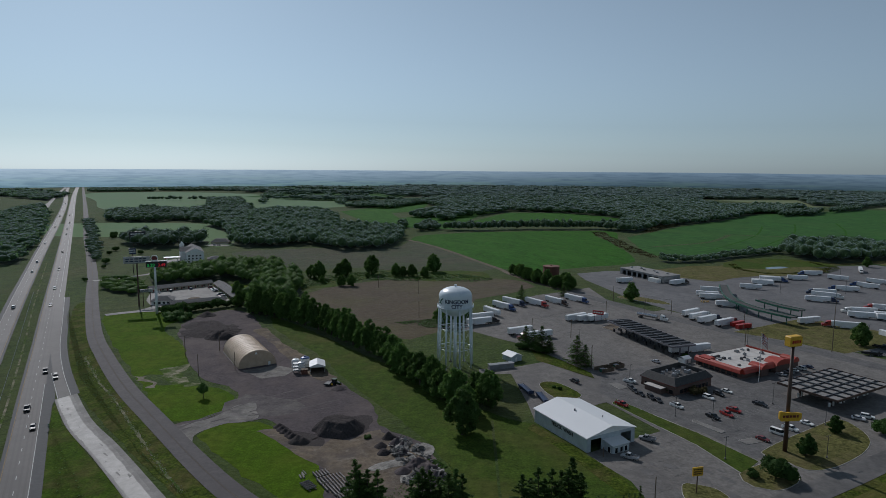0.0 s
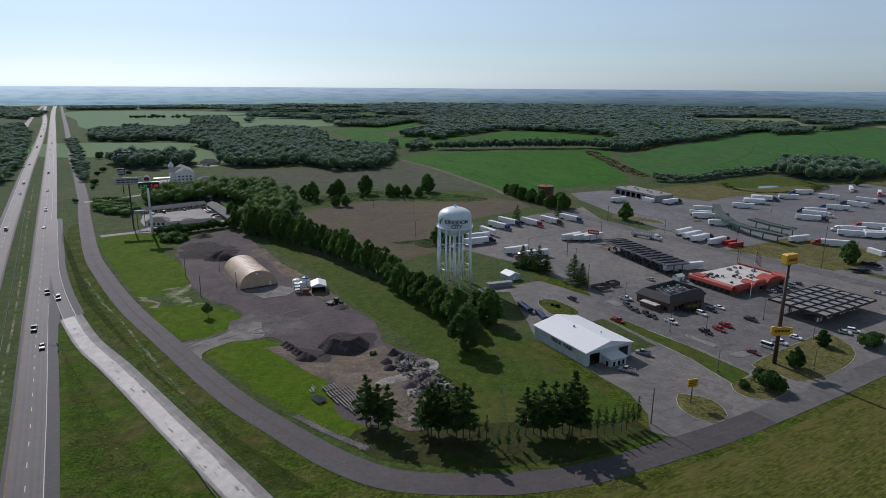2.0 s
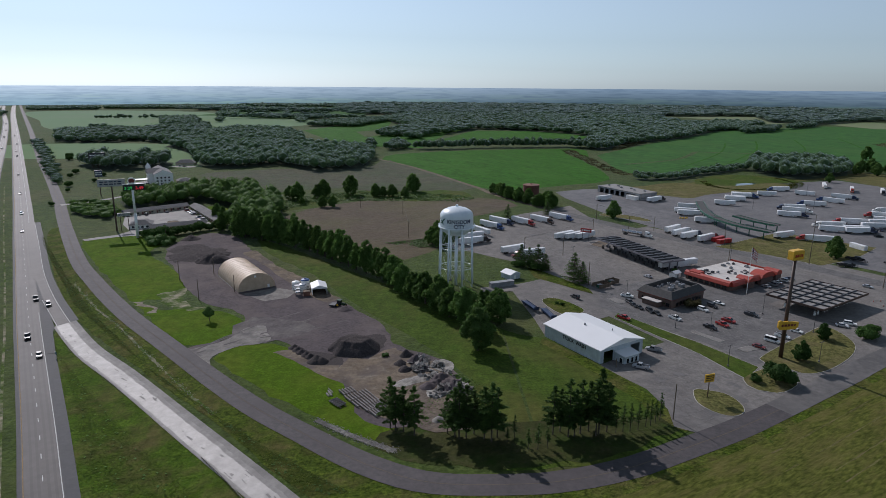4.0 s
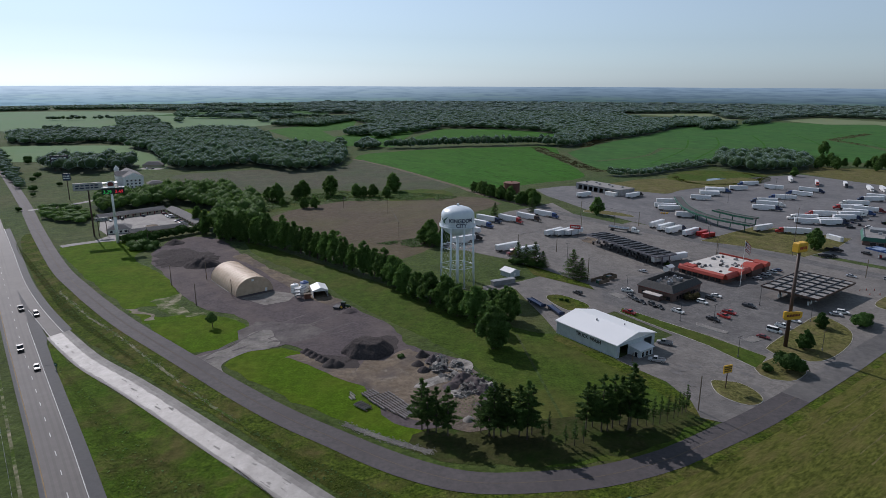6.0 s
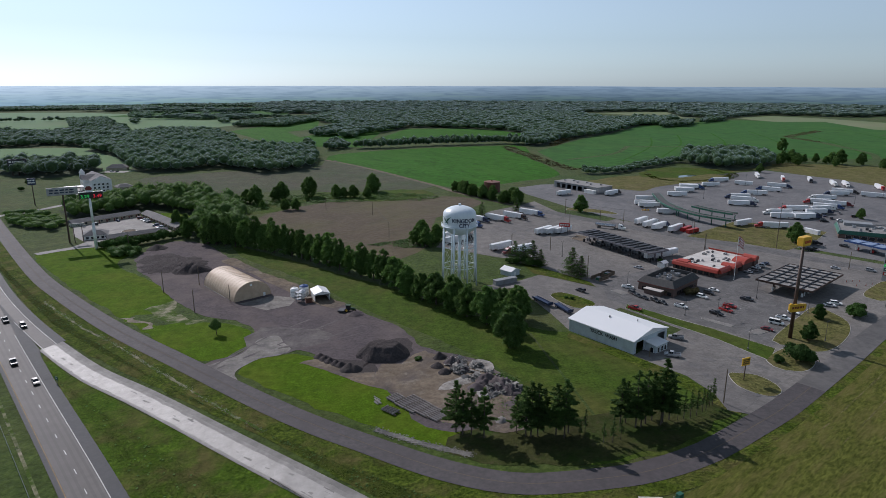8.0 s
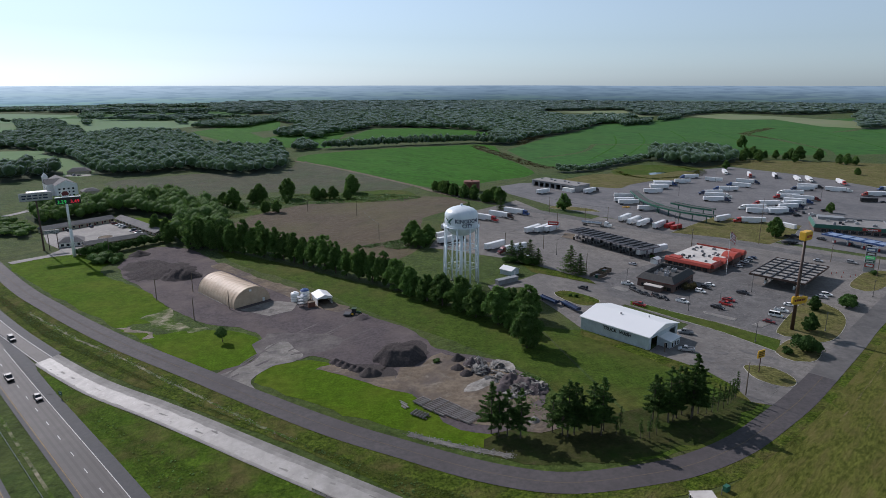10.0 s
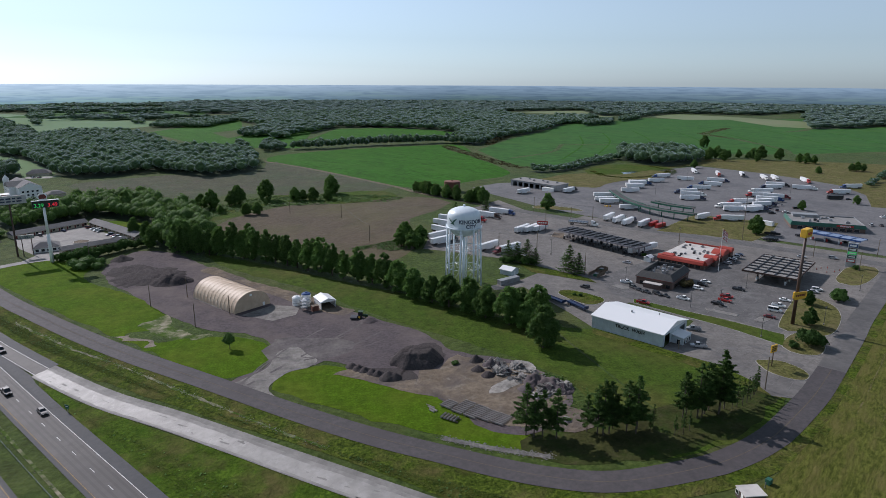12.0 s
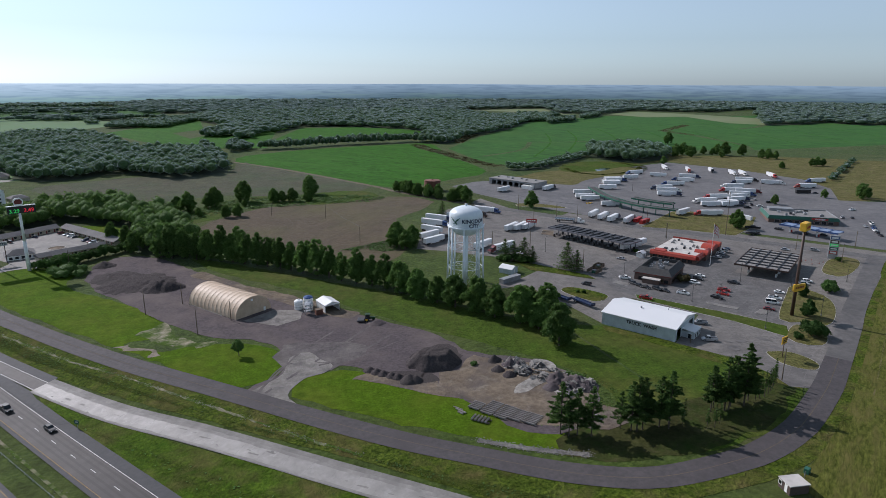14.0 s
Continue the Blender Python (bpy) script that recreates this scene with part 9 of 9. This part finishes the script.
for i, (x, y) in enumerate(((-292, 340), (-289, 343), (-286, 341), (-308, 482), (-302, 480))):
    park(("sedan", "suv")[i % 2], ("white", "dark", "silver")[i % 3], x, y, 60, "parked near the hotel")
for k, c, x, y, a in (("suv", "black", -192.8, -5, -57), ("pickup", "dark", -204, 4, -57), ("pickup", "black", -179.6, -44, -59), ("sedan", "black", -164, -63, -59), ("sedan", "navy", -290, 138, -59), ("suv", "white", -325, 196, -59), ("sedan", "black", -380, 286, -59), ("suv", "dark", -450, 400, -59), ("sedan", "black", -560, 580, -59), ("suv", "black", -600, 644, -59), ("sedan", "dark", -660, 745, -59), ("suv", "black", -760, 905, -59)):
    park(k, c, x, y, a, "driving on the highway", 0.2).scale = (1.12, 1.12, 1.12)
for k, c, x, y, a in (("suv", "white", -312, 131, 121), ("sedan", "white", -395, 270, 121), ("suv", "white", -430, 328, 121), ("sedan", "silver", -520, 474, 121), ("suv", "white", -640, 676, 121), ("van", "white", -760, 874, 121), ("sedan", "white", -860, 1040, 121), ("van", "white", -990, 1250, 121)):
    park(k, c, x, y, a, "on the far carriageway", 0.2).scale = (1.12, 1.12, 1.12)


def trailer_parts(t, x0, mat, skirt=True):
    """A 16 m box trailer whose rear end is at x0."""
    body = part("trailer_box", box(BM(), x0, -1.3, 1.15, x0 + 16.1, 1.3, 4.1, 0.05), mat, t, "long box trailer")
    part("roof", box(BM(), x0 + 0.1, -1.22, 4.1, x0 + 16.0, 1.22, 4.14), M["roof_white"], body)
    part("rear_door", box(BM(), x0 - 0.04, -1.2, 1.25, x0 - 0.005, -0.03, 4.0), M["trailer_white"], body)
    part("rear_door", box(BM(), x0 - 0.04, 0.03, 1.25, x0 - 0.005, 1.2, 4.0), M["trailer_white"], body)
    part("bumper", box(BM(), x0 - 0.1, -1.15, 0.55, x0 + 0.05, 1.15, 0.7), M["dark"], t)
    part("chassis", box(BM(), x0 + 0.2, -0.5, 0.85, x0 + 15.6, 0.5, 1.14), M["dark"], t)
    for s in (-1, 1):
        part("landing_leg", box(BM(), x0 + 12.2, s * 0.7 - 0.08, 0.05, x0 + 12.4, s * 0.7 + 0.08, 0.85), M["dark"], t)
        for dx in (1.6, 2.9):
            wheel(t, x0 + dx, s * 1.0, 0.5, 0.5, rim=False)
    if skirt:
        for s in (-1, 1):
            part("side_skirt", box(BM(), x0 + 4.2, s * 1.25 - 0.02, 0.45, x0 + 11.6, s * 1.25 + 0.02, 1.13), M["trailer_white"], t)


def cab_parts(t, color, x0=0.0):
    """A sleeper tractor; its fifth wheel at x0, the nose 6 m ahead."""
    part("frame", box(BM(), x0 - 1.2, -0.45, 0.6, x0 + 6.0, 0.45, 0.95), M["dark"], t)
    prof = [(x0 + 1.7, 0.9), (x0 + 6.4, 0.75), (x0 + 6.55, 1.3), (x0 + 6.3, 1.95), (x0 + 4.75, 2.2), (x0 + 4.2, 3.15), (x0 + 3.3, 3.75), (x0 + 1.7, 3.95)]
    cab = part("cab", prism(BM(), prof, "y", -1.18, 1.18), M[color], t, "sleeper cab")
    part("windscreen", prism(BM(), [(x0 + 4.72, 2.24), (x0 + 4.24, 3.06), (x0 + 4.32, 3.1), (x0 + 4.82, 2.24)], "y", -1.05, 1.05), M["glass"], cab)
    for s in (-1, 1):
        part("side_window", box(BM(), x0 + 3.3, s * 1.18 - 0.03, 2.25, x0 + 4.3, s * 1.18 + 0.03, 2.95), M["glass"], cab)
        part("fuel_tank", tube(BM(), (x0 + 1.6, s * 1.0, 0.75), (x0 + 3.4, s * 1.0, 0.75), 0.32, n=10), M["chrome"], t)
        part("exhaust_pipe", tube(BM(), (x0 + 1.55, s * 1.0, 1.0), (x0 + 1.55, s * 1.0, 4.1), 0.09, n=6), M["chrome"], t)
        part("headlight", box(BM(), x0 + 6.4, s * 0.9 - 0.2, 1.1, x0 + 6.56, s * 0.9 + 0.2, 1.35), M["lens_clear"], t)
        wheel(t, x0 + 5.4, s * 1.0, 0.5, 0.32)
        for dx in (-0.7, 0.65):
            wheel(t, x0 + dx, s * 0.95, 0.5, 0.55)
    part("grille", box(BM(), x0 + 6.5, -0.5, 0.95, x0 + 6.6, 0.5, 1.75), M["chrome"], cab)


TRUCKS = {}


def truck(color, x, y, turn, where):
    """color None: a trailer alone. The middle of the whole stands at x, y."""
    m = pose(x, y, gz(x, y) + 0.12, 0, 0, turn)
    if color not in TRUCKS:
        if color:
            t = thing("semi_truck", "semi truck", "semi truck", "parked trucks")
            trailer_parts(t, -11.0, M["trailer_white"])
            cab_parts(t, color, 3.9)
        else:
            t = thing("box_trailer", "trailer", "trailer", "parked trailers")
            trailer_parts(t, -8.0, M["trailer_white"])
        TRUCKS[color] = t
        t.matrix_world = m
    else:
        t = copy_thing(TRUCKS[color], m)
    word = {"navy": "dark blue", "dark_red": "dark red", "orange_red": "orange"}.get(color, color)
    t["label"] = f"{word} semi truck with a white trailer {where}" if color else f"white box trailer standing alone {where}"
    return t


for c, x, y, a in (("blue", 319, 288, 181), (None, 294, 261, -9),):
    truck(c, x, y, a, "along the grass edge")
for c, x, y, a in (("white", 378, 310, -117), (None, 330, 263, -47), ("orange_red", 388, 284, -122), ("black", 409, 272, -122), ("white", 415, 248, -118), ("white", 424, 243, -119), ("red", 440, 220, -115), ("white", 401, 183, -46), ("navy", 355, 244, -47), ("blue", 331, 228, 128), ("blue", 305, 212, 154), ("navy", 279, 197, 170), ("white", 277, 183, -33), ("navy", 264, 167, -22), ("navy", 374, 197, 166), ("black", 391, 205, -43), ("white", 347, 181, 158), ("red", 329, 165, 164), ("dark_red", 339, 153, -41), ("red", 290, 142, 164), ("white", 268, 131, 170), ("white", 312, 137, 0), (None, 262, 117, -20), ("navy", 279, 112, -1), ("red", 233, 90, 160), ("navy", 300, 126, -5), ("black", 282, 117, -10), ("blue", 323, 144, -36)):
    truck(c, x, y, a, "in the crowded rows")
for c, x, y, a in (("blue", 269, 250, -20), (None, 252, 234, -20), (None, 234, 215, -20),):
    truck(c, x, y, a, "in a parking row")
for c, x, y, a in (("blue", 450, 178, 169), ("orange_red", 411, 157, 166),):
    truck(c, x, y, a, "in the packed rows")
for c, x, y, a in (("green", 270.6, 254.4, -20), (None, 253.6, 238.4, -20),):
    truck(c, x, y, a, "close beside its neighbours")
for c, x, y, a in ((None, 152.4, 117.5, 37), ("white", 156.2, 109.7, 36), ("navy", 158.8, 101.3, 34), ("dark_red", 166.4, 93.4, 34), (None, 197, 200, -18), (None, 187, 181, -18), (None, 186, 172, -12), (None, 188, 146, -10), (None, 219, 100, 20), (None, 118, 30, 20), (None, 126, 33, 20)):
    truck(c, x, y, a, "near the fuel lanes")
for c, x, y, a in ((None, 74, 96, 36), (None, 81, 96.5, 36), (None, 88, 97.5, 36), ("blue", 31, 122, -51), ("navy", 39, 135, -49), (None, 22, 106, -58), (None, 15, 92, 27), ("black", 16, 80, 26), ("red", 54, 134, -53), ("brown", 69, 143, -54), ("blue", 85, 155, -52), ("dark_red", 43, 48.5, 204), (None, 36, 58, 30), (None, 139, 237, 28), ("black", 183, 232, 30)):
    truck(c, x, y, a, "near the water tower")


def tanker(x, y, turn):
    t = thing("tanker_truck", "silver tank truck parked beside the street", "tanker", at=(x, y, gz(x, y) + 0.12), turn=turn)
    bm = BM()
    bmesh.ops.create_cone(bm, cap_ends=True, segments=20, radius1=1.15, radius2=1.15, depth=13.5, matrix=pose(-3.5, 0, 2.2, 0, 90, 0))
    k = part("tank_barrel", bm, M["chrome"], t, "polished tank barrel")
    for x0 in (-9.5, -6.5, -3.5, -0.5, 2.5):
        part("band", tube(BM(), (x0, 0, 2.2), (x0 + 0.15, 0, 2.2), 1.19, n=20), M["steel"], k)
    part("walkway", box(BM(), -9.5, -0.3, 3.3, 2.5, 0.3, 3.45), M["steel"], k)
    for s in (-1, 1):
        for dx in (-8.6, -7.3):
            wheel(t, dx, s * 1.0, 0.5, 0.5)
    cab_parts(t, "white", 3.6)


tanker(124, 104, -40)
for x, y, a in ((172.1, 92.1, 32), (173.0, 85.8, 26)):
    t = thing("dumpster", "red steel roll-off container on the lot", "container", "red containers", (x, y, gz(x, y) + 0.12), a)
    part("body", box(BM(), -5.5, -1.25, 0.1, 5.5, 1.25, 2.6, 0.05), M["red"], t)
    for k in range(9):
        for s in (-1, 1):
            part("rib", box(BM(), -5.2 + 1.25 * k, s * 1.31 - 0.05, 0.15, -5.05 + 1.25 * k, s * 1.31 + 0.05, 2.5), M["red"], t)
b = thing("coach", "dark coach parked at the edge of the lot", "bus", at=(384, 136, gz(384, 136) + 0.1), turn=-20)
part("body", box(BM(), -6.5, -1.25, 0.4, 6.5, 1.25, 3.5, 0.15), M["black"], b)
part("window_band", box(BM(), -6.0, -1.28, 1.9, 6.2, 1.28, 3.0), M["glass"], b)
for s in (-1, 1):
    for dx in (-4.0, 4.3):
        wheel(b, dx, s * 1.1, 0.5, 0.35)
for i, (x, y, a) in enumerate(((30.5, -35.5, -72), (36.4, -45.6, -79))):
    t = thing("flatbed_trailer", "dark blue flatbed trailer parked behind the truck wash", "trailer", "flatbed trailers", (x, y, gz(x, y) + 0.1), a)
    part("deck", box(BM(), -6.0, -1.25, 1.0, 6.0, 1.25, 1.3), M["navy"], t)
    part("headboard", box(BM(), 5.8, -1.25, 1.3, 6.0, 1.25, 2.3), M["navy"], t)
    for s in (-1, 1):
        part("rail", box(BM(), -6.0, s * 1.2 - 0.05, 1.3, 5.8, s * 1.2 + 0.05, 1.7), M["navy"], t)
        for dx in (-4.6, -3.4):
            wheel(t, dx, s * 1.0, 0.5, 0.45)
